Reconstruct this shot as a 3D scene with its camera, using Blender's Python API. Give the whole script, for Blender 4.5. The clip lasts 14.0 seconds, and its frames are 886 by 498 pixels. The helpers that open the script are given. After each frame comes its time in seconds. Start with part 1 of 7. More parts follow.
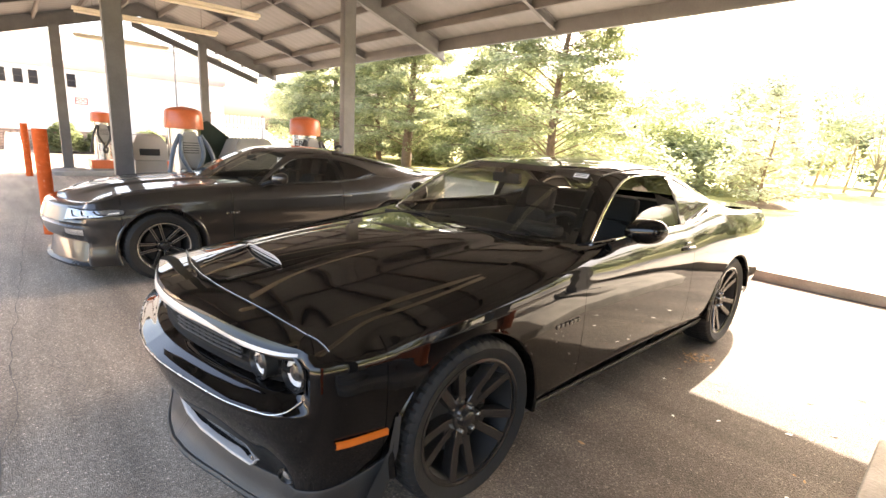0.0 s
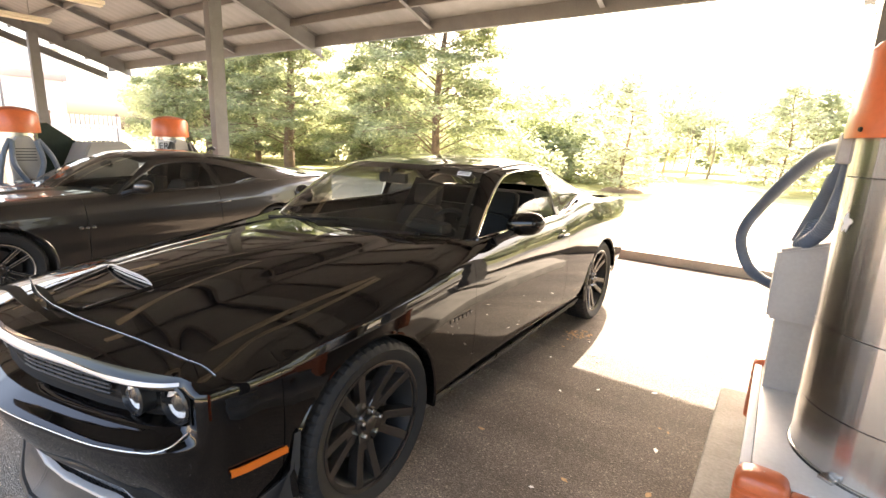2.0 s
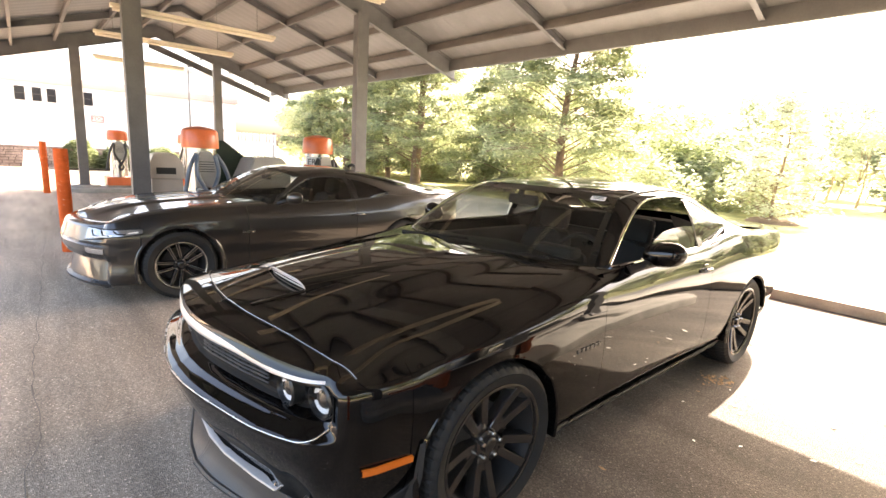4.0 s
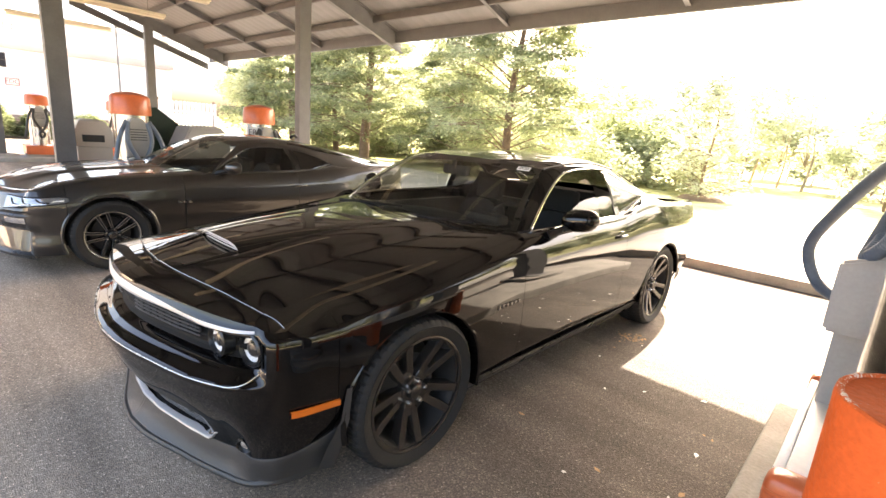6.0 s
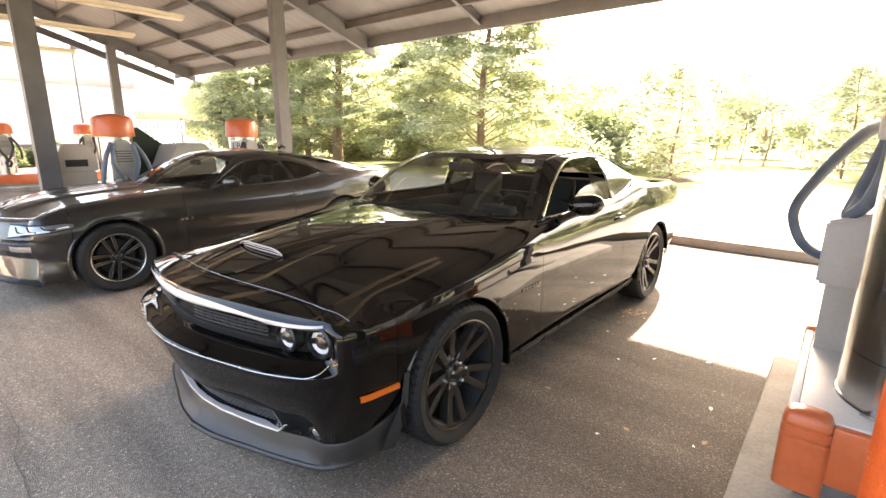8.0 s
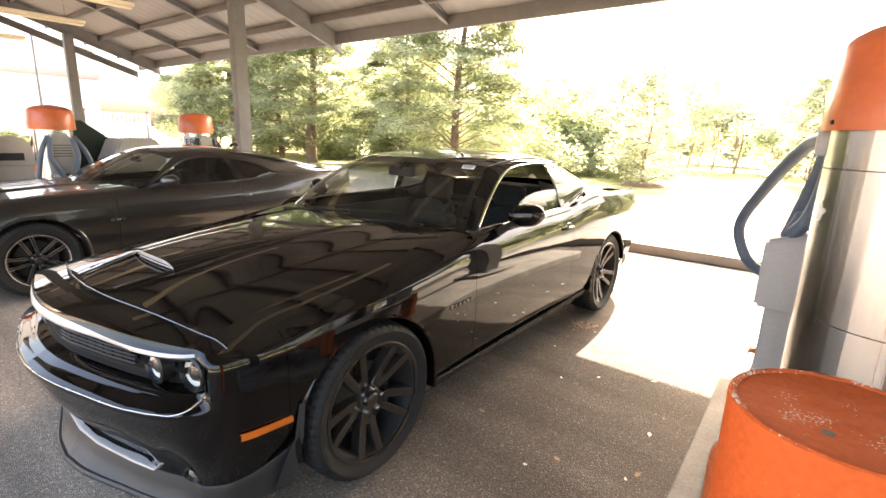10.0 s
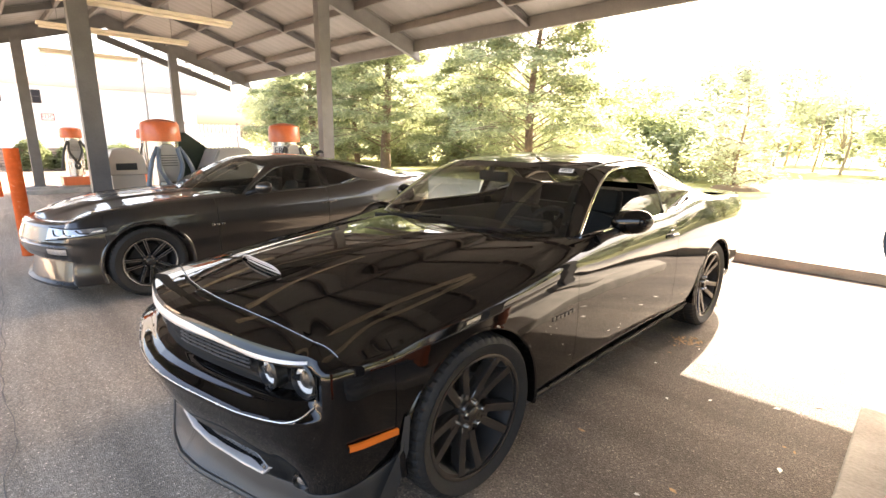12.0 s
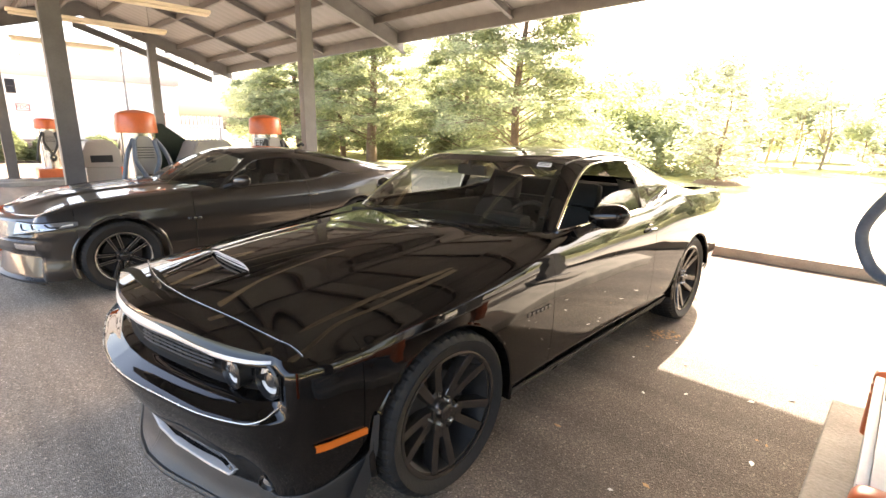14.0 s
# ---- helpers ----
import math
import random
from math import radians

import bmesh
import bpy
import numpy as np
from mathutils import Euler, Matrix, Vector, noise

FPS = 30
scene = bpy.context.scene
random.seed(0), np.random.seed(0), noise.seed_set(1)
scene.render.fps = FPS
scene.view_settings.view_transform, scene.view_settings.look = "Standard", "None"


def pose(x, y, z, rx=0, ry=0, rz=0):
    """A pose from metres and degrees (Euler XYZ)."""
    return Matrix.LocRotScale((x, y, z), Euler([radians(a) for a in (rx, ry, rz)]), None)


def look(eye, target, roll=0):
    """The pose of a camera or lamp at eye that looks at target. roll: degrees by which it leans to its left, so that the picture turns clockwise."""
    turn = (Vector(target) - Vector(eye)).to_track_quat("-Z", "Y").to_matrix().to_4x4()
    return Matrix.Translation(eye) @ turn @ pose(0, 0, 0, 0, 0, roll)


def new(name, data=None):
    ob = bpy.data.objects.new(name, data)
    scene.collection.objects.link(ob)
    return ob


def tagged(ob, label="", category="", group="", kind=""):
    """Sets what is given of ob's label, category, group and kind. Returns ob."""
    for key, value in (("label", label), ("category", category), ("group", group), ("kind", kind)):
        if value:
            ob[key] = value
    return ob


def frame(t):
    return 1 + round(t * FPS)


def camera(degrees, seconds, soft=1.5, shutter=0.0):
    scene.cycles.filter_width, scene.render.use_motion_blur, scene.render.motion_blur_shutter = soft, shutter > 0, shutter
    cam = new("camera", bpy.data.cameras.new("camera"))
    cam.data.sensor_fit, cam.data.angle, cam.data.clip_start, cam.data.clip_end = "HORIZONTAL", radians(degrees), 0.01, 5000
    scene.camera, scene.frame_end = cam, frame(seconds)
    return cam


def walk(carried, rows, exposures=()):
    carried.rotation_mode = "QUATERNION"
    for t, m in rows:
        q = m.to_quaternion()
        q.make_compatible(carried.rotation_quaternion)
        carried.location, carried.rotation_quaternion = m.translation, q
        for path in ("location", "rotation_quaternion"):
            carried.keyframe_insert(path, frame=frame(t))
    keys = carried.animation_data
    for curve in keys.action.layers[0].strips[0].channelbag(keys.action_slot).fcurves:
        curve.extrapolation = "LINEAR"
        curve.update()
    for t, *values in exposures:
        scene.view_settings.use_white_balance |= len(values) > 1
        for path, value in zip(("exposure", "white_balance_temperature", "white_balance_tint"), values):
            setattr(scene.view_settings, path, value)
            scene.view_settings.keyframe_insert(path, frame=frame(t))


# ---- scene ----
cam = camera(85.5, 14.0)
PATH = [
    (0, (2.159, -2.812, 1.518), (0.716, -1.499, 1.078), 3.4),
    (0.5, (2.179, -2.816, 1.508), (0.809, -1.436, 1.041), 2.6),
    (1, (2.218, -2.771, 1.539), (1.101, -1.186, 1.048), 2.2),
    (1.5, (2.214, -2.773, 1.546), (1.204, -1.105, 1.099), 1.7),
    (2, (2.175, -2.811, 1.549), (1.063, -1.207, 1.114), 2.2),
    (2.5, (2.135, -2.863, 1.555), (0.764, -1.473, 1.123), 2.8),
    (2.7, (2.115, -2.889, 1.564), (0.647, -1.597, 1.144), 2.8),
    (4.8, (2.125, -2.858, 1.556), (0.664, -1.537, 1.212), 3.6),
    (5, (2.123, -2.858, 1.529), (0.72, -1.479, 1.168), 4.2),
    (5.5, (2.181, -2.882, 1.522), (0.859, -1.453, 1.068), 5.4),
    (6, (2.318, -2.893, 1.536), (1.0, -1.462, 1.073), 4.5),
    (6.5, (2.437, -2.93, 1.55), (1.12, -1.494, 1.102), 3.9),
    (7, (2.47, -2.962, 1.551), (1.17, -1.509, 1.105), 2.9),
    (7.5, (2.379, -3.084, 1.544), (1.121, -1.595, 1.097), 1.1),
    (8, (2.245, -3.209, 1.53), (1.0, -1.714, 1.068), 0.5),
    (8.5, (2.256, -3.192, 1.538), (1.101, -1.623, 1.09), 1.7),
    (9, (2.322, -3.031, 1.543), (1.188, -1.449, 1.083), 1.7),
    (9.2, (2.354, -2.973, 1.55), (1.201, -1.404, 1.096), 1.6),
    (11.3, (2.23, -2.813, 1.553), (1.038, -1.276, 1.086), 1.9),
    (11.5, (2.203, -2.821, 1.534), (1.031, -1.265, 1.081), 2.2),
    (12, (2.15, -2.884, 1.537), (0.756, -1.52, 1.093), 0.7),
    (12.5, (2.11, -2.936, 1.534), (0.516, -1.824, 1.063), 0.4),
    (13, (2.097, -2.937, 1.533), (0.461, -1.888, 1.059), 1.2),
    (13.5, (2.128, -2.879, 1.541), (0.568, -1.719, 1.072), 1.3),
    (14, (2.17, -2.812, 1.539), (0.817, -1.416, 1.069), 1.0),
]
walk(cam, [(t, look(eye, target, roll)) for t, eye, target, roll in PATH], exposures=[(0, 3.27, 7500, 15), (14, 3.27, 7500, 15)])

# ---- sky and sun ----
SUN_DIR = Vector((-0.19, 1.185, 1.0)).normalized()
world = bpy.data.worlds.new("sky")
scene.world = world
world.use_nodes = True
wn = world.node_tree.nodes
wn.clear()
sky = wn.new("ShaderNodeTexSky")
sky.sky_type = "NISHITA"
sky.sun_disc = False
sky.sun_elevation = math.asin(SUN_DIR.z)
sky.sun_rotation = math.atan2(SUN_DIR.x, SUN_DIR.y)
sky.air_density = 1.0
sky.dust_density = 6.0
bgn = wn.new("ShaderNodeBackground")
bgn.inputs["Strength"].default_value = 0.15
won = wn.new("ShaderNodeOutputWorld")
world.node_tree.links.new(sky.outputs[0], bgn.inputs[0])
world.node_tree.links.new(bgn.outputs[0], won.inputs[0])
sl = bpy.data.lights.new("sun", "SUN")
sl.energy = 4.5
sl.angle = radians(0.5)
sl.color = (1.0, 0.95, 0.86)
sun = new("sun", sl)
sun.matrix_world = look(SUN_DIR * 50, (0, 0, 0))


# ---- materials ----
def mat(name, col, rough=0.5, metal=0.0, var=0.15, scale=6.0, fine=60.0, bump=0.1, coat=0.0, spec=0.5, dist=0.01, tint=None, rvar=0.1):
    """A surface with variation at two scales: broad stains and fine grain."""
    m = bpy.data.materials.new(name)
    m.use_nodes = True
    nt = m.node_tree
    b = nt.nodes["Principled BSDF"]
    tc = nt.nodes.new("ShaderNodeTexCoord")
    n1 = nt.nodes.new("ShaderNodeTexNoise")
    n1.inputs["Scale"].default_value = scale
    n1.inputs["Detail"].default_value = 5
    n2 = nt.nodes.new("ShaderNodeTexNoise")
    n2.inputs["Scale"].default_value = fine
    n2.inputs["Detail"].default_value = 3
    nt.links.new(tc.outputs["Object"], n1.inputs["Vector"])
    nt.links.new(tc.outputs["Object"], n2.inputs["Vector"])
    add = nt.nodes.new("ShaderNodeMath")
    add.operation = "MULTIPLY_ADD"
    add.inputs[1].default_value = 0.35
    nt.links.new(n2.outputs["Fac"], add.inputs[0])
    sc = nt.nodes.new("ShaderNodeMath")
    sc.operation = "MULTIPLY"
    sc.inputs[1].default_value = 0.65
    nt.links.new(n1.outputs["Fac"], sc.inputs[0])
    nt.links.new(sc.outputs[0], add.inputs[2])
    ramp = nt.nodes.new("ShaderNodeValToRGB")
    lo = [c * (1 - var) for c in col]
    hi = [min(1, c * (1 + var)) for c in (tint or col)]
    ramp.color_ramp.elements[0].position = 0.32
    ramp.color_ramp.elements[1].position = 0.68
    ramp.color_ramp.elements[0].color = (*lo, 1)
    ramp.color_ramp.elements[1].color = (*hi, 1)
    nt.links.new(add.outputs[0], ramp.inputs[0])
    nt.links.new(ramp.outputs[0], b.inputs["Base Color"])
    b.inputs["Metallic"].default_value = metal
    b.inputs["Specular IOR Level"].default_value = spec
    mr = nt.nodes.new("ShaderNodeMapRange")
    mr.inputs["To Min"].default_value = max(0.02, rough * (1 - rvar))
    mr.inputs["To Max"].default_value = min(1, rough * (1 + rvar))
    nt.links.new(n1.outputs["Fac"], mr.inputs["Value"])
    nt.links.new(mr.outputs[0], b.inputs["Roughness"])
    if coat:
        b.inputs["Coat Weight"].default_value = coat
        b.inputs["Coat Roughness"].default_value = 0.03
    if bump:
        bp = nt.nodes.new("ShaderNodeBump")
        bp.inputs["Strength"].default_value = bump
        bp.inputs["Distance"].default_value = dist
        nt.links.new(n2.outputs["Fac"], bp.inputs["Height"])
        nt.links.new(bp.outputs[0], b.inputs["Normal"])
    return m


def glass_mat(name, through_col, ior=1.45):
    """A thin pane: what is behind shows through, tinted, with a mirror sheen on top."""
    m = bpy.data.materials.new(name)
    m.use_nodes = True
    nt = m.node_tree
    nt.nodes.clear()
    o = nt.nodes.new("ShaderNodeOutputMaterial")
    mx = nt.nodes.new("ShaderNodeMixShader")
    t = nt.nodes.new("ShaderNodeBsdfTransparent")
    t.inputs[0].default_value = (*through_col, 1)
    g = nt.nodes.new("ShaderNodeBsdfGlossy")
    g.inputs["Roughness"].default_value = 0.01
    f = nt.nodes.new("ShaderNodeLayerWeight")
    f.inputs[0].default_value = 0.5
    pw = nt.nodes.new("ShaderNodeMath")
    pw.operation = "POWER"
    pw.inputs[1].default_value = 4.6
    ma = nt.nodes.new("ShaderNodeMath")
    ma.operation = "MULTIPLY_ADD"
    r0 = ((ior - 1) / (ior + 1)) ** 2
    ma.inputs[1].default_value = 1 - r0 * 1.7
    ma.inputs[2].default_value = r0 * 1.7
    nt.links.new(f.outputs["Facing"], pw.inputs[0])
    nt.links.new(pw.outputs[0], ma.inputs[0])
    nt.links.new(ma.outputs[0], mx.inputs[0])
    nt.links.new(t.outputs[0], mx.inputs[1])
    nt.links.new(g.outputs[0], mx.inputs[2])
    nt.links.new(mx.outputs[0], o.inputs[0])
    return m


def leaf_mat(name, c1, c2):
    m = bpy.data.materials.new(name)
    m.use_nodes = True
    nt = m.node_tree
    nt.nodes.clear()
    o = nt.nodes.new("ShaderNodeOutputMaterial")
    geo = nt.nodes.new("ShaderNodeNewGeometry")
    ramp = nt.nodes.new("ShaderNodeValToRGB")
    ramp.color_ramp.elements[0].color = (*c1, 1)
    ramp.color_ramp.elements[1].color = (*c2, 1)
    nt.links.new(geo.outputs["Random Per Island"], ramp.inputs[0])
    d = nt.nodes.new("ShaderNodeBsdfDiffuse")
    t = nt.nodes.new("ShaderNodeBsdfTranslucent")
    mx = nt.nodes.new("ShaderNodeMixShader")
    mx.inputs[0].default_value = 0.6
    nt.links.new(ramp.outputs[0], d.inputs[0])
    nt.links.new(ramp.outputs[0], t.inputs[0])
    nt.links.new(d.outputs[0], mx.inputs[1])
    nt.links.new(t.outputs[0], mx.inputs[2])
    nt.links.new(mx.outputs[0], o.inputs[0])
    return m


def asphalt_mat():
    m = bpy.data.materials.new("asphalt")
    m.use_nodes = True
    nt = m.node_tree
    L = nt.links.new
    b = nt.nodes["Principled BSDF"]
    tc = nt.nodes.new("ShaderNodeTexCoord")
    vor = nt.nodes.new("ShaderNodeTexVoronoi")
    vor.inputs["Scale"].default_value = 165
    L(tc.outputs["Object"], vor.inputs["Vector"])
    big = nt.nodes.new("ShaderNodeTexNoise")
    big.inputs["Scale"].default_value = 0.7
    big.inputs["Detail"].default_value = 6
    L(tc.outputs["Object"], big.inputs["Vector"])
    mapn = nt.nodes.new("ShaderNodeMapping")
    mapn.inputs["Scale"].default_value = (0.35, 3.0, 1.0)
    mapn.inputs["Rotation"].default_value = (0, 0, radians(8))
    L(tc.outputs["Object"], mapn.inputs["Vector"])
    streak = nt.nodes.new("ShaderNodeTexNoise")
    streak.inputs["Scale"].default_value = 1.1
    streak.inputs["Detail"].default_value = 4
    L(mapn.outputs[0], streak.inputs["Vector"])
    stone = nt.nodes.new("ShaderNodeValToRGB")
    cr = stone.color_ramp
    cr.elements[0].position = 0.0
    cr.elements[0].color = (0.098, 0.077, 0.057, 1)
    cr.elements[1].position = 1.0
    cr.elements[1].color = (0.62, 0.50, 0.38, 1)
    e = cr.elements.new(0.55)
    e.color = (0.185, 0.1445, 0.107, 1)
    e = cr.elements.new(0.85)
    e.color = (0.285, 0.224, 0.166, 1)
    L(vor.outputs["Color"], stone.inputs[0])
    m1 = nt.nodes.new("ShaderNodeMapRange")
    m1.inputs["From Min"].default_value = 0.3
    m1.inputs["From Max"].default_value = 0.7
    m1.inputs["To Min"].default_value = 0.72
    m1.inputs["To Max"].default_value = 1.25
    L(big.outputs["Fac"], m1.inputs["Value"])
    m2 = nt.nodes.new("ShaderNodeMapRange")
    m2.inputs["From Min"].default_value = 0.3
    m2.inputs["From Max"].default_value = 0.7
    m2.inputs["To Min"].default_value = 0.70
    m2.inputs["To Max"].default_value = 1.28
    L(streak.outputs["Fac"], m2.inputs["Value"])
    mm = nt.nodes.new("ShaderNodeMath")
    mm.operation = "MULTIPLY"
    L(m1.outputs[0], mm.inputs[0])
    L(m2.outputs[0], mm.inputs[1])
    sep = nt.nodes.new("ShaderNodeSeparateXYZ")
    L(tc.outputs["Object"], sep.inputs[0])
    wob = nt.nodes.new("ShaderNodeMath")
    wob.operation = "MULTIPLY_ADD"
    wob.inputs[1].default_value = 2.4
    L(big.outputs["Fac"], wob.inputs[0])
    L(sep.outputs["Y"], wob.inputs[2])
    # front brightened in colour, standing in for light from the open sky
    front_light = nt.nodes.new("ShaderNodeMapRange")
    front_light.interpolation_type = "SMOOTHSTEP"
    front_light.inputs["From Min"].default_value = -3.2
    front_light.inputs["From Max"].default_value = 0.6
    front_light.inputs["To Min"].default_value = 3.1
    front_light.inputs["To Max"].default_value = 0.80
    L(wob.outputs[0], front_light.inputs["Value"])
    # darker towards the island: shade painted into the asphalt colour
    side_shade = nt.nodes.new("ShaderNodeMapRange")
    side_shade.interpolation_type = "SMOOTHSTEP"
    side_shade.inputs["From Min"].default_value = 0.2
    side_shade.inputs["From Max"].default_value = 1.6
    side_shade.inputs["To Min"].default_value = 1.0
    side_shade.inputs["To Max"].default_value = 0.6
    L(sep.outputs["X"], side_shade.inputs["Value"])
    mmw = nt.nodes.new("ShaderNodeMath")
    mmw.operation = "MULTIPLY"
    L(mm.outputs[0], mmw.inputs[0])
    L(side_shade.outputs[0], mmw.inputs[1])
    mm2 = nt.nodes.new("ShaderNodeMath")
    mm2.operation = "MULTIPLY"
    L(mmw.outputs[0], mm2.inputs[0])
    L(front_light.outputs[0], mm2.inputs[1])
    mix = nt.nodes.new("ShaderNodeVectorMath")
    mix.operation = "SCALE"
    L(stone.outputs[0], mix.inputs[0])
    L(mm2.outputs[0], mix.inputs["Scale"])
    # cooler colour towards the bays, evening out the hue of the light
    tint_mask = nt.nodes.new("ShaderNodeMapRange")
    tint_mask.interpolation_type = "SMOOTHSTEP"
    tint_mask.inputs["From Min"].default_value = -3.2
    tint_mask.inputs["From Max"].default_value = 0.6
    L(wob.outputs[0], tint_mask.inputs["Value"])
    light_tint = nt.nodes.new("ShaderNodeMix")
    light_tint.data_type = "RGBA"
    light_tint.blend_type = "MIX"
    light_tint.inputs[6].default_value = (1.0, 1.0, 1.0, 1)
    light_tint.inputs[7].default_value = (0.96, 1.0, 1.08, 1)
    L(tint_mask.outputs[0], light_tint.inputs[0])
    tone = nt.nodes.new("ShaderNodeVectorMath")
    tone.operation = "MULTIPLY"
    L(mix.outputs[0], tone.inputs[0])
    L(light_tint.outputs[2], tone.inputs[1])
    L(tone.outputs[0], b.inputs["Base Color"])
    b.inputs["Roughness"].default_value = 0.82
    b.inputs["Specular IOR Level"].default_value = 0.35
    bp = nt.nodes.new("ShaderNodeBump")
    bp.inputs["Strength"].default_value = 0.8
    bp.inputs["Distance"].default_value = 0.005
    L(vor.outputs["Distance"], bp.inputs["Height"])
    L(bp.outputs[0], b.inputs["Normal"])
    return m


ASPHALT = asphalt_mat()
KERB_STONE = mat("pale_kerb_concrete", (0.40, 0.345, 0.28), 0.85, var=0.22, scale=3, fine=70, bump=0.35)
CONCRETE = mat("concrete", (0.25, 0.232, 0.205), 0.85, var=0.34, scale=4, fine=55, bump=0.5)
SLAB = mat("pale_slab", (0.46, 0.43, 0.37), 0.85, var=0.2, scale=1.5, fine=50, bump=0.3)
GRASS = mat("grass", (0.22, 0.24, 0.08), 0.9, var=0.45, scale=1.2, fine=40, bump=0.8, tint=(0.34, 0.32, 0.14), dist=0.03)
STEEL_GREY = mat("painted_grey_steel", (0.118, 0.117, 0.120), 0.5, var=0.16, scale=5, fine=50, bump=0.08)
PURLIN = mat("primer_brown_steel", (0.088, 0.080, 0.076), 0.6, var=0.2, scale=4, fine=40, bump=0.08)
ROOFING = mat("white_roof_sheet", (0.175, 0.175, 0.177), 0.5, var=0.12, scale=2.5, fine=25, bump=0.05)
ORANGE = mat("orange_plastic", (0.60, 0.135, 0.045), 0.36, var=0.12, scale=7, fine=45, bump=0.05, coat=0.25)
STAINLESS = mat("brushed_stainless", (0.60, 0.58, 0.555), 0.22, metal=1.0, var=0.06, scale=3, fine=90, bump=0.03, rvar=0.35)
bs = STAINLESS.node_tree.nodes["Principled BSDF"]
bs.inputs["Anisotropic"].default_value = 0.96
bs.inputs["Anisotropic Rotation"].default_value = 0.25
tgn = STAINLESS.node_tree.nodes.new("ShaderNodeTangent")
tgn.direction_type = "RADIAL"
tgn.axis = "Z"
STAINLESS.node_tree.links.new(tgn.outputs[0], bs.inputs["Tangent"])
sm_map = STAINLESS.node_tree.nodes.new("ShaderNodeMapping")
sm_map.inputs["Scale"].default_value = (24, 24, 0.15)
sm_tc = STAINLESS.node_tree.nodes.new("ShaderNodeTexCoord")
sm_n = STAINLESS.node_tree.nodes.new("ShaderNodeTexNoise")
sm_n.inputs["Scale"].default_value = 1.0
sm_n.inputs["Detail"].default_value = 5
sm_b = STAINLESS.node_tree.nodes.new("ShaderNodeBump")
sm_b.inputs["Strength"].default_value = 0.35
sm_b.inputs["Distance"].default_value = 0.012
for a_out, a_in in ((sm_tc.outputs["Object"], sm_map.inputs[0]), (sm_map.outputs[0], sm_n.inputs["Vector"]), (sm_n.outputs["Fac"], sm_b.inputs["Height"]), (sm_b.outputs[0], bs.inputs["Normal"])):
    STAINLESS.node_tree.links.new(a_out, a_in)
GREY_PLASTIC = mat("grey_plastic", (0.35, 0.335, 0.315), 0.5, var=0.1, scale=6, fine=80, bump=0.06)
PALE_METAL = mat("pale_platform_metal", (0.60, 0.585, 0.56), 0.42, metal=0.0, var=0.10, scale=5, fine=60, bump=0.06)
BEIGE = mat("beige_cabinet", (0.55, 0.50, 0.43), 0.5, var=0.08, scale=4, fine=50, bump=0.04)
HOSE = mat("blue_hose_rubber", (0.095, 0.125, 0.17), 0.45, var=0.2, scale=12, fine=90, bump=0.1)
HOSE_DARK = mat("black_hose_rubber", (0.03, 0.028, 0.027), 0.5, var=0.2, scale=12, fine=90, bump=0.1)
DARKGREEN = mat("dark_green_cover", (0.012, 0.030, 0.022), 0.6, var=0.3, scale=5, fine=40, bump=0.3)
BLACK_PAINT = mat("black_car_paint", (0.003, 0.0026, 0.0025), 0.5, var=0.2, scale=3, fine=400, bump=0.0, coat=1.0, spec=0.0)
GREY_PAINT = mat("dark_grey_metallic_paint", (0.046, 0.043, 0.041), 0.30, metal=0.75, var=0.08, scale=2, fine=700, bump=0.0, coat=1.0)
BLACK_PAINT.node_tree.nodes["Principled BSDF"].inputs["Coat IOR"].default_value = 1.53
MATTE_BLACK = mat("matte_black_plastic", (0.016, 0.0155, 0.015), 0.5, var=0.12, scale=8, fine=160, bump=0.1)
SATIN_BLACK = mat("satin_black_trim", (0.010, 0.010, 0.010), 0.28, var=0.1, scale=8, fine=90, bump=0.02)
GRAPHITE = mat("satin_graphite_wheel", (0.105, 0.100, 0.096), 0.27, metal=0.8, var=0.08, scale=9, fine=90, bump=0.01)
DARK_GRAPHITE = mat("dark_graphite_wheel", (0.110, 0.102, 0.095), 0.20, metal=0.85, var=0.08, scale=9, fine=90, bump=0.01)
BRAKE_STEEL = mat("brake_steel", (0.04, 0.037, 0.035), 0.55, metal=0.6, var=0.2, scale=9, fine=90, bump=0.05)
BLACK_WHEEL = mat("black_wheel_paint", (0.012, 0.012, 0.012), 0.25, var=0.1, scale=9, fine=90, bump=0.0, coat=0.5)
MACHINED = mat("machined_aluminium", (0.62, 0.61, 0.60), 0.26, metal=1.0, var=0.06, scale=9, fine=120, bump=0.02)
CHROME = mat("chrome", (0.80, 0.80, 0.79), 0.06, metal=1.0, var=0.03, scale=9, fine=90, bump=0.0)
RUBBER = mat("tyre_rubber", (0.0075, 0.0072, 0.007), 0.72, var=0.25, scale=10, fine=70, bump=0.15)
CABIN = mat("dark_cabin_fabric", (0.012, 0.0115, 0.011), 0.8, var=0.2, scale=14, fine=160, bump=0.2)
CABIN_LIGHT = mat("grey_cabin_trim", (0.05, 0.048, 0.046), 0.7, var=0.15, scale=10, fine=120, bump=0.1)
MARKER = mat("amber_lens", (0.66, 0.15, 0.018), 0.25, var=0.05, scale=20, fine=200, bump=0.05, coat=0.6)
RED_LENS = mat("red_lens", (0.35, 0.01, 0.01), 0.2, var=0.05, scale=20, fine=200, bump=0.03, coat=0.6)
WHITE_PAINT = mat("white_paint", (0.80, 0.78, 0.74), 0.5, var=0.06, scale=2, fine=40, bump=0.05)
TUBE_WHITE = mat("aged_white_fixture", (0.74, 0.66, 0.54), 0.45, var=0.1, scale=5, fine=50, bump=0.04)
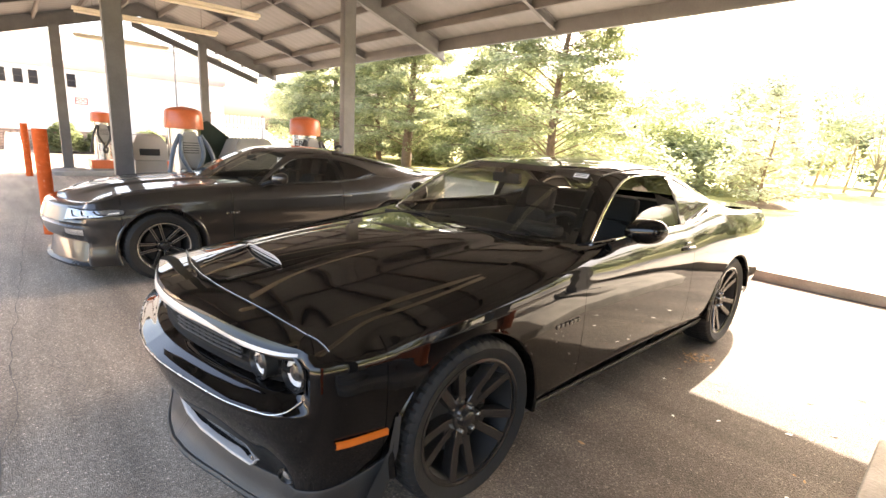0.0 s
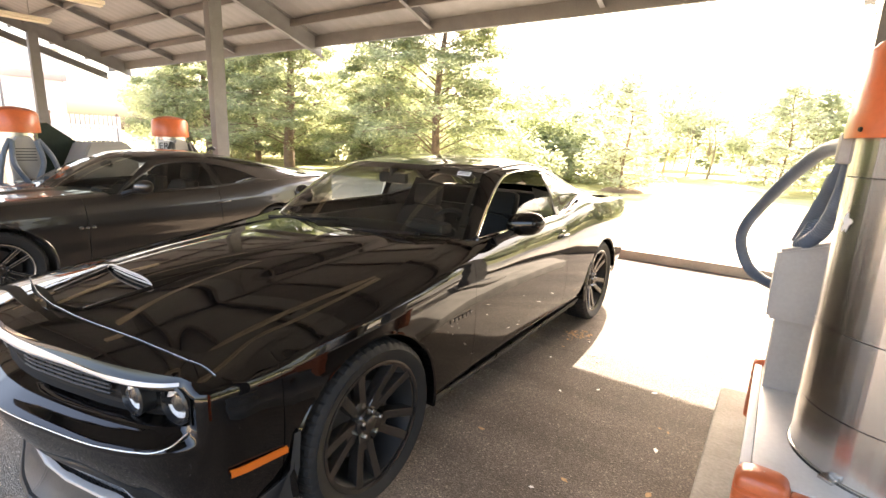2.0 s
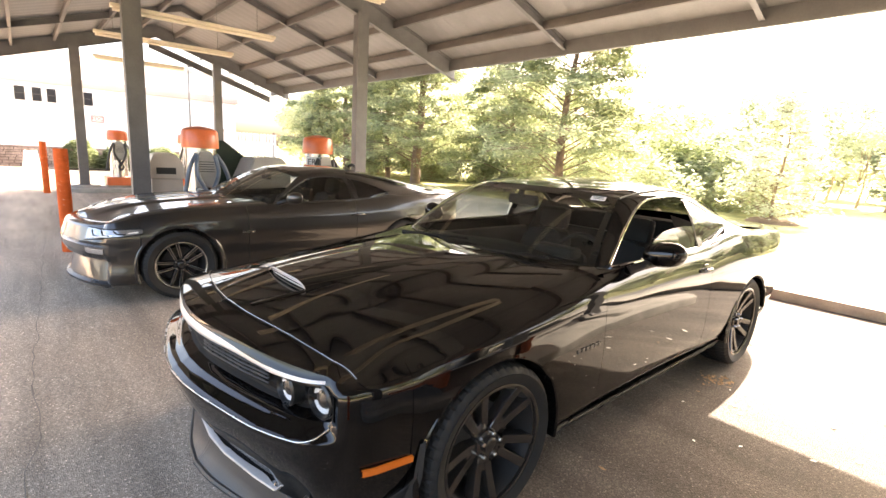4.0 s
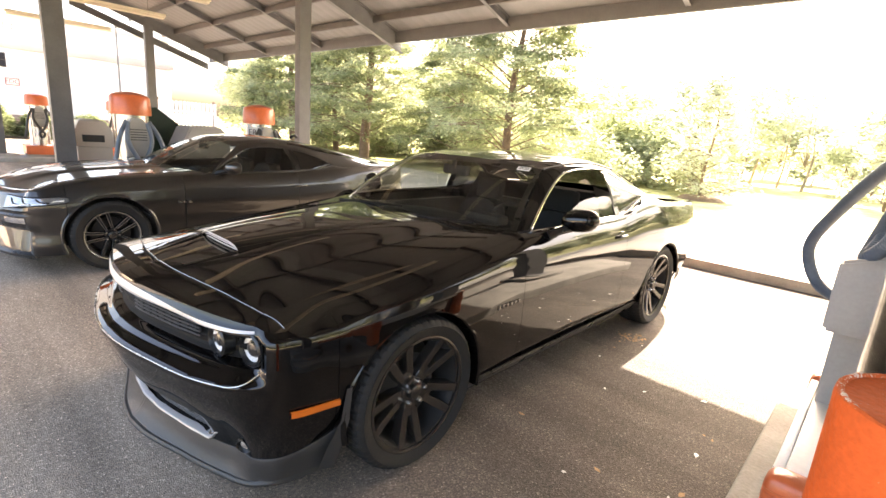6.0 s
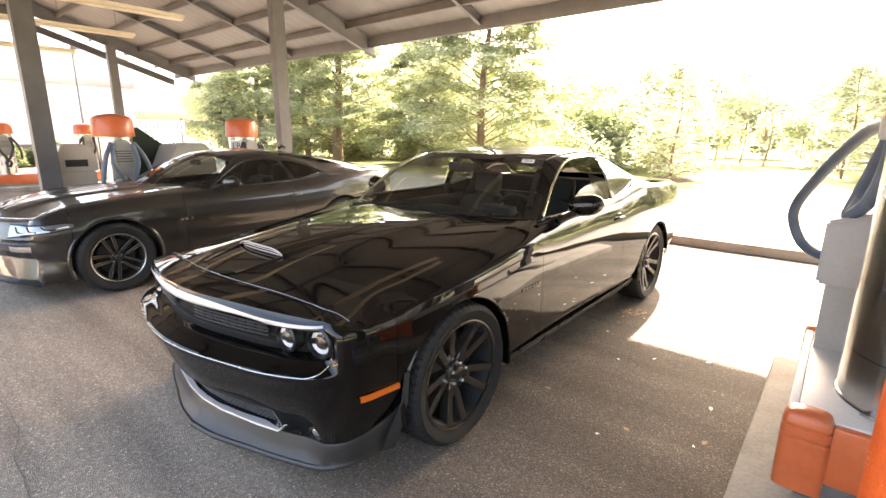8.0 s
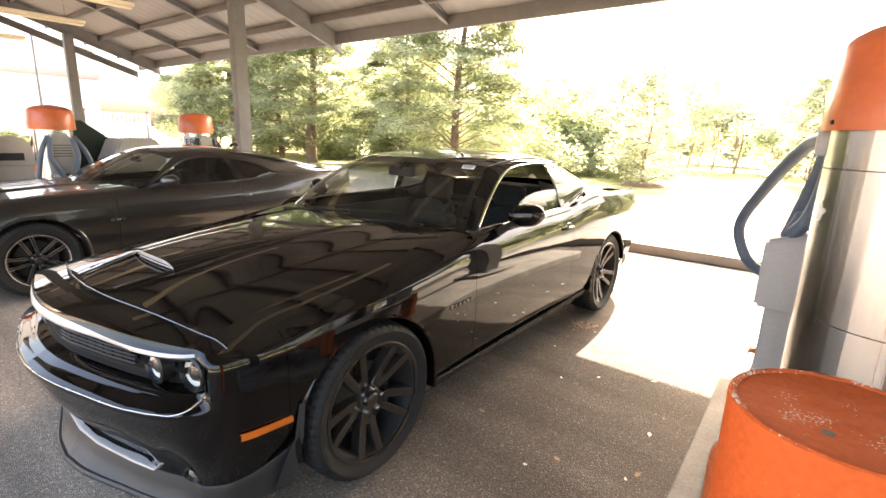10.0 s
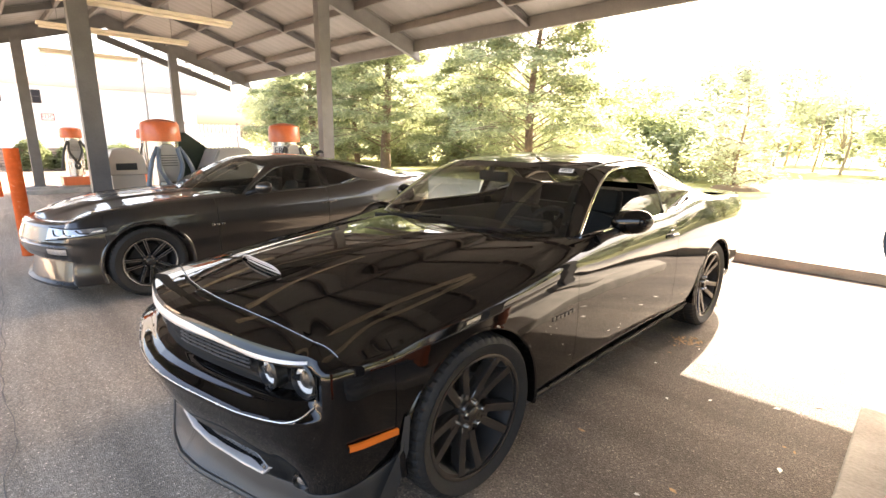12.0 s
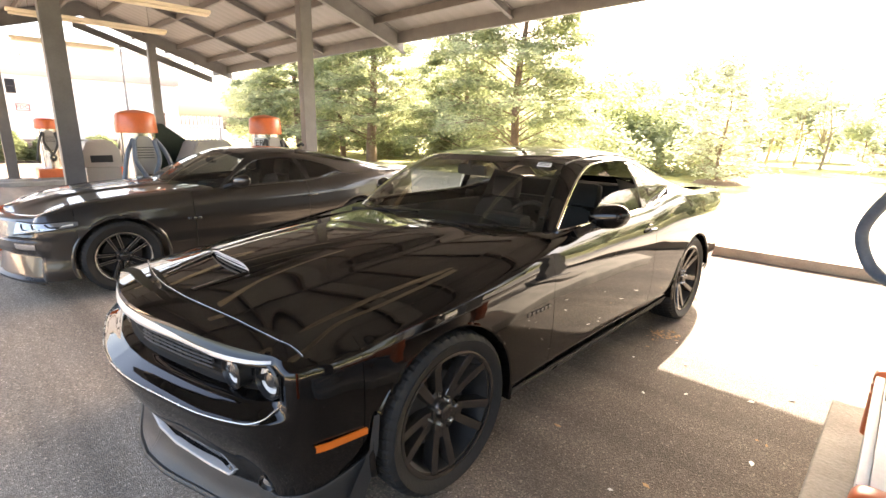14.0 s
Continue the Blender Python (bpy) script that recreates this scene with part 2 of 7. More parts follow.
STUCCO = mat("white_stucco", (0.80, 0.79, 0.76), 0.85, var=0.05, scale=0.5, fine=20, bump=0.2)
BAND = mat("beige_stucco_band", (0.44, 0.36, 0.33), 0.85, var=0.08, scale=0.8, fine=20, bump=0.2)
STONE = mat("brown_ledge_stone", (0.22, 0.155, 0.12), 0.85, var=0.4, scale=1.6, fine=14, bump=0.5, tint=(0.34, 0.25, 0.20))
STONE_BACK = mat("dark_stone_joint", (0.07, 0.05, 0.04), 0.9, var=0.3, scale=2, fine=14, bump=0.3)
BARK_PALE = mat("pale_bark", (0.34, 0.27, 0.21), 0.9, var=0.3, scale=5, fine=30, bump=0.5, dist=0.02)
BARK = mat("bark", (0.20, 0.135, 0.095), 0.9, var=0.4, scale=5, fine=30, bump=0.8, dist=0.02)
PAPER = mat("white_sticker", (0.85, 0.85, 0.83), 0.5, var=0.03, scale=20, fine=90, bump=0.0)
PRINT = mat("dark_print", (0.03, 0.03, 0.03), 0.6, var=0.1, scale=20, fine=90, bump=0.0)
RED_PRINT = mat("faded_red_print", (0.36, 0.17, 0.16), 0.5, var=0.1, scale=20, fine=90, bump=0.0)
LEAF_DRY = mat("dry_leaf", (0.34, 0.20, 0.10), 0.8, var=0.3, scale=20, fine=90, bump=0.2)
PETAL = mat("pale_petal", (0.75, 0.72, 0.68), 0.7, var=0.1, scale=20, fine=90, bump=0.1)
LEAF_A = leaf_mat("cypress_needles", (0.26, 0.30, 0.16), (0.50, 0.53, 0.31))
# woods and distant leaves: sun glare and haze lightened into their colour
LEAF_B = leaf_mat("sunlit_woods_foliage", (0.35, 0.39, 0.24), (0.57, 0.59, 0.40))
LEAF_D = leaf_mat("haze_paled_foliage", (0.46, 0.50, 0.36), (0.70, 0.72, 0.57))
LEAF_C = leaf_mat("shrub_leaves", (0.13, 0.16, 0.075), (0.34, 0.37, 0.20))
GLASS = glass_mat("tinted_car_glass", (0.66, 0.68, 0.64), 1.5)
GLASS_DARK = glass_mat("side_glass", (0.55, 0.56, 0.53), 1.5)
GLASS_REAR = glass_mat("privacy_glass", (0.13, 0.13, 0.125), 1.55)
LENS = glass_mat("clear_lens", (0.93, 0.93, 0.93), 1.45)
PANE = mat("dark_window_pane", (0.03, 0.03, 0.035), 0.1, var=0.2, scale=0.4, fine=8, bump=0.0)


# orange paint with small pale chips that gather in patches
CHIPPED = mat("chipped_orange_paint", (0.58, 0.108, 0.028), 0.6, var=0.20, scale=13, fine=210, bump=0.35, dist=0.003, spec=0.06)
cnt = CHIPPED.node_tree
chip_tc = cnt.nodes.new("ShaderNodeTexCoord")
chip_map = cnt.nodes.new("ShaderNodeMapping")
chip_map.inputs["Scale"].default_value = (1, 1, 0.45)
chip_n = cnt.nodes.new("ShaderNodeTexNoise")
chip_n.inputs["Scale"].default_value = 560
chip_p = cnt.nodes.new("ShaderNodeTexNoise")
chip_p.inputs["Scale"].default_value = 26
chip_s = cnt.nodes.new("ShaderNodeMath")
chip_s.operation = "MULTIPLY"
chip_r = cnt.nodes.new("ShaderNodeValToRGB")
chip_r.color_ramp.elements[0].position, chip_r.color_ramp.elements[1].position = 0.405, 0.44
chip_m = cnt.nodes.new("ShaderNodeMix")
chip_m.data_type = "RGBA"
chip_m.inputs[7].default_value = (0.74, 0.56, 0.42, 1)
chip_b = cnt.nodes["Principled BSDF"]
old_col = chip_b.inputs["Base Color"].links[0].from_socket
for c_out, c_in in ((chip_tc.outputs["Object"], chip_map.inputs[0]), (chip_map.outputs[0], chip_n.inputs["Vector"]), (chip_tc.outputs["Object"], chip_p.inputs["Vector"]), (chip_n.outputs["Fac"], chip_s.inputs[0]), (chip_p.outputs["Fac"], chip_s.inputs[1]), (chip_s.outputs[0], chip_r.inputs[0]), (chip_r.outputs[0], chip_m.inputs[0]), (old_col, chip_m.inputs[6]), (chip_m.outputs[2], chip_b.inputs["Base Color"])):
    cnt.links.new(c_out, c_in)

# rim copy with more pale specks, partly chips, partly painted glints
CHIP_GLINT_RIM = CHIPPED.copy()
CHIP_GLINT_RIM.name = "chip_glint_rim"
for nd in CHIP_GLINT_RIM.node_tree.nodes:
    if nd.bl_idname == "ShaderNodeValToRGB" and abs(nd.color_ramp.elements[0].position - 0.405) < 1e-4:
        nd.color_ramp.elements[0].position, nd.color_ramp.elements[1].position = 0.285, 0.33

# ---- mesh helpers ----
def part(name, bm, material, parent=None, label="", angle=32):
    me = bpy.data.meshes.new(name)
    bm.normal_update()
    bm.to_mesh(me)
    bm.free()
    me.polygons.foreach_set("use_smooth", [True] * len(me.polygons))
    me.set_sharp_from_angle(angle=radians(angle))
    me.materials.append(material)
    ob = new(name, me)
    if parent is not None:
        ob.parent = parent
    if label:
        ob["label"] = label
    return ob


def thing(name, label, category, m=None, group="", kind=""):
    ob = new(name)
    ob.empty_display_size = 0.2
    if m is not None:
        ob.matrix_basis = m
    return tagged(ob, label, category, group, kind)


def box(bm, x0, x1, y0, y1, z0, z1, bev=0.0, m=None):
    r = bmesh.ops.create_cube(bm, size=1)
    vs = r["verts"]
    for v in vs:
        v.co = Vector(((x0 + x1) / 2 + v.co.x * (x1 - x0), (y0 + y1) / 2 + v.co.y * (y1 - y0), (z0 + z1) / 2 + v.co.z * (z1 - z0)))
    if bev:
        es = list({e for v in vs for e in v.link_edges})
        r = bmesh.ops.bevel(bm, geom=es, offset=bev, segments=2, profile=0.6, affect="EDGES", clamp_overlap=True)
        vs = list({v for f in r["faces"] for v in f.verts} | {v for v in vs if v.is_valid})
    if m is not None:
        bmesh.ops.transform(bm, matrix=m, verts=vs)
    return bm


def quads(bm, rows, closed=False, flip=False):
    """Skin a list of rows of points."""
    vs = [[bm.verts.new(p) for p in r] for r in rows]
    n = len(rows[0])
    for i in range(len(rows) - 1):
        for j in range(n if closed else n - 1):
            k = (j + 1) % n
            f = (vs[i][j], vs[i][k], vs[i + 1][k], vs[i + 1][j])
            try:
                bm.faces.new(f[::-1] if flip else f)
            except ValueError:
                pass
    return vs


def lathe(bm, prof, n=48, axis="z", m=None, caps=False):
    """Turn (radius, height) pairs round an axis."""
    rows = []
    for r, h in prof:
        row = []
        for k in range(n):
            a = 2 * math.pi * k / n
            c, s = r * math.cos(a), r * math.sin(a)
            p = Vector((c, s, h)) if axis == "z" else Vector((h, c, s))
            row.append(m @ p if m is not None else p)
        rows.append(row)
    vs = quads(bm, rows, closed=True)
    if caps:
        bm.faces.new(vs[0][::-1])
        bm.faces.new(vs[-1])
    return bm


def crom(P, n):
    """A smooth curve through points, at n even steps of its length."""
    P = np.array(P, float)
    d = np.r_[0, np.cumsum(np.linalg.norm(np.diff(P, axis=0), axis=1))]
    T = np.zeros_like(P)
    T[1:-1] = (P[2:] - P[:-2]) / (d[2:] - d[:-2])[:, None]
    T[0] = (P[1] - P[0]) / (d[1] - d[0])
    T[-1] = (P[-1] - P[-2]) / (d[-1] - d[-2])
    s = np.linspace(0, d[-1], n)
    i = np.clip(np.searchsorted(d, s, side="right") - 1, 0, len(d) - 2)
    h = (d[i + 1] - d[i])
    u = ((s - d[i]) / h)[:, None]
    h = h[:, None]
    return (2 * u**3 - 3 * u**2 + 1) * P[i] + (u**3 - 2 * u**2 + u) * h * T[i] + (3 * u**2 - 2 * u**3) * P[i + 1] + (u**3 - u**2) * h * T[i + 1]


def func(table):
    """A smooth function through (t, value) pairs."""
    t = np.array([a for a, _ in table], float)
    v = np.array([b for _, b in table], float)
    tt = np.linspace(t[0], t[-1], 400)
    T = np.gradient(v, t)
    i = np.clip(np.searchsorted(t, tt, side="right") - 1, 0, len(t) - 2)
    h = t[i + 1] - t[i]
    u = (tt - t[i]) / h
    s = (2 * u**3 - 3 * u**2 + 1) * v[i] + (u**3 - 2 * u**2 + u) * h * T[i] + (3 * u**2 - 2 * u**3) * v[i + 1] + (u**3 - u**2) * h * T[i + 1]
    return lambda q: np.interp(q, tt, s)


def tube(bm, pts, r, n=10, ribs=0.0, steps=None):
    """A round hose or bar along a smooth curve."""
    C = crom(pts, steps or max(8, len(pts) * 8))
    up = Vector((0.13, 0.21, 0.97))
    rows = []
    for i in range(len(C)):
        a = Vector(C[min(i + 1, len(C) - 1)] - C[max(i - 1, 0)]).normalized()
        u = a.cross(up)
        u = u.normalized() if u.length > 1e-4 else Vector((1, 0, 0))
        w = u.cross(a)
        rr = r(i / (len(C) - 1)) if callable(r) else r * (1 + ribs * (i % 2))
        rows.append([Vector(C[i]) + (u * math.cos(2 * math.pi * k / n) + w * math.sin(2 * math.pi * k / n)) * rr for k in range(n)])
    vs = quads(bm, rows, closed=True)
    bm.faces.new(vs[0][::-1])
    bm.faces.new(vs[-1])
    return bm


def patch(bm, c0, c1, n=40, m=24, bulge=0.0, out=(0, 0, 1), mirror=True, trim=(0, 1), trimu=(0, 1)):
    """A curved panel between two smooth curves, and its mirror image across the car's middle."""
    A, B = crom(c0, 200), crom(c1, 200)
    us = np.linspace(trimu[0], trimu[1], n)
    rows = []
    for t in np.linspace(trim[0], trim[1], m):
        k = us * 199
        a = np.stack([np.interp(k, range(200), A[:, q]) for q in range(3)], 1)
        b = np.stack([np.interp(k, range(200), B[:, q]) for q in range(3)], 1)
        rows.append(a * (1 - t) + b * t + np.array(out) * bulge * 4 * t * (1 - t))
    quads(bm, rows)
    if mirror:
        quads(bm, [r * np.array([-1, 1, 1]) for r in rows], flip=True)
    return rows


def bm_new():
    return bmesh.new()

# ---- ground ----
def ground_sheet():
    bm = bm_new()
    xs = [-3000, -300, -80, -40, -20, -10, -4, 0, 3, 8, 20, 60, 300, 3000]
    ys = [-3000, -300, -80, -30, -12, -6, -3, 0, 3, 4.32, 4.9, 9, 14, 20, 30, 45, 80, 300, 3000]
    rows = []
    for y in ys:
        rows.append([(x, y, -0.02 if y < 4.4 else 0.085) for x in xs])
    quads(bm, rows)
    g = part("ground", bm, GRASS)
    return tagged(g, "dry sunlit grass ground reaching to the woods", "ground", kind="structure")


ground_sheet()


def paving():
    bm = bm_new()
    rows = []
    for y in np.linspace(-34, 4.28, 70):
        rows.append([(x, y, 0.004 * noise.noise((x * 0.5, y * 0.5, 0)) - 0.002) for x in np.linspace(-60, 30, 100)])
    quads(bm, rows)
    return tagged(part("road", bm, ASPHALT), "worn grey-brown asphalt of the forecourt with fine cracks, light and shade painted in", "asphalt", kind="structure")


paving()


def lawn_verge():
    bm = bm_new()
    quads(bm, [[(x, y, 0.112 + 0.01 * noise.noise((x * 0.4, y * 0.4, 3))) for x in np.linspace(-60, 40, 60)] for y in np.linspace(4.45, 10.4, 12)])
    return tagged(part("pavement", bm, SLAB), "pale sun-bleached walkway behind the kerb", "pavement", kind="structure")


lawn_verge()


def kerb_run():
    k = thing("kerb", "weathered concrete kerb in sections behind the parking bays", "kerb", kind="structure")
    for i in range(34):
        bm = bm_new()
        x0 = -60 + i * 3.0
        box(bm, x0 + 0.006, x0 + 2.994, 4.28, 4.46, -0.1, 0.13, 0.018)
        part("kerbstone", bm, KERB_STONE, k)


kerb_run()


def crack(pts, w):
    bm = bm_new()
    C = crom([(x, y, 0) for x, y in pts], 90)
    rows = []
    for i, p in enumerate(C):
        a = C[min(i + 1, 89)] - C[max(i - 1, 0)]
        nrm = np.array([-a[1], a[0], 0]) / max(1e-6, np.hypot(a[0], a[1]))
        j = 0.03 * noise.noise((p[0] * 6, p[1] * 6, 1.7))
        ww = w * (0.4 + abs(noise.noise((p[0] * 9, p[1] * 9, 5)) * 1.6))
        rows.append([(*(p[:2] + nrm[:2] * (j - ww)), 0.0045), (*(p[:2] + nrm[:2] * (j + ww)), 0.0045)])
    quads(bm, rows, flip=True)
    return tagged(part("asphalt_crack", bm, CRACK), "dark filled crack in the asphalt", "crack", group="cracks in the asphalt")


CRACK = mat("crack_filling", (0.19, 0.16, 0.13), 0.9, var=0.3, scale=6, fine=60, bump=0.4)
crack([(-8.4, -2.66), (-6.5, -2.74), (-4.88, -2.81), (-3.5, -2.86), (-2.24, -2.92), (-1.54, -2.94), (-1.0, -2.92), (-0.65, -2.97), (-0.06, -2.99), (0.6, -3.05)], 0.003)
crack([(-1.80, -4.3), (-1.72, -3.8), (-1.76, -3.42), (-1.66, -3.18), (-1.70, -2.95)], 0.003)


# ---- canopy ----
RIDGE_Y, RIDGE_Z = 0.42, 4.78
FRONT_Y, BACK_Y = -3.9, 4.38
FRAMES = (2.65, -6.15, -15.0)


def under(y):
    """Height of the roof sheet's underside."""
    d = y - RIDGE_Y
    return RIDGE_Z + 0.1 - (0.327 * d if d > 0 else -0.317 * d)


def rafter_mesh(x, y0, y1, drop, depth, wid, end=0.0):
    """A C-channel that follows the slope, between two places across the roof."""
    bm = bm_new()
    z0, z1 = under(y0) - drop, under(y1) - drop
    t = 0.014
    prof = [(-wid, 0), (wid, 0), (wid, -t), (-wid + t, -t), (-wid + t, -depth + t), (wid, -depth + t), (wid, -depth), (-wid, -depth)]
    rows = [[(x + a, y0, z0 + b) for a, b in prof], [(x + a, y1 + (end if b < -depth / 2 else 0), z1 + b) for a, b in prof]]
    vs = quads(bm, rows, closed=True, flip=y1 > y0)
    bm.faces.new(vs[0])
    bm.faces.new(vs[1][::-1])
    bmesh.ops.recalc_face_normals(bm, faces=bm.faces)
    return bm


def canopy():
    c = thing("canopy", "grey steel gable canopy with a white corrugated sheet roof", "canopy")
    for x in FRAMES:
        for y in (-1.58, 2.08):
            h = under(y) - 0.3
            bm = bm_new()
            t, f, w = 0.012, 0.085, 0.115
            box(bm, x - f, x + f, y - w, y - w + t, 0.06, h, 0.003)
            box(bm, x - f, x + f, y + w - t, y + w, 0.06, h, 0.003)
            box(bm, x - t, x + f * 0.98, y - w + t, y + w - t, 0.06, h)
            box(bm, x - f * 0.98, x - t, y - w + t, y + w - t, 0.06, h)
            p = part("post", bm, STEEL_GREY, c, "grey painted steel post")
            bm = bm_new()
            lathe(bm, [(0.40, 0), (0.40, 0.10), (0.36, 0.16), (0.30, 0.17), (0.12, 0.17)], 28, m=Matrix.Translation((x, y, 0.0)))
            part("footing", bm, CONCRETE, p, "round concrete footing")
            bm = bm_new()
            box(bm, x - 0.14, x + 0.14, y - 0.16, y + 0.16, 0.17, 0.185, 0.004)
            part("base_plate", bm, STEEL_GREY, p)
        part("rafter", rafter_mesh(x, RIDGE_Y, BACK_Y + 0.10, 0.004, 0.366, 0.05), STEEL_GREY, c)
        part("rafter", rafter_mesh(x, RIDGE_Y, FRONT_Y - 0.02, 0.004, 0.366, 0.05), STEEL_GREY, c)
    # lighter rafters in between and beyond the far frame
    for x in (-0.23, -3.2, -9.1, -12.05, 5.5, 8.4):
        for e in (BACK_Y - 0.06, FRONT_Y + 0.06):
            part("light_rafter", rafter_mesh(x, RIDGE_Y, e, 0.012, 0.15, 0.035), STEEL_GREY, c)
    part("gable_rafter", rafter_mesh(-16.2, RIDGE_Y, BACK_Y - 0.1, 0.3, 0.2, 0.05), STEEL_GREY, c)
    for y in (0.92, 1.93, 2.85, 3.72):
        bm = bm_new()
        z = under(y) - 0.016
        box(bm, -16.25, 9.5, y - 0.03, y + 0.03, z - 0.13, z - 0.0, 0.004)
        part("purlin", bm, PURLIN, c)
    for y in (-0.05, -1.05, -1.98, -2.86):
        bm = bm_new()
        z = under(y) - 0.016
        box(bm, -16.25, 9.5, y - 0.03, y + 0.03, z - 0.13, z - 0.0, 0.004)
        part("purlin", bm, PURLIN, c)
    for y in (BACK_Y - 0.03, FRONT_Y + 0.03):
        bm = bm_new()
        z = under(y) + 0.02
        box(bm, -16.25, 9.5, y - 0.035, y + 0.035, z - 0.24, z - 0.012, 0.004)
        part("eave_beam", bm, STEEL_GREY, c)


canopy()


def roof_sheet():
    bm = bm_new()
    xs = np.arange(-16.3, 9.7, 0.05)
    for y0, y1 in ((RIDGE_Y, BACK_Y + 0.12), (RIDGE_Y, FRONT_Y - 0.12)):
        rows = []
        for y in np.linspace(y0, y1, 3):
            rows.append([(x, y, under(y) + (0.007 if (i % 6) in (2, 3) else 0.0)) for i, x in enumerate(xs)])
        quads(bm, rows, flip=y1 < y0)
        rows = [[(a, b, z + 0.012) for a, b, z in r] for r in rows]
        quads(bm, rows, flip=y1 < y0)
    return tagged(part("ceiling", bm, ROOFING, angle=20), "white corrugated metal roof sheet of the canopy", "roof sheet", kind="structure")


roof_sheet()


def tube_fixture(x, y0, y1, z):
    t = thing("fluorescent_fixture", "long cream fluorescent strip fixture hung under the canopy, switched off", "strip light", Matrix.Translation((x, (y0 + y1) / 2, z)), group="strip lights under the canopy")
    L = (y1 - y0) / 2
    bm = bm_new()
    box(bm, -0.06, 0.06, -L, L, 0.0, 0.05, 0.008)
    part("housing", bm, TUBE_WHITE, t)
    for dx in (-0.04, 0.04):
        bm = bm_new()
        tube(bm, [(dx, -L + 0.03, -0.022), (dx, 0, -0.022), (dx, L - 0.03, -0.022)], 0.018, 10)
        part("lamp_tube", bm, TUBE_WHITE, t, "pale unlit lamp tube")
    for e in (-L * 0.75, L * 0.75):
        bm = bm_new()
        yy = (y0 + y1) / 2 + e
        tube(bm, [(0, e, 0.05), (0, e, (under(yy) - z) * 0.5), (0, e, under(yy) - z)], 0.004, 6)
        part("hanger_rod", bm, STEEL_GREY, t)


tube_fixture(-6.25, -1.80, 0.48, 3.30)
tube_fixture(-8.5, -1.78, 0.52, 3.30)
tube_fixture(-11.6, -1.50, 0.35, 3.30)
tube_fixture(-3.0, -1.75, 0.50, 3.30)
tube_fixture(-0.35, -1.75, 0.50, 3.30)


def lettering(name, body, m, height, material, parent, label, thick=0.002):
    """Flat letters from the built-in font as one mesh."""
    cu = bpy.data.curves.new(name, "FONT")
    cu.body = body
    cu.size = height
    cu.align_x = "CENTER"
    cu.align_y = "CENTER"
    cu.extrude = thick
    tmp = bpy.data.objects.new(name, cu)
    me = bpy.data.meshes.new_from_object(tmp)
    bpy.data.objects.remove(tmp)
    bpy.data.curves.remove(cu)
    me.materials.clear()
    me.materials.append(material)
    ob = new(name, me)
    ob.parent = parent
    ob.matrix_basis = m
    ob["label"] = label
    return ob


# ---- vacuum islands ----
def slab_outline(bm, x0, x1, y0, y1, z0, z1, r):
    pts = []
    for cx, cy, a0 in ((x1 - r, y1 - r, 0), (x0 + r, y1 - r, 90), (x0 + r, y0 + r, 180), (x1 - r, y0 + r, 270)):
        for k in range(9):
            a = radians(a0 + k * 11.25)
            pts.append((cx + r * math.cos(a), cy + r * math.sin(a)))
    b = 0.02
    cx, cy = (x0 + x1) / 2, (y0 + y1) / 2
    rows = []
    for z, s in ((z0, 0), (z1 - b, 0), (z1 - b * 0.3, b * 0.4), (z1, b)):
        rows.append([(p[0] - s * (1 if p[0] > cx else -1), p[1] - s * (1 if p[1] > cy else -1), z) for p in pts])
    vs = quads(bm, rows, closed=True)
    bm.faces.new(vs[-1])
    return bm


def island(x0, x1, y0=-1.95, y1=3.4):
    bm = bm_new()
    slab_outline(bm, x0, x1, y0, y1, -0.1, 0.11, 0.28)
    return tagged(part("island_kerb", bm, CONCRETE), "raised concrete island with rounded ends and stained kerb", "island", group="vacuum islands", kind="structure")


island(2.06, 3.40)
island(-6.8, -5.42)
island(-15.65, -14.35)


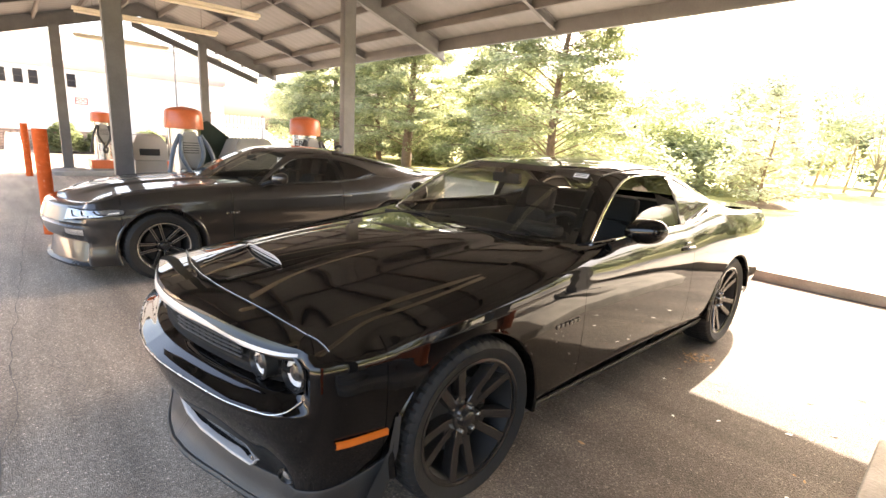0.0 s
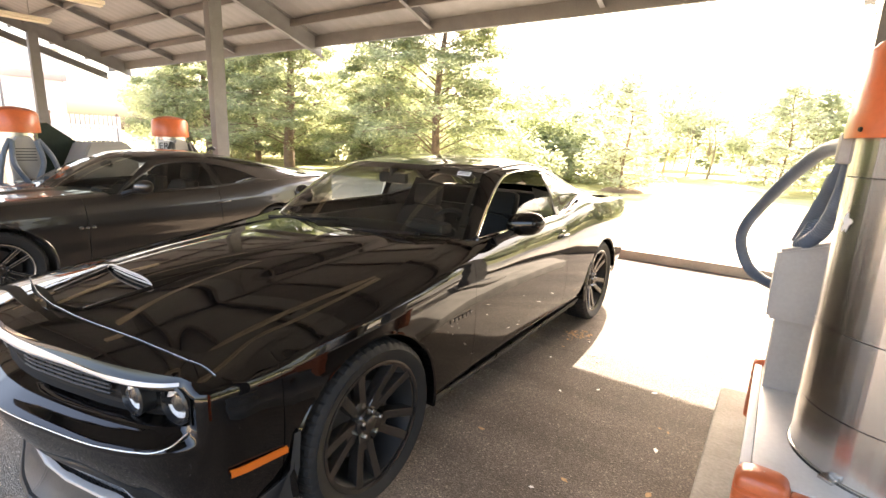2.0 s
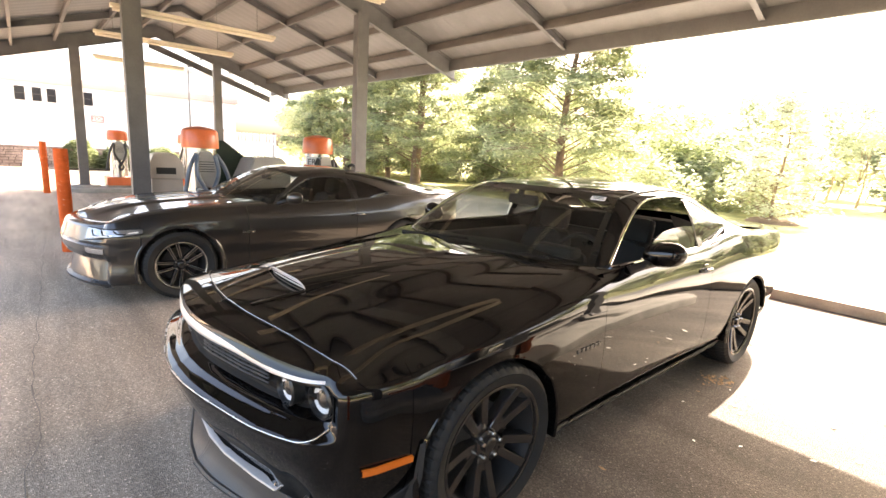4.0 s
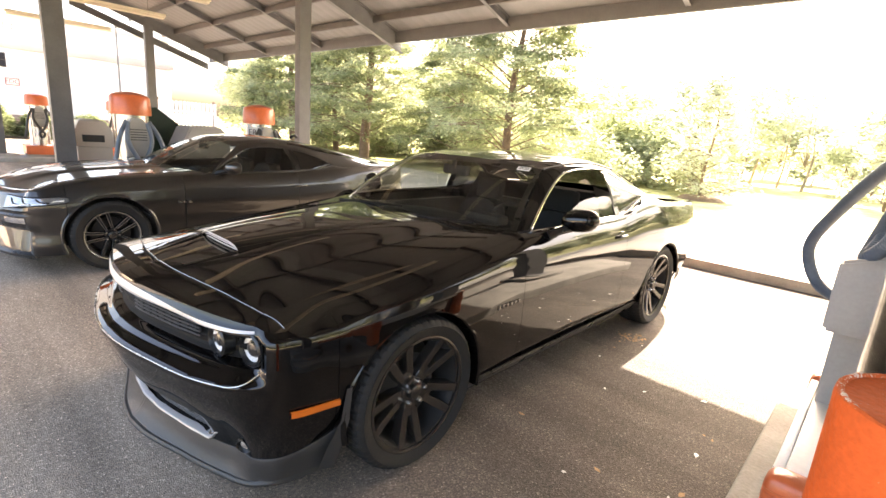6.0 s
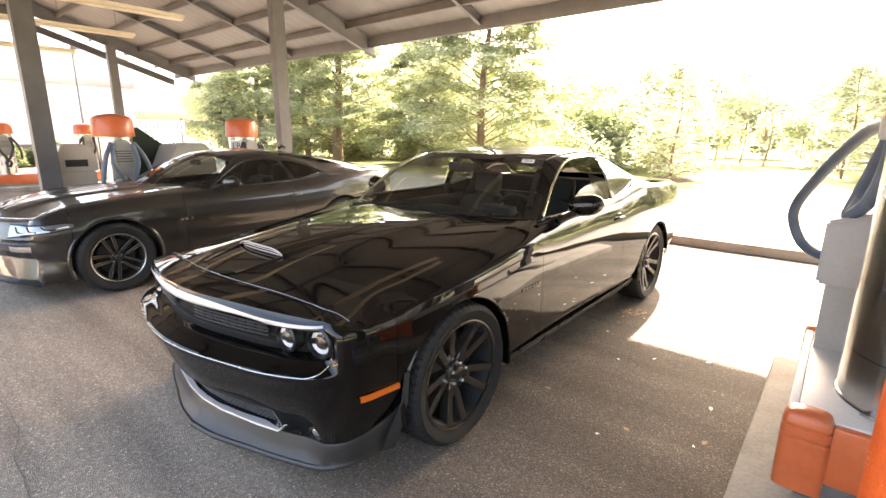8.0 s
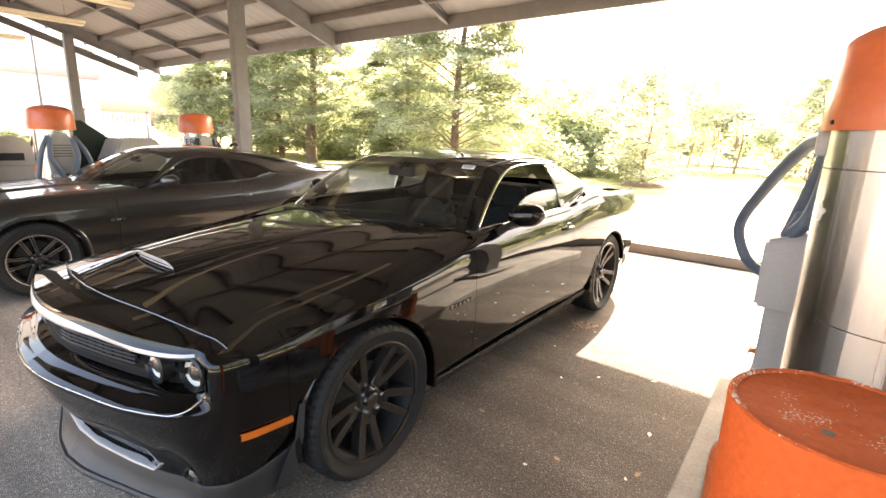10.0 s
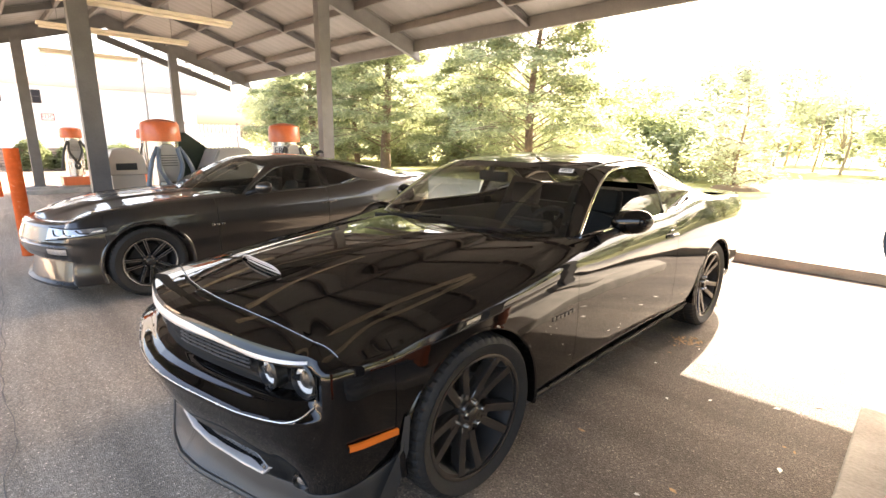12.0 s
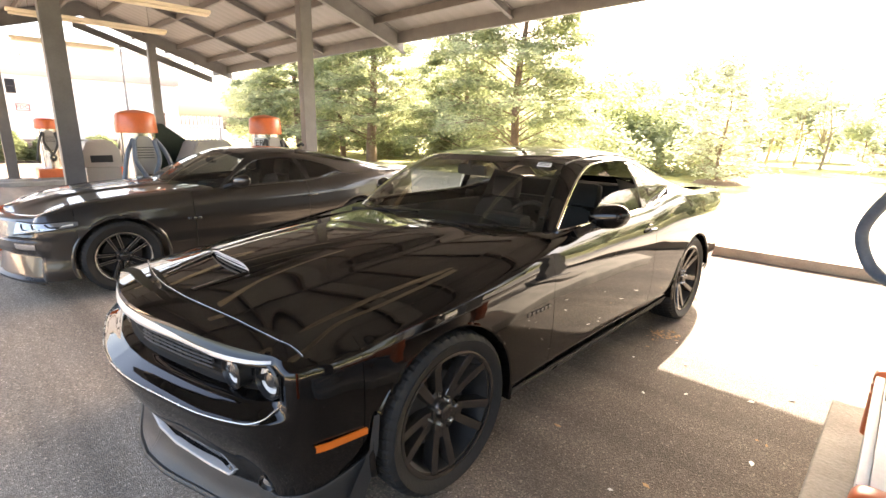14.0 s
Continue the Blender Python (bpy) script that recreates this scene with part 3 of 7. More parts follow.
def bollard(x, y, h, r):
    t = thing("bollard", "round steel bollard thick with glossy chipped orange paint", "bollard", pose(x, y, 0), group="orange bollards")
    bm = bm_new()
    prof = [(r * 1.0, 0.0)] + [(r * (1 + 0.008 * math.sin(i * 2.1)), h * i / 14) for i in range(1, 14)]
    prof += [(r, h - 0.012), (r * 1.004, h - 0.004), (r * 0.995, h), (r * 0.955, h + 0.001)]
    lathe(bm, prof, 40)
    for v in bm.verts:
        k = 1 + 0.012 * noise.noise((v.co.x * 30, v.co.y * 30, v.co.z * 9)) * min(1, max(0, (h - 0.004 - v.co.z) / 0.05))
        v.co.x *= k
        v.co.y *= k
    part("pipe", bm, CHIPPED, t)
    bm = bm_new()
    prof = [(r * 0.97, h - 0.002), (r * 0.93, h - 0.001)] + [(max(0.0004, r * 0.93 * k), h - 0.001 - 0.004 * (1 - k * k)) for k in np.linspace(0.94, 0, 15)]
    lathe(bm, prof, 56)
    for v in bm.verts:
        pit = math.hypot(v.co.x + r * 0.12, v.co.y + r * 0.34) / (r * 0.22)
        v.co.z += 0.0018 * noise.noise((v.co.x * 60, v.co.y * 60, 2)) * (1 - min(1, math.hypot(v.co.x, v.co.y) / r)) - 0.0012 * max(0.0, 1 - pit * pit)
    part("cement_fill", bm, CHIPPED, t, "lumpy sunken cement fill")
    bm = bm_new()
    lathe(bm, [(r * (0.955 + 0.036 * math.cos(a)), h - 0.001 + r * 0.036 * math.sin(a)) for a in np.linspace(0, math.pi, 7)], 64)
    for v in bm.verts:
        v.co.z += 0.0012 * noise.noise((v.co.x * 150, v.co.y * 150, 5))
    part("glint_rim", bm, CHIP_GLINT_RIM, t, "rim with pale chips and painted glints")
    bm = bm_new()
    lathe(bm, [(0.0042, h - 0.0068), (0.0036, h - 0.0050), (0.0005, h - 0.0048)], 7, m=Matrix.Translation((-r * 0.12, -r * 0.30, 0)))
    part("paint_chip", bm, BARK, t, "small rusty chip")


bollard(2.376, -2.498, 1.397, 0.0608)
bollard(-6.01, -2.49, 1.37, 0.078)
bollard(-14.37, -2.455, 1.336, 0.075)


def vacuum(x, y, rz, near=False, tall=True, hose=HOSE, label=""):
    v = thing("car_wash_vacuum", label or "stainless coin vacuum with an orange dome and coiled hose", "vacuum", pose(x, y, 0.11, 0, 0, rz), group="vacuum stations")
    R = 0.27
    z0, z1 = 0.36, 1.39
    bm = bm_new()
    lathe(bm, [(R * 0.9, z0 - 0.006), (R + 0.002, z0 - 0.006), (R + 0.003, z0 + 0.002), (R, z0 + 0.004), (R, z0 + 0.184), (R - 0.004, z0 + 0.1845), (R - 0.004, z0 + 0.1875), (R, z0 + 0.188), (R, z0 + 0.442), (R - 0.004, z0 + 0.4425), (R - 0.004, z0 + 0.4455), (R, z0 + 0.446), (R, z1 - 0.126), (R - 0.004, z1 - 0.1255), (R - 0.004, z1 - 0.1225), (R, z1 - 0.122), (R, z1 + 0.03)], 72)
    drum = part("drum", bm, STAINLESS, v, "brushed stainless steel drum", angle=12)
    for zs in (z0 + 0.186, z0 + 0.444, z1 - 0.124):
        bm = bm_new()
        lathe(bm, [(R - 0.003, zs - 0.0016), (R + 0.0004, zs - 0.0014), (R + 0.0004, zs + 0.0014), (R - 0.003, zs + 0.0016)], 72)
        part("seam", bm, GRAPHITE, drum, "dark rolled seam")
    bm = bm_new()
    lathe(bm, [(R - 0.004, z0 - 0.010), (R + 0.006, z0 - 0.010), (R + 0.006, z0 - 0.006), (R - 0.004, z0 - 0.006)], 72)
    part("foot_gasket", bm, SATIN_BLACK, drum, "thin dark gasket under the drum")
    bm = bm_new()
    k = R + 0.018
    prof = [(k - 0.012, z1 - 0.01), (k + 0.006, z1 - 0.012), (k + 0.008, z1 + 0.02), (k + 0.004, z1 + 0.06), (k - 0.003, z1 + 0.215), (k - 0.010, z1 + 0.238), (k - 0.026, z1 + 0.258), (k - 0.055, z1 + 0.274), (k - 0.13, z1 + 0.295), (0.06, z1 + 0.312), (0.0005, z1 + 0.315)]
    lathe(bm, prof, 72)
    part("dome", bm, ORANGE, v, "orange plastic dome cover")
    for a in range(0, 360, 60):
        bm = bm_new()
        lathe(bm, [(0.0005, 0.006), (0.006, 0.006), (0.008, 0.0)], 8, axis="x", m=pose(0, 0, z1 + 0.012, 0, 0, a + 25) @ Matrix.Translation((k + 0.007, 0, 0)))
        part("screw", bm, SATIN_BLACK, drum)
    # platform with orange bumpers
    bm = bm_new()
    box(bm, -0.37, 0.37, -0.33, 0.68, 0.30, 0.352, 0.012)
    base = part("platform", bm, PALE_METAL, v, "pale galvanised base platform")
    bm = bm_new()
    box(bm, -0.34, 0.34, -0.29, 0.64, 0.0, 0.298, 0.008)
    part("plinth", bm, STAINLESS, base)
    for sx in (-1, 1):
        for yy, sy in ((-0.33, -1), (0.68, 1)):
            bm = bm_new()
            rows = []
            for z, sc in ((0.07, 1.0), (0.262, 1.0), (0.266, 0.94), (0.276, 0.94), (0.280, 1.0), (0.305, 1.0), (0.309, 0.94), (0.319, 0.94), (0.323, 0.99), (0.345, 0.95), (0.360, 0.84), (0.369, 0.66), (0.373, 0.35), (0.374, 0.02)):
                row = []
                for j in range(28):
                    c, s2 = math.cos(2 * math.pi * j / 28), math.sin(2 * math.pi * j / 28)
                    row.append((sx * 0.335 + 0.075 * sc * math.copysign(abs(c) ** 0.5, c), yy + 0.055 * sc * math.copysign(abs(s2) ** 0.5, s2), z))
                rows.append(row)
            quads(bm, rows, closed=True)
            bmesh.ops.recalc_face_normals(bm, faces=bm.faces)
            part("corner_bumper", bm, ORANGE, base, "moulded orange corner bumper")
    for yy in (-0.345, 0.695):
        bm = bm_new()
        box(bm, -0.265, 0.265, yy - 0.02, yy + 0.02, 0.12, 0.345, 0.012)
        part("front_bumper", bm, ORANGE, base, "orange bumper strip")
    for sx in (-0.385, 0.385):
        bm = bm_new()
        box(bm, sx - 0.015, sx + 0.015, -0.28, 0.63, 0.29, 0.352, 0.006)
        part("edge_rail", bm, WHITE_PAINT, base, "white edge rail")
    # claw pads and latches
    for a in (-128,):
        bm = bm_new()
        box(bm, R - 0.005, R + 0.028, -0.022, 0.022, 0.353, 0.366, 0.004, pose(0, 0, 0, 0, 0, a))
        part("foot_clip", bm, STAINLESS, drum)
    bm = bm_new()
    m = pose(0, 0, 0.045, 0, 0, -92)
    box(bm, R - 0.004, R + 0.018, -0.02, 0.02, 0.50, 0.54, 0.004, m)
    tube(bm, [m @ Vector((R + 0.02, -0.06, 0.535)), m @ Vector((R + 0.03, 0, 0.53)), m @ Vector((R + 0.02, 0.07, 0.50))], 0.008, 8)
    part("latch", bm, CHROME, drum, "chrome over-centre latch")
    bm = bm_new()
    m = pose(0, 0, 1.130, 0, 0, -159)
    blob = [(R + 0.0012, 0.020 * (1 + 0.35 * math.sin(3 * q + 1) + 0.2 * math.sin(7 * q)) * math.cos(q), 0.026 * (1 + 0.3 * math.sin(5 * q)) * math.sin(q)) for q in np.linspace(0, 6.283, 29)[:-1]]
    bm.faces.new([bm.verts.new(m @ Vector((p[0] - 1.9 * p[1] ** 2, p[1], p[2]))) for p in blob])
    part("sticker_residue", bm, PAPER, drum, "white torn sticker residue")
    # nozzle holder and its post
    bm = bm_new()
    box(bm, -0.365, -0.18, 0.38, 0.60, 0.34, 0.69, 0.008)
    part("holder_post", bm, GREY_PLASTIC, v, "grey sheet metal pedestal")
    bm = bm_new()
    prof = [(-0.40, 0.28), (-0.40, 0.72), (-0.10, 0.72), (-0.10, 0.28)]
    rise_x = lambda a: 0.10 * (a + 0.40) / 0.30
    rows = [[(a, b, 0.68) for a, b in prof], [(a, b, 0.90 + rise_x(a)) for a, b in prof], [(a, 0.5 + (b - 0.5) * 0.86, 0.955 + rise_x(a)) for a, b in prof]]
    vs = quads(bm, rows, closed=True)
    bm.faces.new(vs[-1])
    bm.faces.new(vs[0][::-1])
    bmesh.ops.recalc_face_normals(bm, faces=bm.faces)
    bmesh.ops.bevel(bm, geom=list(bm.edges), offset=0.012, segments=2, affect="EDGES")
    part("nozzle_holder", bm, GREY_PLASTIC, v, "grey plastic nozzle holder box")
    # bracket and hoses
    bm = bm_new()
    box(bm, -0.30, -0.22, 0.02, 0.10, 1.30, 1.40, 0.015)
    part("hose_outlet", bm, GREY_PLASTIC, v)
    loops = [[(-0.24, 0.06, 1.37), (-0.33, 0.42, 1.33), (-0.48, 0.80, 1.10), (-0.56, 0.95, 0.90), (-0.50, 0.95, 0.74), (-0.36, 0.80, 0.70), (-0.24, 0.72, 0.74)],
             [(-0.25, 0.10, 1.37), (-0.28, 0.30, 1.20), (-0.33, 0.52, 0.98), (-0.36, 0.62, 0.80)],
             [(-0.25, 0.10, 1.35), (-0.25, 0.22, 1.2), (-0.28, 0.30, 1.05), (-0.33, 0.36, 0.98), (-0.30, 0.42, 1.05), (-0.27, 0.35, 1.25)]]
    for lp in loops:
        bm = bm_new()
        tube(bm, lp, 0.026, 12, ribs=0.07, steps=150)
        part("hose", bm, hose, v, "ribbed hanging vacuum hose")
    return v


near_vacuum = vacuum(2.642, -0.668, 0)
near_vacuum.scale = (1.089, 1.089, 1.089)


def vacuum_far(x, y, hose, decal=False, label=""):
    v = thing("car_wash_vacuum", label, "vacuum", pose(x, y, 0.11), group="vacuum stations")
    R, z1 = 0.225, 1.37
    bm = bm_new()
    lathe(bm, [(R + 0.012, 0.30), (R, 0.31), (R, 0.55), (R + 0.002, 0.553), (R, 0.557), (R, 1.0), (R + 0.002, 1.003), (R, 1.007), (R, z1 + 0.02)], 48)
    drum = part("drum", bm, STAINLESS, v, "brushed stainless steel drum", angle=12)
    bm = bm_new()
    k = R + 0.03
    lathe(bm, [(k - 0.012, z1 - 0.01), (k + 0.004, z1 - 0.01), (k + 0.004, z1 + 0.05), (k - 0.004, z1 + 0.22), (k - 0.025, z1 + 0.255), (k - 0.09, z1 + 0.285), (0.02, z1 + 0.31), (0.0005, z1 + 0.31)], 48)
    part("dome", bm, ORANGE, v, "orange plastic dome cover")
    bm = bm_new()
    box(bm, -0.36, 0.36, -0.36, 0.60, 0.06, 0.30, 0.02)
    part("platform", bm, ORANGE, v, "orange base platform")
    bm = bm_new()
    box(bm, -0.33, 0.33, -0.33, 0.57, 0.0, 0.06)
    part("plinth", bm, CONCRETE, v)
    # holder shield facing the bay
    bm = bm_new()
    prof = [(-0.15, 0.0), (-0.17, 0.22), (-0.14, 0.42), (-0.07, 0.52), (0.07, 0.52), (0.14, 0.42), (0.17, 0.22), (0.15, 0.0)]
    rows = [[(R + 0.01, a * 0.9, 0.80 + b) for a, b in prof], [(R + 0.07, a, 0.79 + b) for a, b in prof], [(R + 0.09, a * 0.9, 0.81 + b * 0.96) for a, b in prof]]
    vs = quads(bm, rows, closed=True)
    bm.faces.new(vs[-1])
    part("holder_shield", bm, GREY_PLASTIC, v, "rounded grey plastic hose shield")
    bm = bm_new()
    for q in range(5):
        box(bm, R + 0.09, R + 0.096, -0.1, 0.1, 1.02 + q * 0.035, 1.03 + q * 0.035)
    part("instruction_bars", bm, PRINT, v, "plain dark bars of small print")
    for lp in ([(R + 0.06, -0.13, 1.28), (R + 0.10, -0.22, 1.1), (R + 0.11, -0.30, 0.75), (R + 0.10, -0.34, 0.52)],
               [(R + 0.08, -0.12, 1.26), (R + 0.13, -0.14, 1.0), (R + 0.14, -0.02, 0.74), (R + 0.13, 0.06, 0.62), (R + 0.12, 0.02, 0.5)],
               [(R + 0.08, 0.12, 1.26), (R + 0.13, 0.15, 1.0), (R + 0.14, 0.05, 0.74), (R + 0.13, -0.04, 0.62), (R + 0.12, 0.0, 0.5)],
               [(R + 0.06, 0.14, 1.28), (R + 0.10, 0.24, 1.1), (R + 0.11, 0.30, 0.9), (R + 0.08, 0.30, 0.72)]):
        bm = bm_new()
        tube(bm, lp, 0.029, 10, ribs=0.06, steps=60)
        part("hose", bm, hose, v, "hanging vacuum hose")
    if decal:
        bm = bm_new()
        lathe(bm, [(R + 0.003, 1.02), (R + 0.003, 1.30)], 48)
        bmesh.ops.delete(bm, geom=[f for f in bm.faces if not (f.calc_center_median().y < -0.02 and f.calc_center_median().x > 0.02)], context="FACES")
        part("decal", bm, PAPER, v, "white decal panel")
        u = Vector((0.62, -0.78, 0)).normalized()
        ang = math.degrees(math.atan2(u.y, u.x)) + 90
        for q, word in enumerate(("VAC", "ER")):
            p = u * (R + 0.012)
            lettering("decal_lettering", word, pose(p.x, p.y, 1.09 + q * 0.125, 90, 0, ang), 0.14, PRINT, v, "black decal letters")
    return v


vacuum_far(-5.87, -0.83, HOSE, label="stainless vacuum with an orange dome and crossed blue hoses")
vacuum_far(-5.87, 1.085, HOSE_DARK, decal=True, label="stainless vacuum with an orange dome and a black and white decal")
vacuum_far(-15.1, -0.72, HOSE_DARK, label="stainless vacuum with an orange dome and coiled black hose")
vacuum_far(-15.1, 1.13, HOSE_DARK, label="far stainless vacuum with an orange dome behind the others")


def waste_bin(x, y):
    t = thing("waste_bin", "beige plastic waste bin with a slotted hood", "waste bin", pose(x, y, 0.11))
    bm = bm_new()
    box(bm, -0.24, 0.24, -0.22, 0.22, 0, 0.86, 0.025)
    part("body", bm, BEIGE, t)
    bm = bm_new()
    rows = []
    for z, s in ((0.862, 0.25), (0.90, 0.255), (1.10, 0.24), (1.22, 0.17), (1.25, 0.1)):
        rows.append([(s, s * 0.95, z), (-s, s * 0.95, z), (-s, -s * 0.95, z), (s, -s * 0.95, z)])
    vs = quads(bm, rows, closed=True)
    bm.faces.new(vs[-1])
    bmesh.ops.recalc_face_normals(bm, faces=bm.faces)
    part("hood", bm, BEIGE, t)
    bm = bm_new()
    box(bm, 0.235, 0.262, -0.15, 0.12, 0.93, 1.03, 0.004)
    part("slot", bm, PRINT, t, "dark slot")


waste_bin(-6.6, -1.19)


def console(x, y):
    t = thing("vending_console", "grey plastic console cabinet with a sloping hood", "console", pose(x, y, 0.11))
    bm = bm_new()
    box(bm, -0.28, 0.28, -0.32, 0.32, 0, 0.82, 0.02)
    part("body", bm, GREY_PLASTIC, t)
    bm = bm_new()
    P = [(-0.42, 0.80), (-0.38, 0.86), (-0.20, 1.25), (0.24, 1.27), (0.37, 1.13), (0.40, 0.80)]
    rows = [[(-0.30, a, b) for a, b in P], [(0.30, a, b) for a, b in P]]
    vs = quads(bm, rows, closed=True)
    bm.faces.new(vs[0])
    bm.faces.new(vs[1][::-1])
    bmesh.ops.recalc_face_normals(bm, faces=bm.faces)
    bmesh.ops.bevel(bm, geom=list(bm.edges), offset=0.02, segments=2, affect="EDGES")
    part("hood", bm, GREY_PLASTIC, t)


console(-5.9, 0.08)


def green_cover(x, y):
    bm = bm_new()
    P = [(-0.45, 0.0), (-0.45, 1.45), (-0.28, 1.5), (0.40, 0.98), (0.42, 0.88), (0.30, 0.86), (0.16, 0.0)]
    rows = []
    for q in np.linspace(-0.25, 0.25, 5):
        rows.append([(q, a + 0.015 * noise.noise((q * 5, a * 5, b * 5)), b) for a, b in P])
    vs = quads(bm, rows, closed=True)
    bm.faces.new(vs[0])
    bm.faces.new(vs[-1][::-1])
    bmesh.ops.recalc_face_normals(bm, faces=bm.faces)
    ob = part("covered_machine", bm, DARKGREEN)
    ob.matrix_basis = pose(x, y, 0.11)
    return tagged(ob, "dark green cover with a sloping top over a machine", "cover")


green_cover(-6.6, -0.08)


# ---- building beyond the forecourt ----
def building():
    b = thing("commercial_building", "long white stucco building with a beige band and stone base", "building", pose(-27.4, -1.45, 0.305, 0, 0, 0))
    b.scale = (0.7, 0.7, 0.7)
    bm = bm_new()
    box(bm, -14, 0, -60, 11.5, 0.89, 7.0)
    part("wall", bm, STUCCO, b)
    bm = bm_new()
    box(bm, -14.2, 0.12, -60.1, 11.7, 4.95, 5.45, 0.02)
    part("band", bm, BAND, b, "beige stucco band")
    bm = bm_new()
    box(bm, -14.2, 0.25, -60.2, 11.8, 7.0, 7.25, 0.03)
    part("coping", bm, WHITE_PAINT, b)
    for y, w in ((-9.6, 0.42), (-7.9, 0.42), (-6.12, 0.42), (-4.75, 0.42), (-3.15, 0.42), (-1.85, 0.42), (-1.0, 0.38), (-0.25, 0.38), (1.72, 0.40)):
        z0, z1 = 3.85, 4.62
        bm = bm_new()
        for q in ((y - w / 2 - 0.05, y - w / 2, z0, z1), (y + w / 2, y + w / 2 + 0.05, z0, z1), (y - w / 2 - 0.05, y + w / 2 + 0.05, z1, z1 + 0.05), (y - w / 2 - 0.05, y + w / 2 + 0.05, z0 - 0.05, z0), (y - w / 2, y + w / 2, (z0 + z1) / 2 - 0.02, (z0 + z1) / 2 + 0.02)):
            box(bm, 0.0, 0.06, *q)
        wf = part("window", bm, PRINT, b, "small dark two-pane window")
        for a, c in ((z0, (z0 + z1) / 2 - 0.02), ((z0 + z1) / 2 + 0.02, z1)):
            bm = bm_new()
            box(bm, 0.002, 0.02, y - w / 2, y + w / 2, a, c)
            part("pane", bm, PANE, wf)
    for y, z, w, h, mt in ((2.0, 6.13, 0.5, 0.34, BAND), (1.80, 2.72, 0.72, 0.46, RED_PRINT)):
        bm = bm_new()
        for q in ((y, y + w, z, z + 0.05), (y, y + w, z + h - 0.05, z + h), (y, y + 0.05, z, z + h), (y + w - 0.05, y + w, z, z + h)):
            box(bm, 0.0, 0.05, *q)
        part("sign_frame", bm, mt, b, "thin outlined sign frame")
    lettering("sign_lettering", "FDC", pose(0.03, 2.16, 2.95, 90, 0, 90), 0.36, RED_PRINT, b, "red sign letters", 0.01)
    # stone base, laid in courses
    bm = bm_new()
    box(bm, -14, 0.02, -60, 11.5, -0.6, 0.89)
    base = part("stone_backing", bm, STONE_BACK, b)
    bm = bm_new()
    rnd = random.Random(5)
    z = -0.46
    while z < 0.86:
        h = rnd.choice((0.12, 0.15, 0.20))
        y = -26.0
        while y < 11.4:
            w = rnd.uniform(0.3, 0.9)
            box(bm, 0.0, 0.04 + rnd.uniform(0, 0.05), y + 0.016, y + w - 0.016, z + 0.014, z + h - 0.014)
            y += w
        z += h
    st = part("ledge_stone", bm, STONE, b, "stacked brown ledge stones")
    st["kind"] = "stuff"
    return b


building()


def leaves(bm, pts, size, rnd, flat=0.5, aspect=2.0):
    """Small leaf blades, turned every way, at the given places."""
    for p, s in pts:
        a = rnd.uniform(0, 6.283)
        t = rnd.uniform(-1, 1) * (1 - flat)
        u = Vector((math.cos(a), math.sin(a), t)).normalized()
        w = u.cross(Vector((rnd.uniform(-0.5, 0.5), rnd.uniform(-0.5, 0.5), 1))).normalized()
        L = size * s * rnd.uniform(0.6, 1.4)
        W = L / aspect
        p = Vector(p)
        vs = [bm.verts.new(q) for q in (p - u * L * 0.5, p + w * W * 0.5, p + u * L * 0.5, p - w * W * 0.5)]
        bm.faces.new(vs)


def shrub(x, y, w, h, n, seed):
    rnd = random.Random(seed)
    t = thing("shrub", "dense rounded green shrub along the stone base", "shrub", Matrix.Translation((x, y, 0)), group="shrubs by the building")
    bm = bm_new()
    pts = []
    for _ in range(n):
        a, b = rnd.uniform(0, 6.283), math.acos(rnd.uniform(0, 1))
        r = rnd.uniform(0.75, 1.0) * (1 + 0.18 * noise.noise((math.cos(a) * 2, math.sin(a) * 2, b * 2 + seed)))
        pts.append(((w * r * math.sin(b) * math.cos(a), w * r * math.sin(b) * math.sin(a), 0.08 + h * r * math.cos(b)), 1))
    leaves(bm, pts, 0.15, rnd)
    part("foliage", bm, LEAF_C, t)
    bm = bm_new()
    for k in range(7):
        a = rnd.uniform(0, 6.28)
        tube(bm, [(0, 0, -0.1), (0.3 * w * math.cos(a), 0.3 * w * math.sin(a), h * 0.4), (0.6 * w * math.cos(a), 0.6 * w * math.sin(a), h * 0.7)], 0.025, 6)
    part("stems", bm, BARK, t)


for i, (x, y, w, h) in enumerate(((-34.5, -9.6, 1.3, 1.6), (-34.0, -8.0, 1.2, 1.5), (-33.5, -5.6, 1.4, 1.75), (-33.8, -4.4, 1.3, 1.6), (-34.5, 0.6, 1.0, 1.8), (-34.5, 2.6, 1.1, 1.6), (-34.5, 5.0, 1.3, 1.5), (-34.2, -11.8, 1.4, 1.6), (-34.2, -14.0, 1.4, 1.6))):
    shrub(-26.1 + 0.25 * (i % 3), -2.9 + (y + 2.07) * 0.77, w * 0.8, h * 0.72, 5200, i)


def light_pole(x, y, h):
    t = thing("light_pole", "slim grey light pole beside the building", "light pole", Matrix.Translation((x, y, 0)))
    bm = bm_new()
    lathe(bm, [(0.07, 0), (0.05, h * 0.5), (0.035, h)], 12)
    part("pole", bm, STEEL_GREY, t)
    bm = bm_new()
    box(bm, -0.1, 0.1, -0.05, 0.5, h, h + 0.12, 0.02)
    part("lamp_head", bm, STEEL_GREY, t)


light_pole(-25.2, 3.69, 5.16)


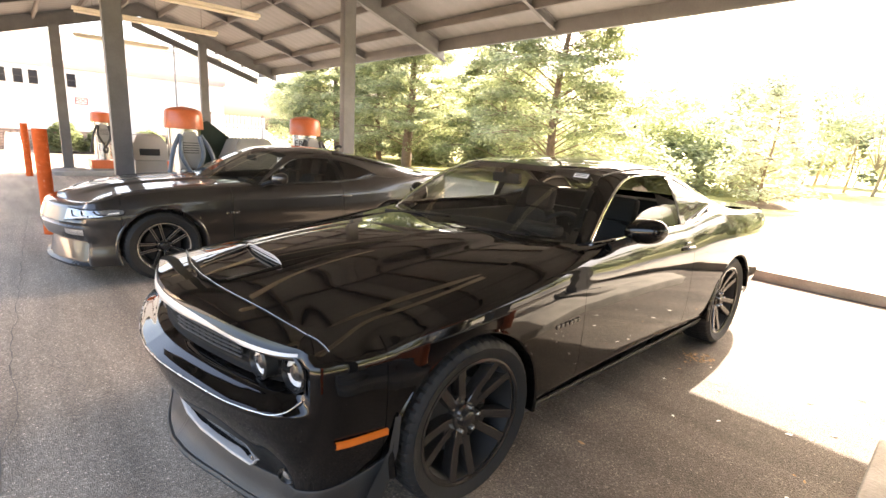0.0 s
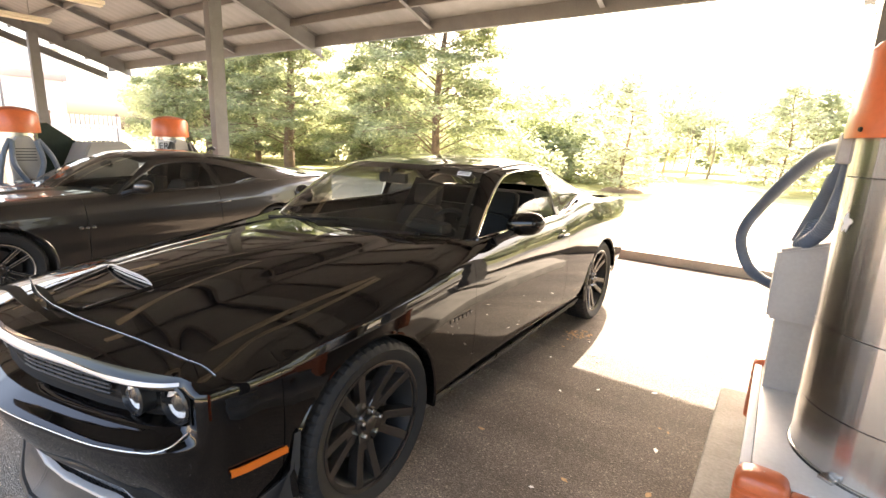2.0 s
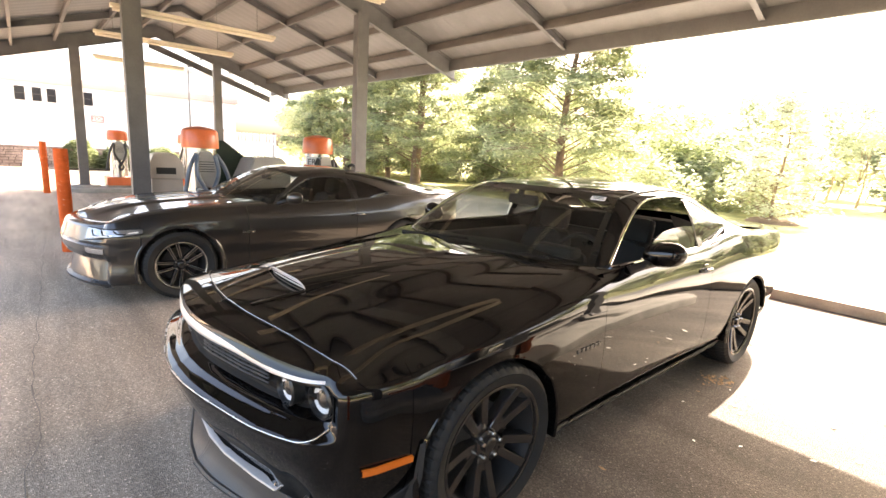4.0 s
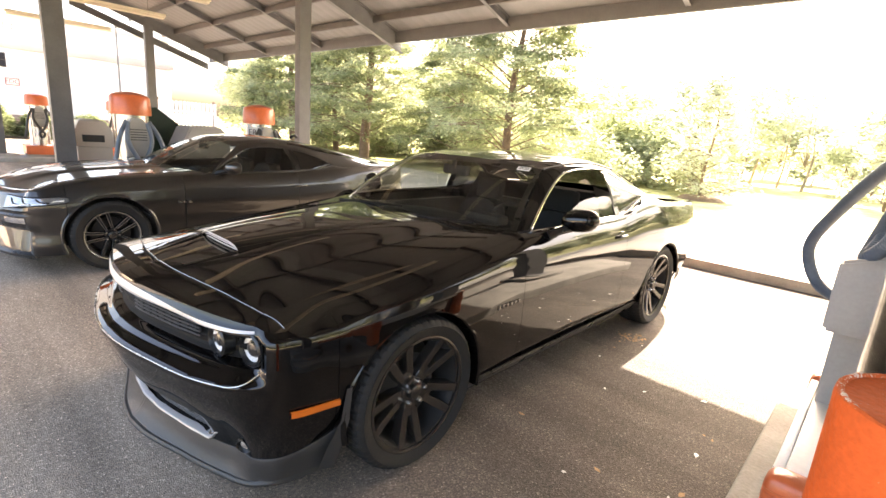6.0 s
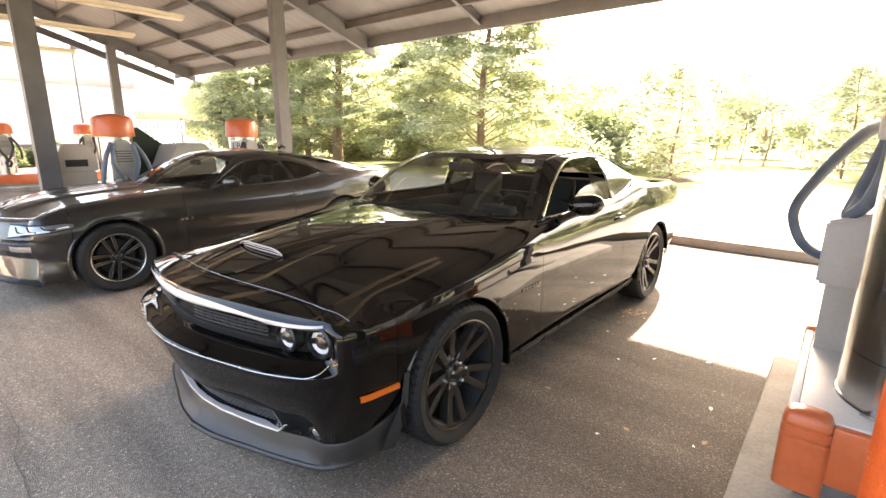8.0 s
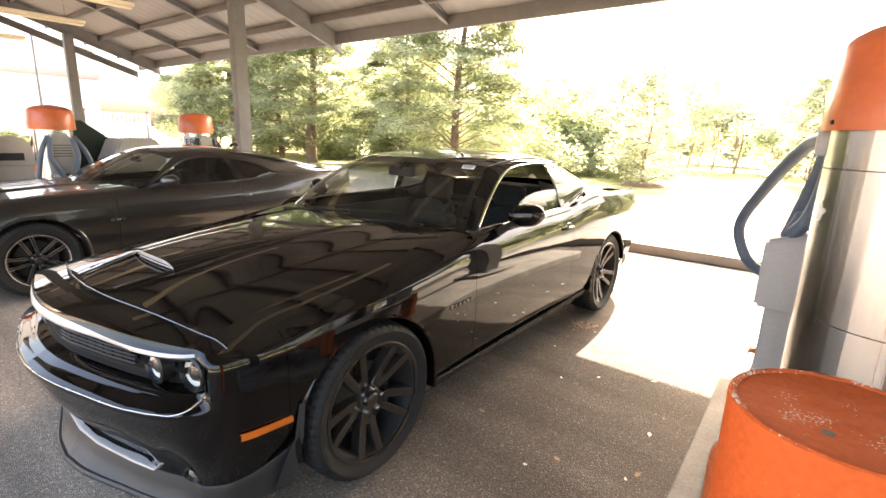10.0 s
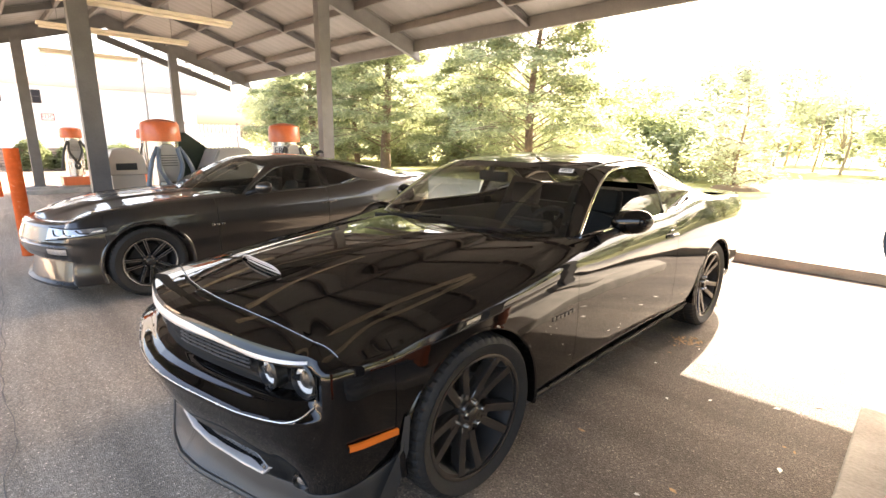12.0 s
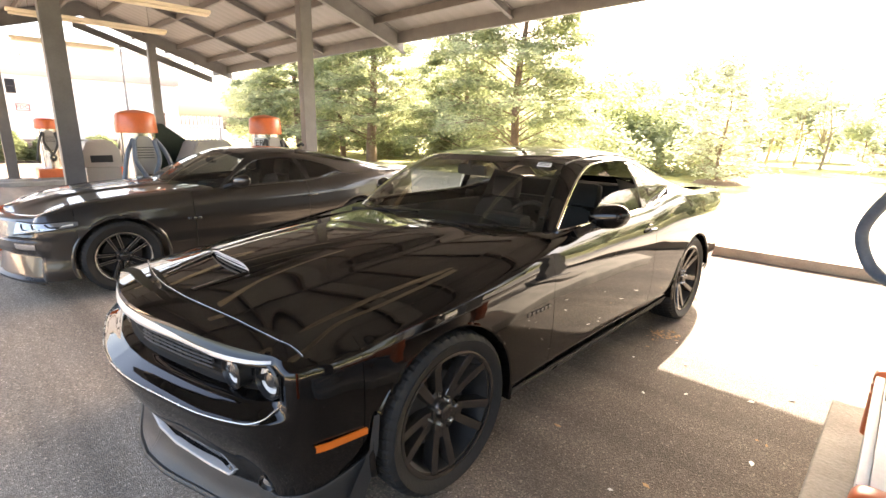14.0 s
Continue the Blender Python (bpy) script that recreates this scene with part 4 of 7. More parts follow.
def fence(x, y0, y1):
    f = thing("fence", "white picket fence panel at the end of the forecourt", "fence", Matrix.Translation((x, 0, 0)))
    y = y0
    while y < y1:
        bm = bm_new()
        box(bm, -0.012, 0.012, y, y + 0.11, 0.1, 2.05, 0.004)
        part("picket", bm, WHITE_PAINT, f)
        y += 0.155
    for z in (0.5, 1.6):
        bm = bm_new()
        box(bm, -0.06, -0.013, y0, y1, z, z + 0.09, 0.004)
        part("rail", bm, WHITE_PAINT, f)
    for yy in (y0, y1):
        bm = bm_new()
        box(bm, -0.11, -0.061, yy - 0.05, yy + 0.05, 0.0, 2.15, 0.006)
        part("fence_post", bm, BARK, f)


fence(-20.0, 3.72, 5.93)


def a_board(x, y):
    t = thing("sandwich_board", "white folding sandwich board on the forecourt", "sign", pose(x, y, 0, 0, 0, 20))
    for s in (-1, 1):
        bm = bm_new()
        box(bm, -0.02, 0.02, -0.17, 0.17, 0, 0.95, 0.006, Matrix.Translation((0, s * 0.15, 0)) @ pose(0, 0, 0, s * 9, 0, 0))
        part("panel", bm, WHITE_PAINT, t)


a_board(-19.5, -2.66)


# ---- trees ----
def conifer(x, y, h, spread, n_limb, n_leaf, seed, lean=(0, 0), low=1.2, tr=0.16, label="tall feathery bald cypress with a reddish trunk", leaf=None, size=0.16):
    rnd = random.Random(seed)
    t = thing("tree", label, "tree", Matrix.Translation((x * 1.025 - 0.12, y, -0.26)), group="trees behind the forecourt")
    bm = bm_new()
    spine = [(lean[0] * k + 0.06 * math.sin(k * 9 + seed), lean[1] * k + 0.06 * math.cos(k * 7 + seed), h * k - 0.1) for k in np.linspace(0, 1, 7)]
    tube(bm, spine, lambda q: tr * (1.25 - q) ** 1.1 * (1.25 if q < 0.03 else 1), 12, steps=50)
    trunk = part("trunk", bm, BARK, t)
    C = crom(spine, 100)
    bl = bm_new()
    bb = bm_new()
    pts = []
    per = n_leaf // n_limb
    for i in range(n_limb):
        q = low / h + (1 - low / h) * (i + rnd.random()) / n_limb
        base = Vector(C[int(q * 99)])
        a = i * 2.4 + rnd.uniform(-0.5, 0.5)
        L = spread * (1.05 - q) ** 0.65 * rnd.uniform(0.65, 1.15)
        tip = base + Vector((math.cos(a) * L, math.sin(a) * L, L * rnd.uniform(0.0, 0.35)))
        mid = (base + tip) / 2 + Vector((0, 0, L * 0.12))
        tube(bb, [base, mid, tip], lambda w, l=L: 0.006 + 0.007 * l * (1 - w), 5, steps=8)
        subs = []
        for k in range(9):
            w = rnd.uniform(0.2, 1.0)
            p = base.lerp(mid, w * 2) if w < 0.5 else mid.lerp(tip, w * 2 - 1)
            a2 = a + rnd.choice((-1, 1)) * rnd.uniform(0.5, 1.2)
            l2 = L * 0.42 * (1.15 - w) + 0.15
            e = p + Vector((math.cos(a2) * l2, math.sin(a2) * l2, rnd.uniform(-0.25, 0.15) * l2))
            tube(bb, [p, (p + e) / 2 + Vector((0, 0, 0.04)), e], 0.008, 4, steps=4)
            subs.append((p, e))
        for k in range(per):
            p, e = rnd.choice(subs)
            w = rnd.random() ** 0.7
            c = p.lerp(e, w)
            s = 0.10 + 0.10 * w
            c = c + Vector((rnd.gauss(0, s), rnd.gauss(0, s), rnd.gauss(0, s * 0.55) - 0.05))
            pts.append((c, 1))
    leaves(bl, pts, size, rnd, flat=0.35, aspect=2.6)
    tagged(part("branchwork", bb, BARK, t), kind="stuff")
    tagged(part("crown", bl, leaf or LEAF_A, t), kind="stuff")
    return t


conifer(-17.0, 12.3, 9.0, 4.2, 86, 64000, 3, lean=(0.2, 0), low=1.3, tr=0.22, size=0.165)
conifer(-8.05, 11.5, 8.6, 3.9, 90, 70000, 7, lean=(0.55, 0), low=1.3, tr=0.14, size=0.145)
conifer(-12.6, 14.2, 8.0, 3.6, 64, 40000, 11, low=1.0, tr=0.12, size=0.17)
conifer(-20.6, 13.0, 7.6, 3.4, 60, 34000, 13, low=0.7, tr=0.14, size=0.18)
conifer(-23.5, 12.0, 8.0, 4.2, 60, 26000, 12, low=1.0, tr=0.2, size=0.24, label="broad dark cypress beside the fence")
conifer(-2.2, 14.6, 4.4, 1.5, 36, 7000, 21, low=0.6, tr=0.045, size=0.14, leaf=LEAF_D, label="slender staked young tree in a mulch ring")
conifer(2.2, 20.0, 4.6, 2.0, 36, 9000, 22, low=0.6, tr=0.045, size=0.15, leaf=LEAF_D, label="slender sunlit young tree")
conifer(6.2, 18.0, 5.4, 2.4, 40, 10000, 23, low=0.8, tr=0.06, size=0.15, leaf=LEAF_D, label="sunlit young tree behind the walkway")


def mulch(x, y):
    bm = bm_new()
    lathe(bm, [(0.75, 0.0), (0.6, 0.1), (0.3, 0.14), (0.0005, 0.15)], 24, m=Matrix.Translation((x, y, 0.08)))
    for v in bm.verts:
        v.co.z += 0.05 * noise.noise((v.co.x * 6, v.co.y * 6, 0))
    return tagged(part("mulch_mound", bm, BARK), "low dark mulch mound round a young tree", "mulch")


mulch(-2.37, 14.6)


def broadleaf(x, y, h, w, n, seed, leaf, size=0.3, low=0.25):
    """A roundish wild tree or thicket: several lobes of leaves with gaps, on forking stems."""
    rnd = random.Random(seed)
    t = thing("tree", "hazy sunlit broadleaf tree at the edge of the woods", "tree", Matrix.Translation((x * 1.025 - 0.12, y, -0.26)), group="woods edge")
    bb, bl = bm_new(), bm_new()
    tube(bb, [(0, 0, -0.2), (0.1 * w, 0, h * 0.3), (0, 0.05 * w, h * 0.6)], lambda q: 0.018 * h * (1.1 - q) * 0.7, 8)
    pts = []
    lobes = 11
    for k in range(lobes):
        a = k * 2.4 + rnd.uniform(-0.4, 0.4)
        q = rnd.uniform(low, 0.95)
        r = w * rnd.uniform(0.2, 0.9) * (1.15 - q * 0.8)
        c = Vector((math.cos(a) * r, math.sin(a) * r, h * q))
        tube(bb, [(0, 0, h * 0.25), (c.x * 0.5, c.y * 0.5, h * (0.2 + q * 0.4)), c], lambda w: 0.024 * (1.1 - w), 5, steps=6)
        lr = w * rnd.uniform(0.26, 0.48)
        for _ in range(n // lobes):
            v = Vector((rnd.gauss(0, 1), rnd.gauss(0, 1), rnd.gauss(0, 0.7)))
            pts.append((c + v.normalized() * lr * rnd.uniform(0.35, 1.1) ** 0.6, 1))
    leaves(bl, pts, size, rnd, flat=0.3, aspect=1.7)
    part("trunk", bb, BARK_PALE, t)
    part("crown", bl, leaf, t)


broadleaf(4.5, 14.0, 4.5, 1.75, 6000, 31, LEAF_B, size=0.15, low=0.12)
broadleaf(5.6, 14.2, 8.4, 3.3, 5200, 33, LEAF_A, size=0.16, low=0.62)
broadleaf(-6.4, 18.8, 3.1, 2.1, 6500, 34, LEAF_A, size=0.17)
broadleaf(-9.3, 24.4, 6.0, 2.4, 3600, 35, LEAF_B, size=0.2, low=0.3)
broadleaf(-4.0, 30.4, 7.2, 2.6, 2600, 36, LEAF_D, size=0.2, low=0.3)
conifer(15.0, 17.0, 11.0, 4.6, 60, 14000, 32, low=1.6, tr=0.18, size=0.26, label="tall cypress at the edge of the grass")
rnd_w = random.Random(77)
for i in range(64):
    ang = -66 + i * 1.95
    d = rnd_w.uniform(24, 44)
    wx, wy = 2 + d * math.sin(radians(ang)), -2.8 + d * math.cos(radians(ang))
    if wy < 15 or wx < -32:
        continue
    hh = rnd_w.uniform(3.6, 6.5) * (1.25 if ang < -18 else 0.85)
    # right-hand trees take the leaf colour paled for glare
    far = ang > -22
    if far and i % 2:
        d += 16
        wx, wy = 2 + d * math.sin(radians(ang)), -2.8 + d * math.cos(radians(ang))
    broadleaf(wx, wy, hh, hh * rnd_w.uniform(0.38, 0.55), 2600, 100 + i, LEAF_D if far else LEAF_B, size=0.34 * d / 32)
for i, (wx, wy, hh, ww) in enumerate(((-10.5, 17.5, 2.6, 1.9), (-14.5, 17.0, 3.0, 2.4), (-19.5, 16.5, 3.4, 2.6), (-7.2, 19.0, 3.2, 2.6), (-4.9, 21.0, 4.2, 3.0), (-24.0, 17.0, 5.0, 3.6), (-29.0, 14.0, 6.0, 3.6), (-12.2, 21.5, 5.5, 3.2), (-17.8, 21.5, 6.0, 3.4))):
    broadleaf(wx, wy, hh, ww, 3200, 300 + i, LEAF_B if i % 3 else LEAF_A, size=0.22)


# thin sunlit growth beyond the open grass
rnd_p = random.Random(63)
for i in range(18):
    wx = -6 + i * 1.25 + rnd_p.uniform(-0.5, 0.5)
    wy = rnd_p.uniform(21, 31)
    hh = rnd_p.uniform(3.4, 6.4)
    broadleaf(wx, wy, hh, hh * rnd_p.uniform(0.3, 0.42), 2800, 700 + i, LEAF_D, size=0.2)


# cypresses along the side of the lot, mirrored in the car's flank
for i, (wx, wy, hh) in enumerate(((15.5, 6.5, 9.0), (18.0, 2.0, 10.5), (17.0, -2.5, 9.5), (21.0, 8.5, 11.0), (20.5, -6.0, 10.0))):
    conifer(wx, wy, hh, 4.2, 46, 9000, 90 + i, low=0.9, tr=0.16, size=0.30, label="tall dark cypress at the side of the lot")


# pale growth beyond the fence
for i, (wx, wy, hh) in enumerate(((-25.5, 11.2, 5.2), (-28.5, 12.6, 6.0), (-31.5, 13.6, 6.8), (-34.5, 14.2, 6.4), (-27.0, 15.5, 7.0))):
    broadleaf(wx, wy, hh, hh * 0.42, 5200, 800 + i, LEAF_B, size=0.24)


# low bright thicket under the trees
rnd_t = random.Random(41)
for i in range(26):
    wx = -30 + i * 1.08
    wy = rnd_t.uniform(14.5, 18.5)
    hh = rnd_t.uniform(1.3, 2.6)
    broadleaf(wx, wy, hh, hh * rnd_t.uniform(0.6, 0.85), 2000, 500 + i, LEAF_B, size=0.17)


def stakes():
    for i, (x, y) in enumerate(((0.5, 24), (1.9, 25), (3.4, 24), (4.6, 25), (5.8, 23), (7.0, 25))):
        bm = bm_new()
        tube(bm, [(x, y, 0), (x, y, 0.8), (x + 0.02, y, 1.5)], 0.03, 6)
        tagged(part("tree_stake", bm, BARK), "thin wooden stake in the grass", "stake", group="stakes in the grass")


stakes()


# ---- litter ----
def litter():
    rnd = random.Random(9)
    for i in range(46):
        x, y = rnd.uniform(-2.5, 1.95), rnd.uniform(-2.6, 1.9)
        if i < 26:
            x, y = rnd.uniform(0.75, 1.9), rnd.uniform(-1.0, 1.6)
        if abs(x) < 0.95 and rnd.random() < 0.5:
            x += 1.0
        bm = bm_new()
        a, s = rnd.uniform(0, 6.28), rnd.uniform(0.008, 0.02)
        vs = []
        for k in range(6):
            b = a + k * 1.047
            r = s * (1.3 if k in (0, 3) else 0.7)
            vs.append(bm.verts.new((x + r * math.cos(b), y + r * math.sin(b), 0.006 + rnd.uniform(0, 0.006))))
        bm.faces.new(vs)
        tagged(part("fallen_leaf", bm, PETAL if rnd.random() < 0.6 else LEAF_DRY), "small dry leaf scrap on the asphalt", "leaf", group="leaf scraps on the asphalt")
    bm = bm_new()
    for k in range(60):
        x, y = rnd.gauss(0.97, 0.05), rnd.gauss(0.95, 0.07)
        a = rnd.uniform(0, 6.28)
        leaves(bm, [((x, y, 0.01 + rnd.uniform(0, 0.012)), 1)], 0.035, rnd, flat=0.8)
    tagged(part("leaf_heap", bm, LEAF_DRY), "small heap of brown leaf litter by the wheel", "leaf litter", kind="stuff")
    bm = bm_new()
    for k in range(260):
        leaves(bm, [((rnd.uniform(-6, 7), rnd.uniform(4.9, 10.5), 0.13), 1)], 0.07, rnd, flat=0.9)
    tagged(part("verge_litter", bm, LEAF_DRY), "scattered dry leaves on the pale walkway", "leaf litter", kind="stuff")


litter()


# ---- cars ----
def car_panels(car, S, paint):
    """Body sides and ends: level curves round the outline, set in by a profile; split into panels with real gaps."""
    splits = S["splits"]
    O = crom([(x, y, 0) for x, y in S["outline"]], 900)[:, :2]
    d = np.r_[0, np.cumsum(np.linalg.norm(np.diff(O, axis=0), axis=1))]
    ycol = lambda yy: np.interp(yy, O[20:-20, 1], d[20:-20])
    cuts = [0.0] + [float(ycol(y)) for y in splits] + [d[-1]]
    T = np.gradient(O, axis=0)
    T /= np.linalg.norm(T, axis=1)[:, None]
    N = np.stack([-T[:, 1], T[:, 0]], 1) * -1
    if N[450, 0] < 0:
        N = -N
    V = np.linspace(0, 1, S.get("rows", 72))
    out = {}

    def column(s, off=0.0):
        o = np.array([np.interp(s, d, O[:, 0]), np.interp(s, d, O[:, 1])])
        n = np.array([np.interp(s, d, N[:, 0]), np.interp(s, d, N[:, 1])])
        n /= np.linalg.norm(n)
        zb, zs = float(S["zb"](o[1], s)), float(S["zs"](o[1], s))
        z = zb + (zs - zb) * V
        ins = S["inset"](o[0], o[1], z, V, s, d[-1])
        P = o[None] - n[None] * (ins + off)[:, None]
        return np.stack([P[:, 0], P[:, 1], z], 1)

    for k, nm in enumerate(S["panels"]):
        g = S.get("gap", 0.0028)
        a, b = cuts[k] + (g if k else 0), cuts[k + 1] - (g if k < len(S["panels"]) - 1 else 0)
        n = max(8, int((b - a) / S.get("step", 0.016)))
        cols = [column(s) for s in np.linspace(a, b, n)]
        if k:
            cols.insert(0, column(a, 0.03))
        if k < len(S["panels"]) - 1:
            cols.append(column(b, 0.03))
        G = np.array(cols)
        across = k in (0, len(S["panels"]) - 1)
        bm = bm_new()
        for side in (1, -1):
            vs = [[bm.verts.new((p[0] * side, p[1], p[2])) for p in c] for c in G]
            for i in range(len(G) - 1):
                for j in range(len(V) - 1):
                    q = (vs[i][j], vs[i + 1][j], vs[i + 1][j + 1], vs[i][j + 1])
                    gone = False
                    if abs(G[i, j][0]) > 0.6:
                        ds = [min(math.hypot(v.co.y - hy, v.co.z - S["hub_z"]) for hy in S["hubs"]) for v in q]
                        gone = max(ds) < S["arch"]
                    if not gone:
                        bm.faces.new(q if side > 0 else q[::-1])
            for c in vs:
                for v in c:
                    if abs(v.co.x) > 0.6:
                        for hy in S["hubs"]:
                            dd = Vector((v.co.y - hy, v.co.z - S["hub_z"]))
                            if dd.length < S["arch"]:
                                dd = dd.normalized() * S["arch"]
                                v.co.y, v.co.z = hy + dd.x, S["hub_z"] + dd.y
            if not across or side < 0:
                bmesh.ops.delete(bm, geom=[v for v in bm.verts if not v.link_faces], context="VERTS")
                bmesh.ops.remove_doubles(bm, verts=[v for v in bm.verts if abs(v.co.x) < 1e-4], dist=1e-4)
                out[nm] = part(nm, bm, paint, car, angle=S.get("angle", 40))
                bm = bm_new()
        bm.free()
    S["column"] = column
    S["cuts"] = cuts
    S["s_of_y"] = ycol
    return out


def hood_cap(S, s_end, strip, y_end, zc, n=120, m=40, extra=None):
    """The bonnet: from the shoulder line inward, first the outer strip, then the panel itself. Two skins of points."""
    ss = np.linspace(0, s_end, n)
    top = np.array([S["column"](s)[-1] for s in ss])
    c = np.array([S["column"](s, strip)[-1] for s in ss])
    rise = S["strip_rise"](top[:, 1])
    bow = S["strip_bow"]
    c[:, 2] = c[:, 2] + rise
    c[:, 0] = np.maximum(c[:, 0], 0)
    for k in range(60):
        c[1:-1] = 0.5 * c[1:-1] + 0.25 * (c[:-2] + c[2:])
    strip_rows = []
    for t in np.linspace(0, 1, 8):
        r = top * (1 - t) + c * t
        r[:, 2] = top[:, 2] * (1 - t) + (c[:, 2] - rise) * t + rise * ((1 + bow) * t - bow * t * t)
        strip_rows.append(r)
    yc = np.linspace(c[0, 1] + 0.001, y_end, n)
    hood = []
    for t in np.linspace(0, 1, m):
        x = c[:, 0] * (1 - t)
        y = c[:, 1] * (1 - t) + yc * t
        w = 1 - (1 - t) ** 1.9
        z = c[:, 2] * (1 - w) + zc(y) * w
        if extra is not None:
            z = z + extra(x, y) * min(1, t * 6)
        hood.append(np.stack([x, y, z], 1))
    return strip_rows, hood


def both(bm, rows, flip=False):
    quads(bm, rows, flip=flip)
    quads(bm, [np.array(r) * np.array([-1, 1, 1]) for r in rows], flip=not flip)
    bmesh.ops.remove_doubles(bm, verts=[v for v in bm.verts if abs(v.co.x) < 1e-4], dist=2e-4)


def tyre_mesh(R, rim, w):
    bm = bm_new()
    h = w / 2
    prof = [(rim - 0.01, -h * 0.82), (rim + 0.008, -h * 0.86), (rim + 0.03, -h * 0.99), ((R + rim) / 2, -h * 1.04), (R - 0.03, -h * 0.99), (R - 0.012, -h * 0.90), (R - 0.003, -h * 0.74)]
    for c in (-0.45, -0.02, 0.4):
        prof += [(R, h * (c - 0.06)), (R - 0.008, h * (c - 0.055)), (R - 0.008, h * (c + 0.0)), (R, h * (c + 0.005))]
    prof += [(R - 0.003, h * 0.74), (R - 0.010, h * 0.88), (R - 0.022, h * 0.96), (R - 0.035, h * 1.0), ((R + rim) / 2 + 0.01, h * 1.045), (rim + 0.03, h * 1.0), (rim + 0.014, h * 0.93), (rim + 0.006, h * 0.90), (rim - 0.01, h * 0.84)]
    n = 216
    rows = []
    for r, x in prof:
        row = []
        for k in range(n):
            a = 2 * math.pi * k / n
            rr = r
            if k % 4 == 0 and 0.7 * h < abs(x) < 1.005 * h and r > R - 0.03:
                rr = r - 0.006
            if (k + 2) % 4 == 0 and abs(x) < 0.5 * h and r > R - 0.001:
                rr = r - 0.004
            row.append((x, rr * math.cos(a), rr * math.sin(a)))
        rows.append(row)
    quads(bm, rows, closed=True, flip=True)
    return bm


def spoke(bm, a0, a1, r0, r1, w0, w1, x0, x1, dep, rib=0.0):
    """One wheel spoke from the hub to the rim, with a chamfered face."""
    rows = []
    p0 = np.array([r0 * math.cos(radians(a0)), r0 * math.sin(radians(a0))])
    p1 = np.array([r1 * math.cos(radians(a1)), r1 * math.sin(radians(a1))])
    nn = np.array([-(p1 - p0)[1], (p1 - p0)[0]]) / np.linalg.norm(p1 - p0)
    for t in np.linspace(0, 1, 7):
        p = p0 + (p1 - p0) * t
        w = w0 + (w1 - w0) * t
        x = x0 + (x1 - x0) * t ** 1.3
        sec = [(-w * 0.60, -dep), (-w * 0.52, -0.008), (-w * 0.47, -0.002), (-w * 0.30, 0.0), (0.0, -rib), (w * 0.30, 0.0), (w * 0.47, -0.002), (w * 0.52, -0.008), (w * 0.60, -dep)]
        rows.append([(x + b, *(p + nn * q)) for q, b in sec])
    vs = quads(bm, rows)
    bm.faces.new(vs[-1])
    return bm


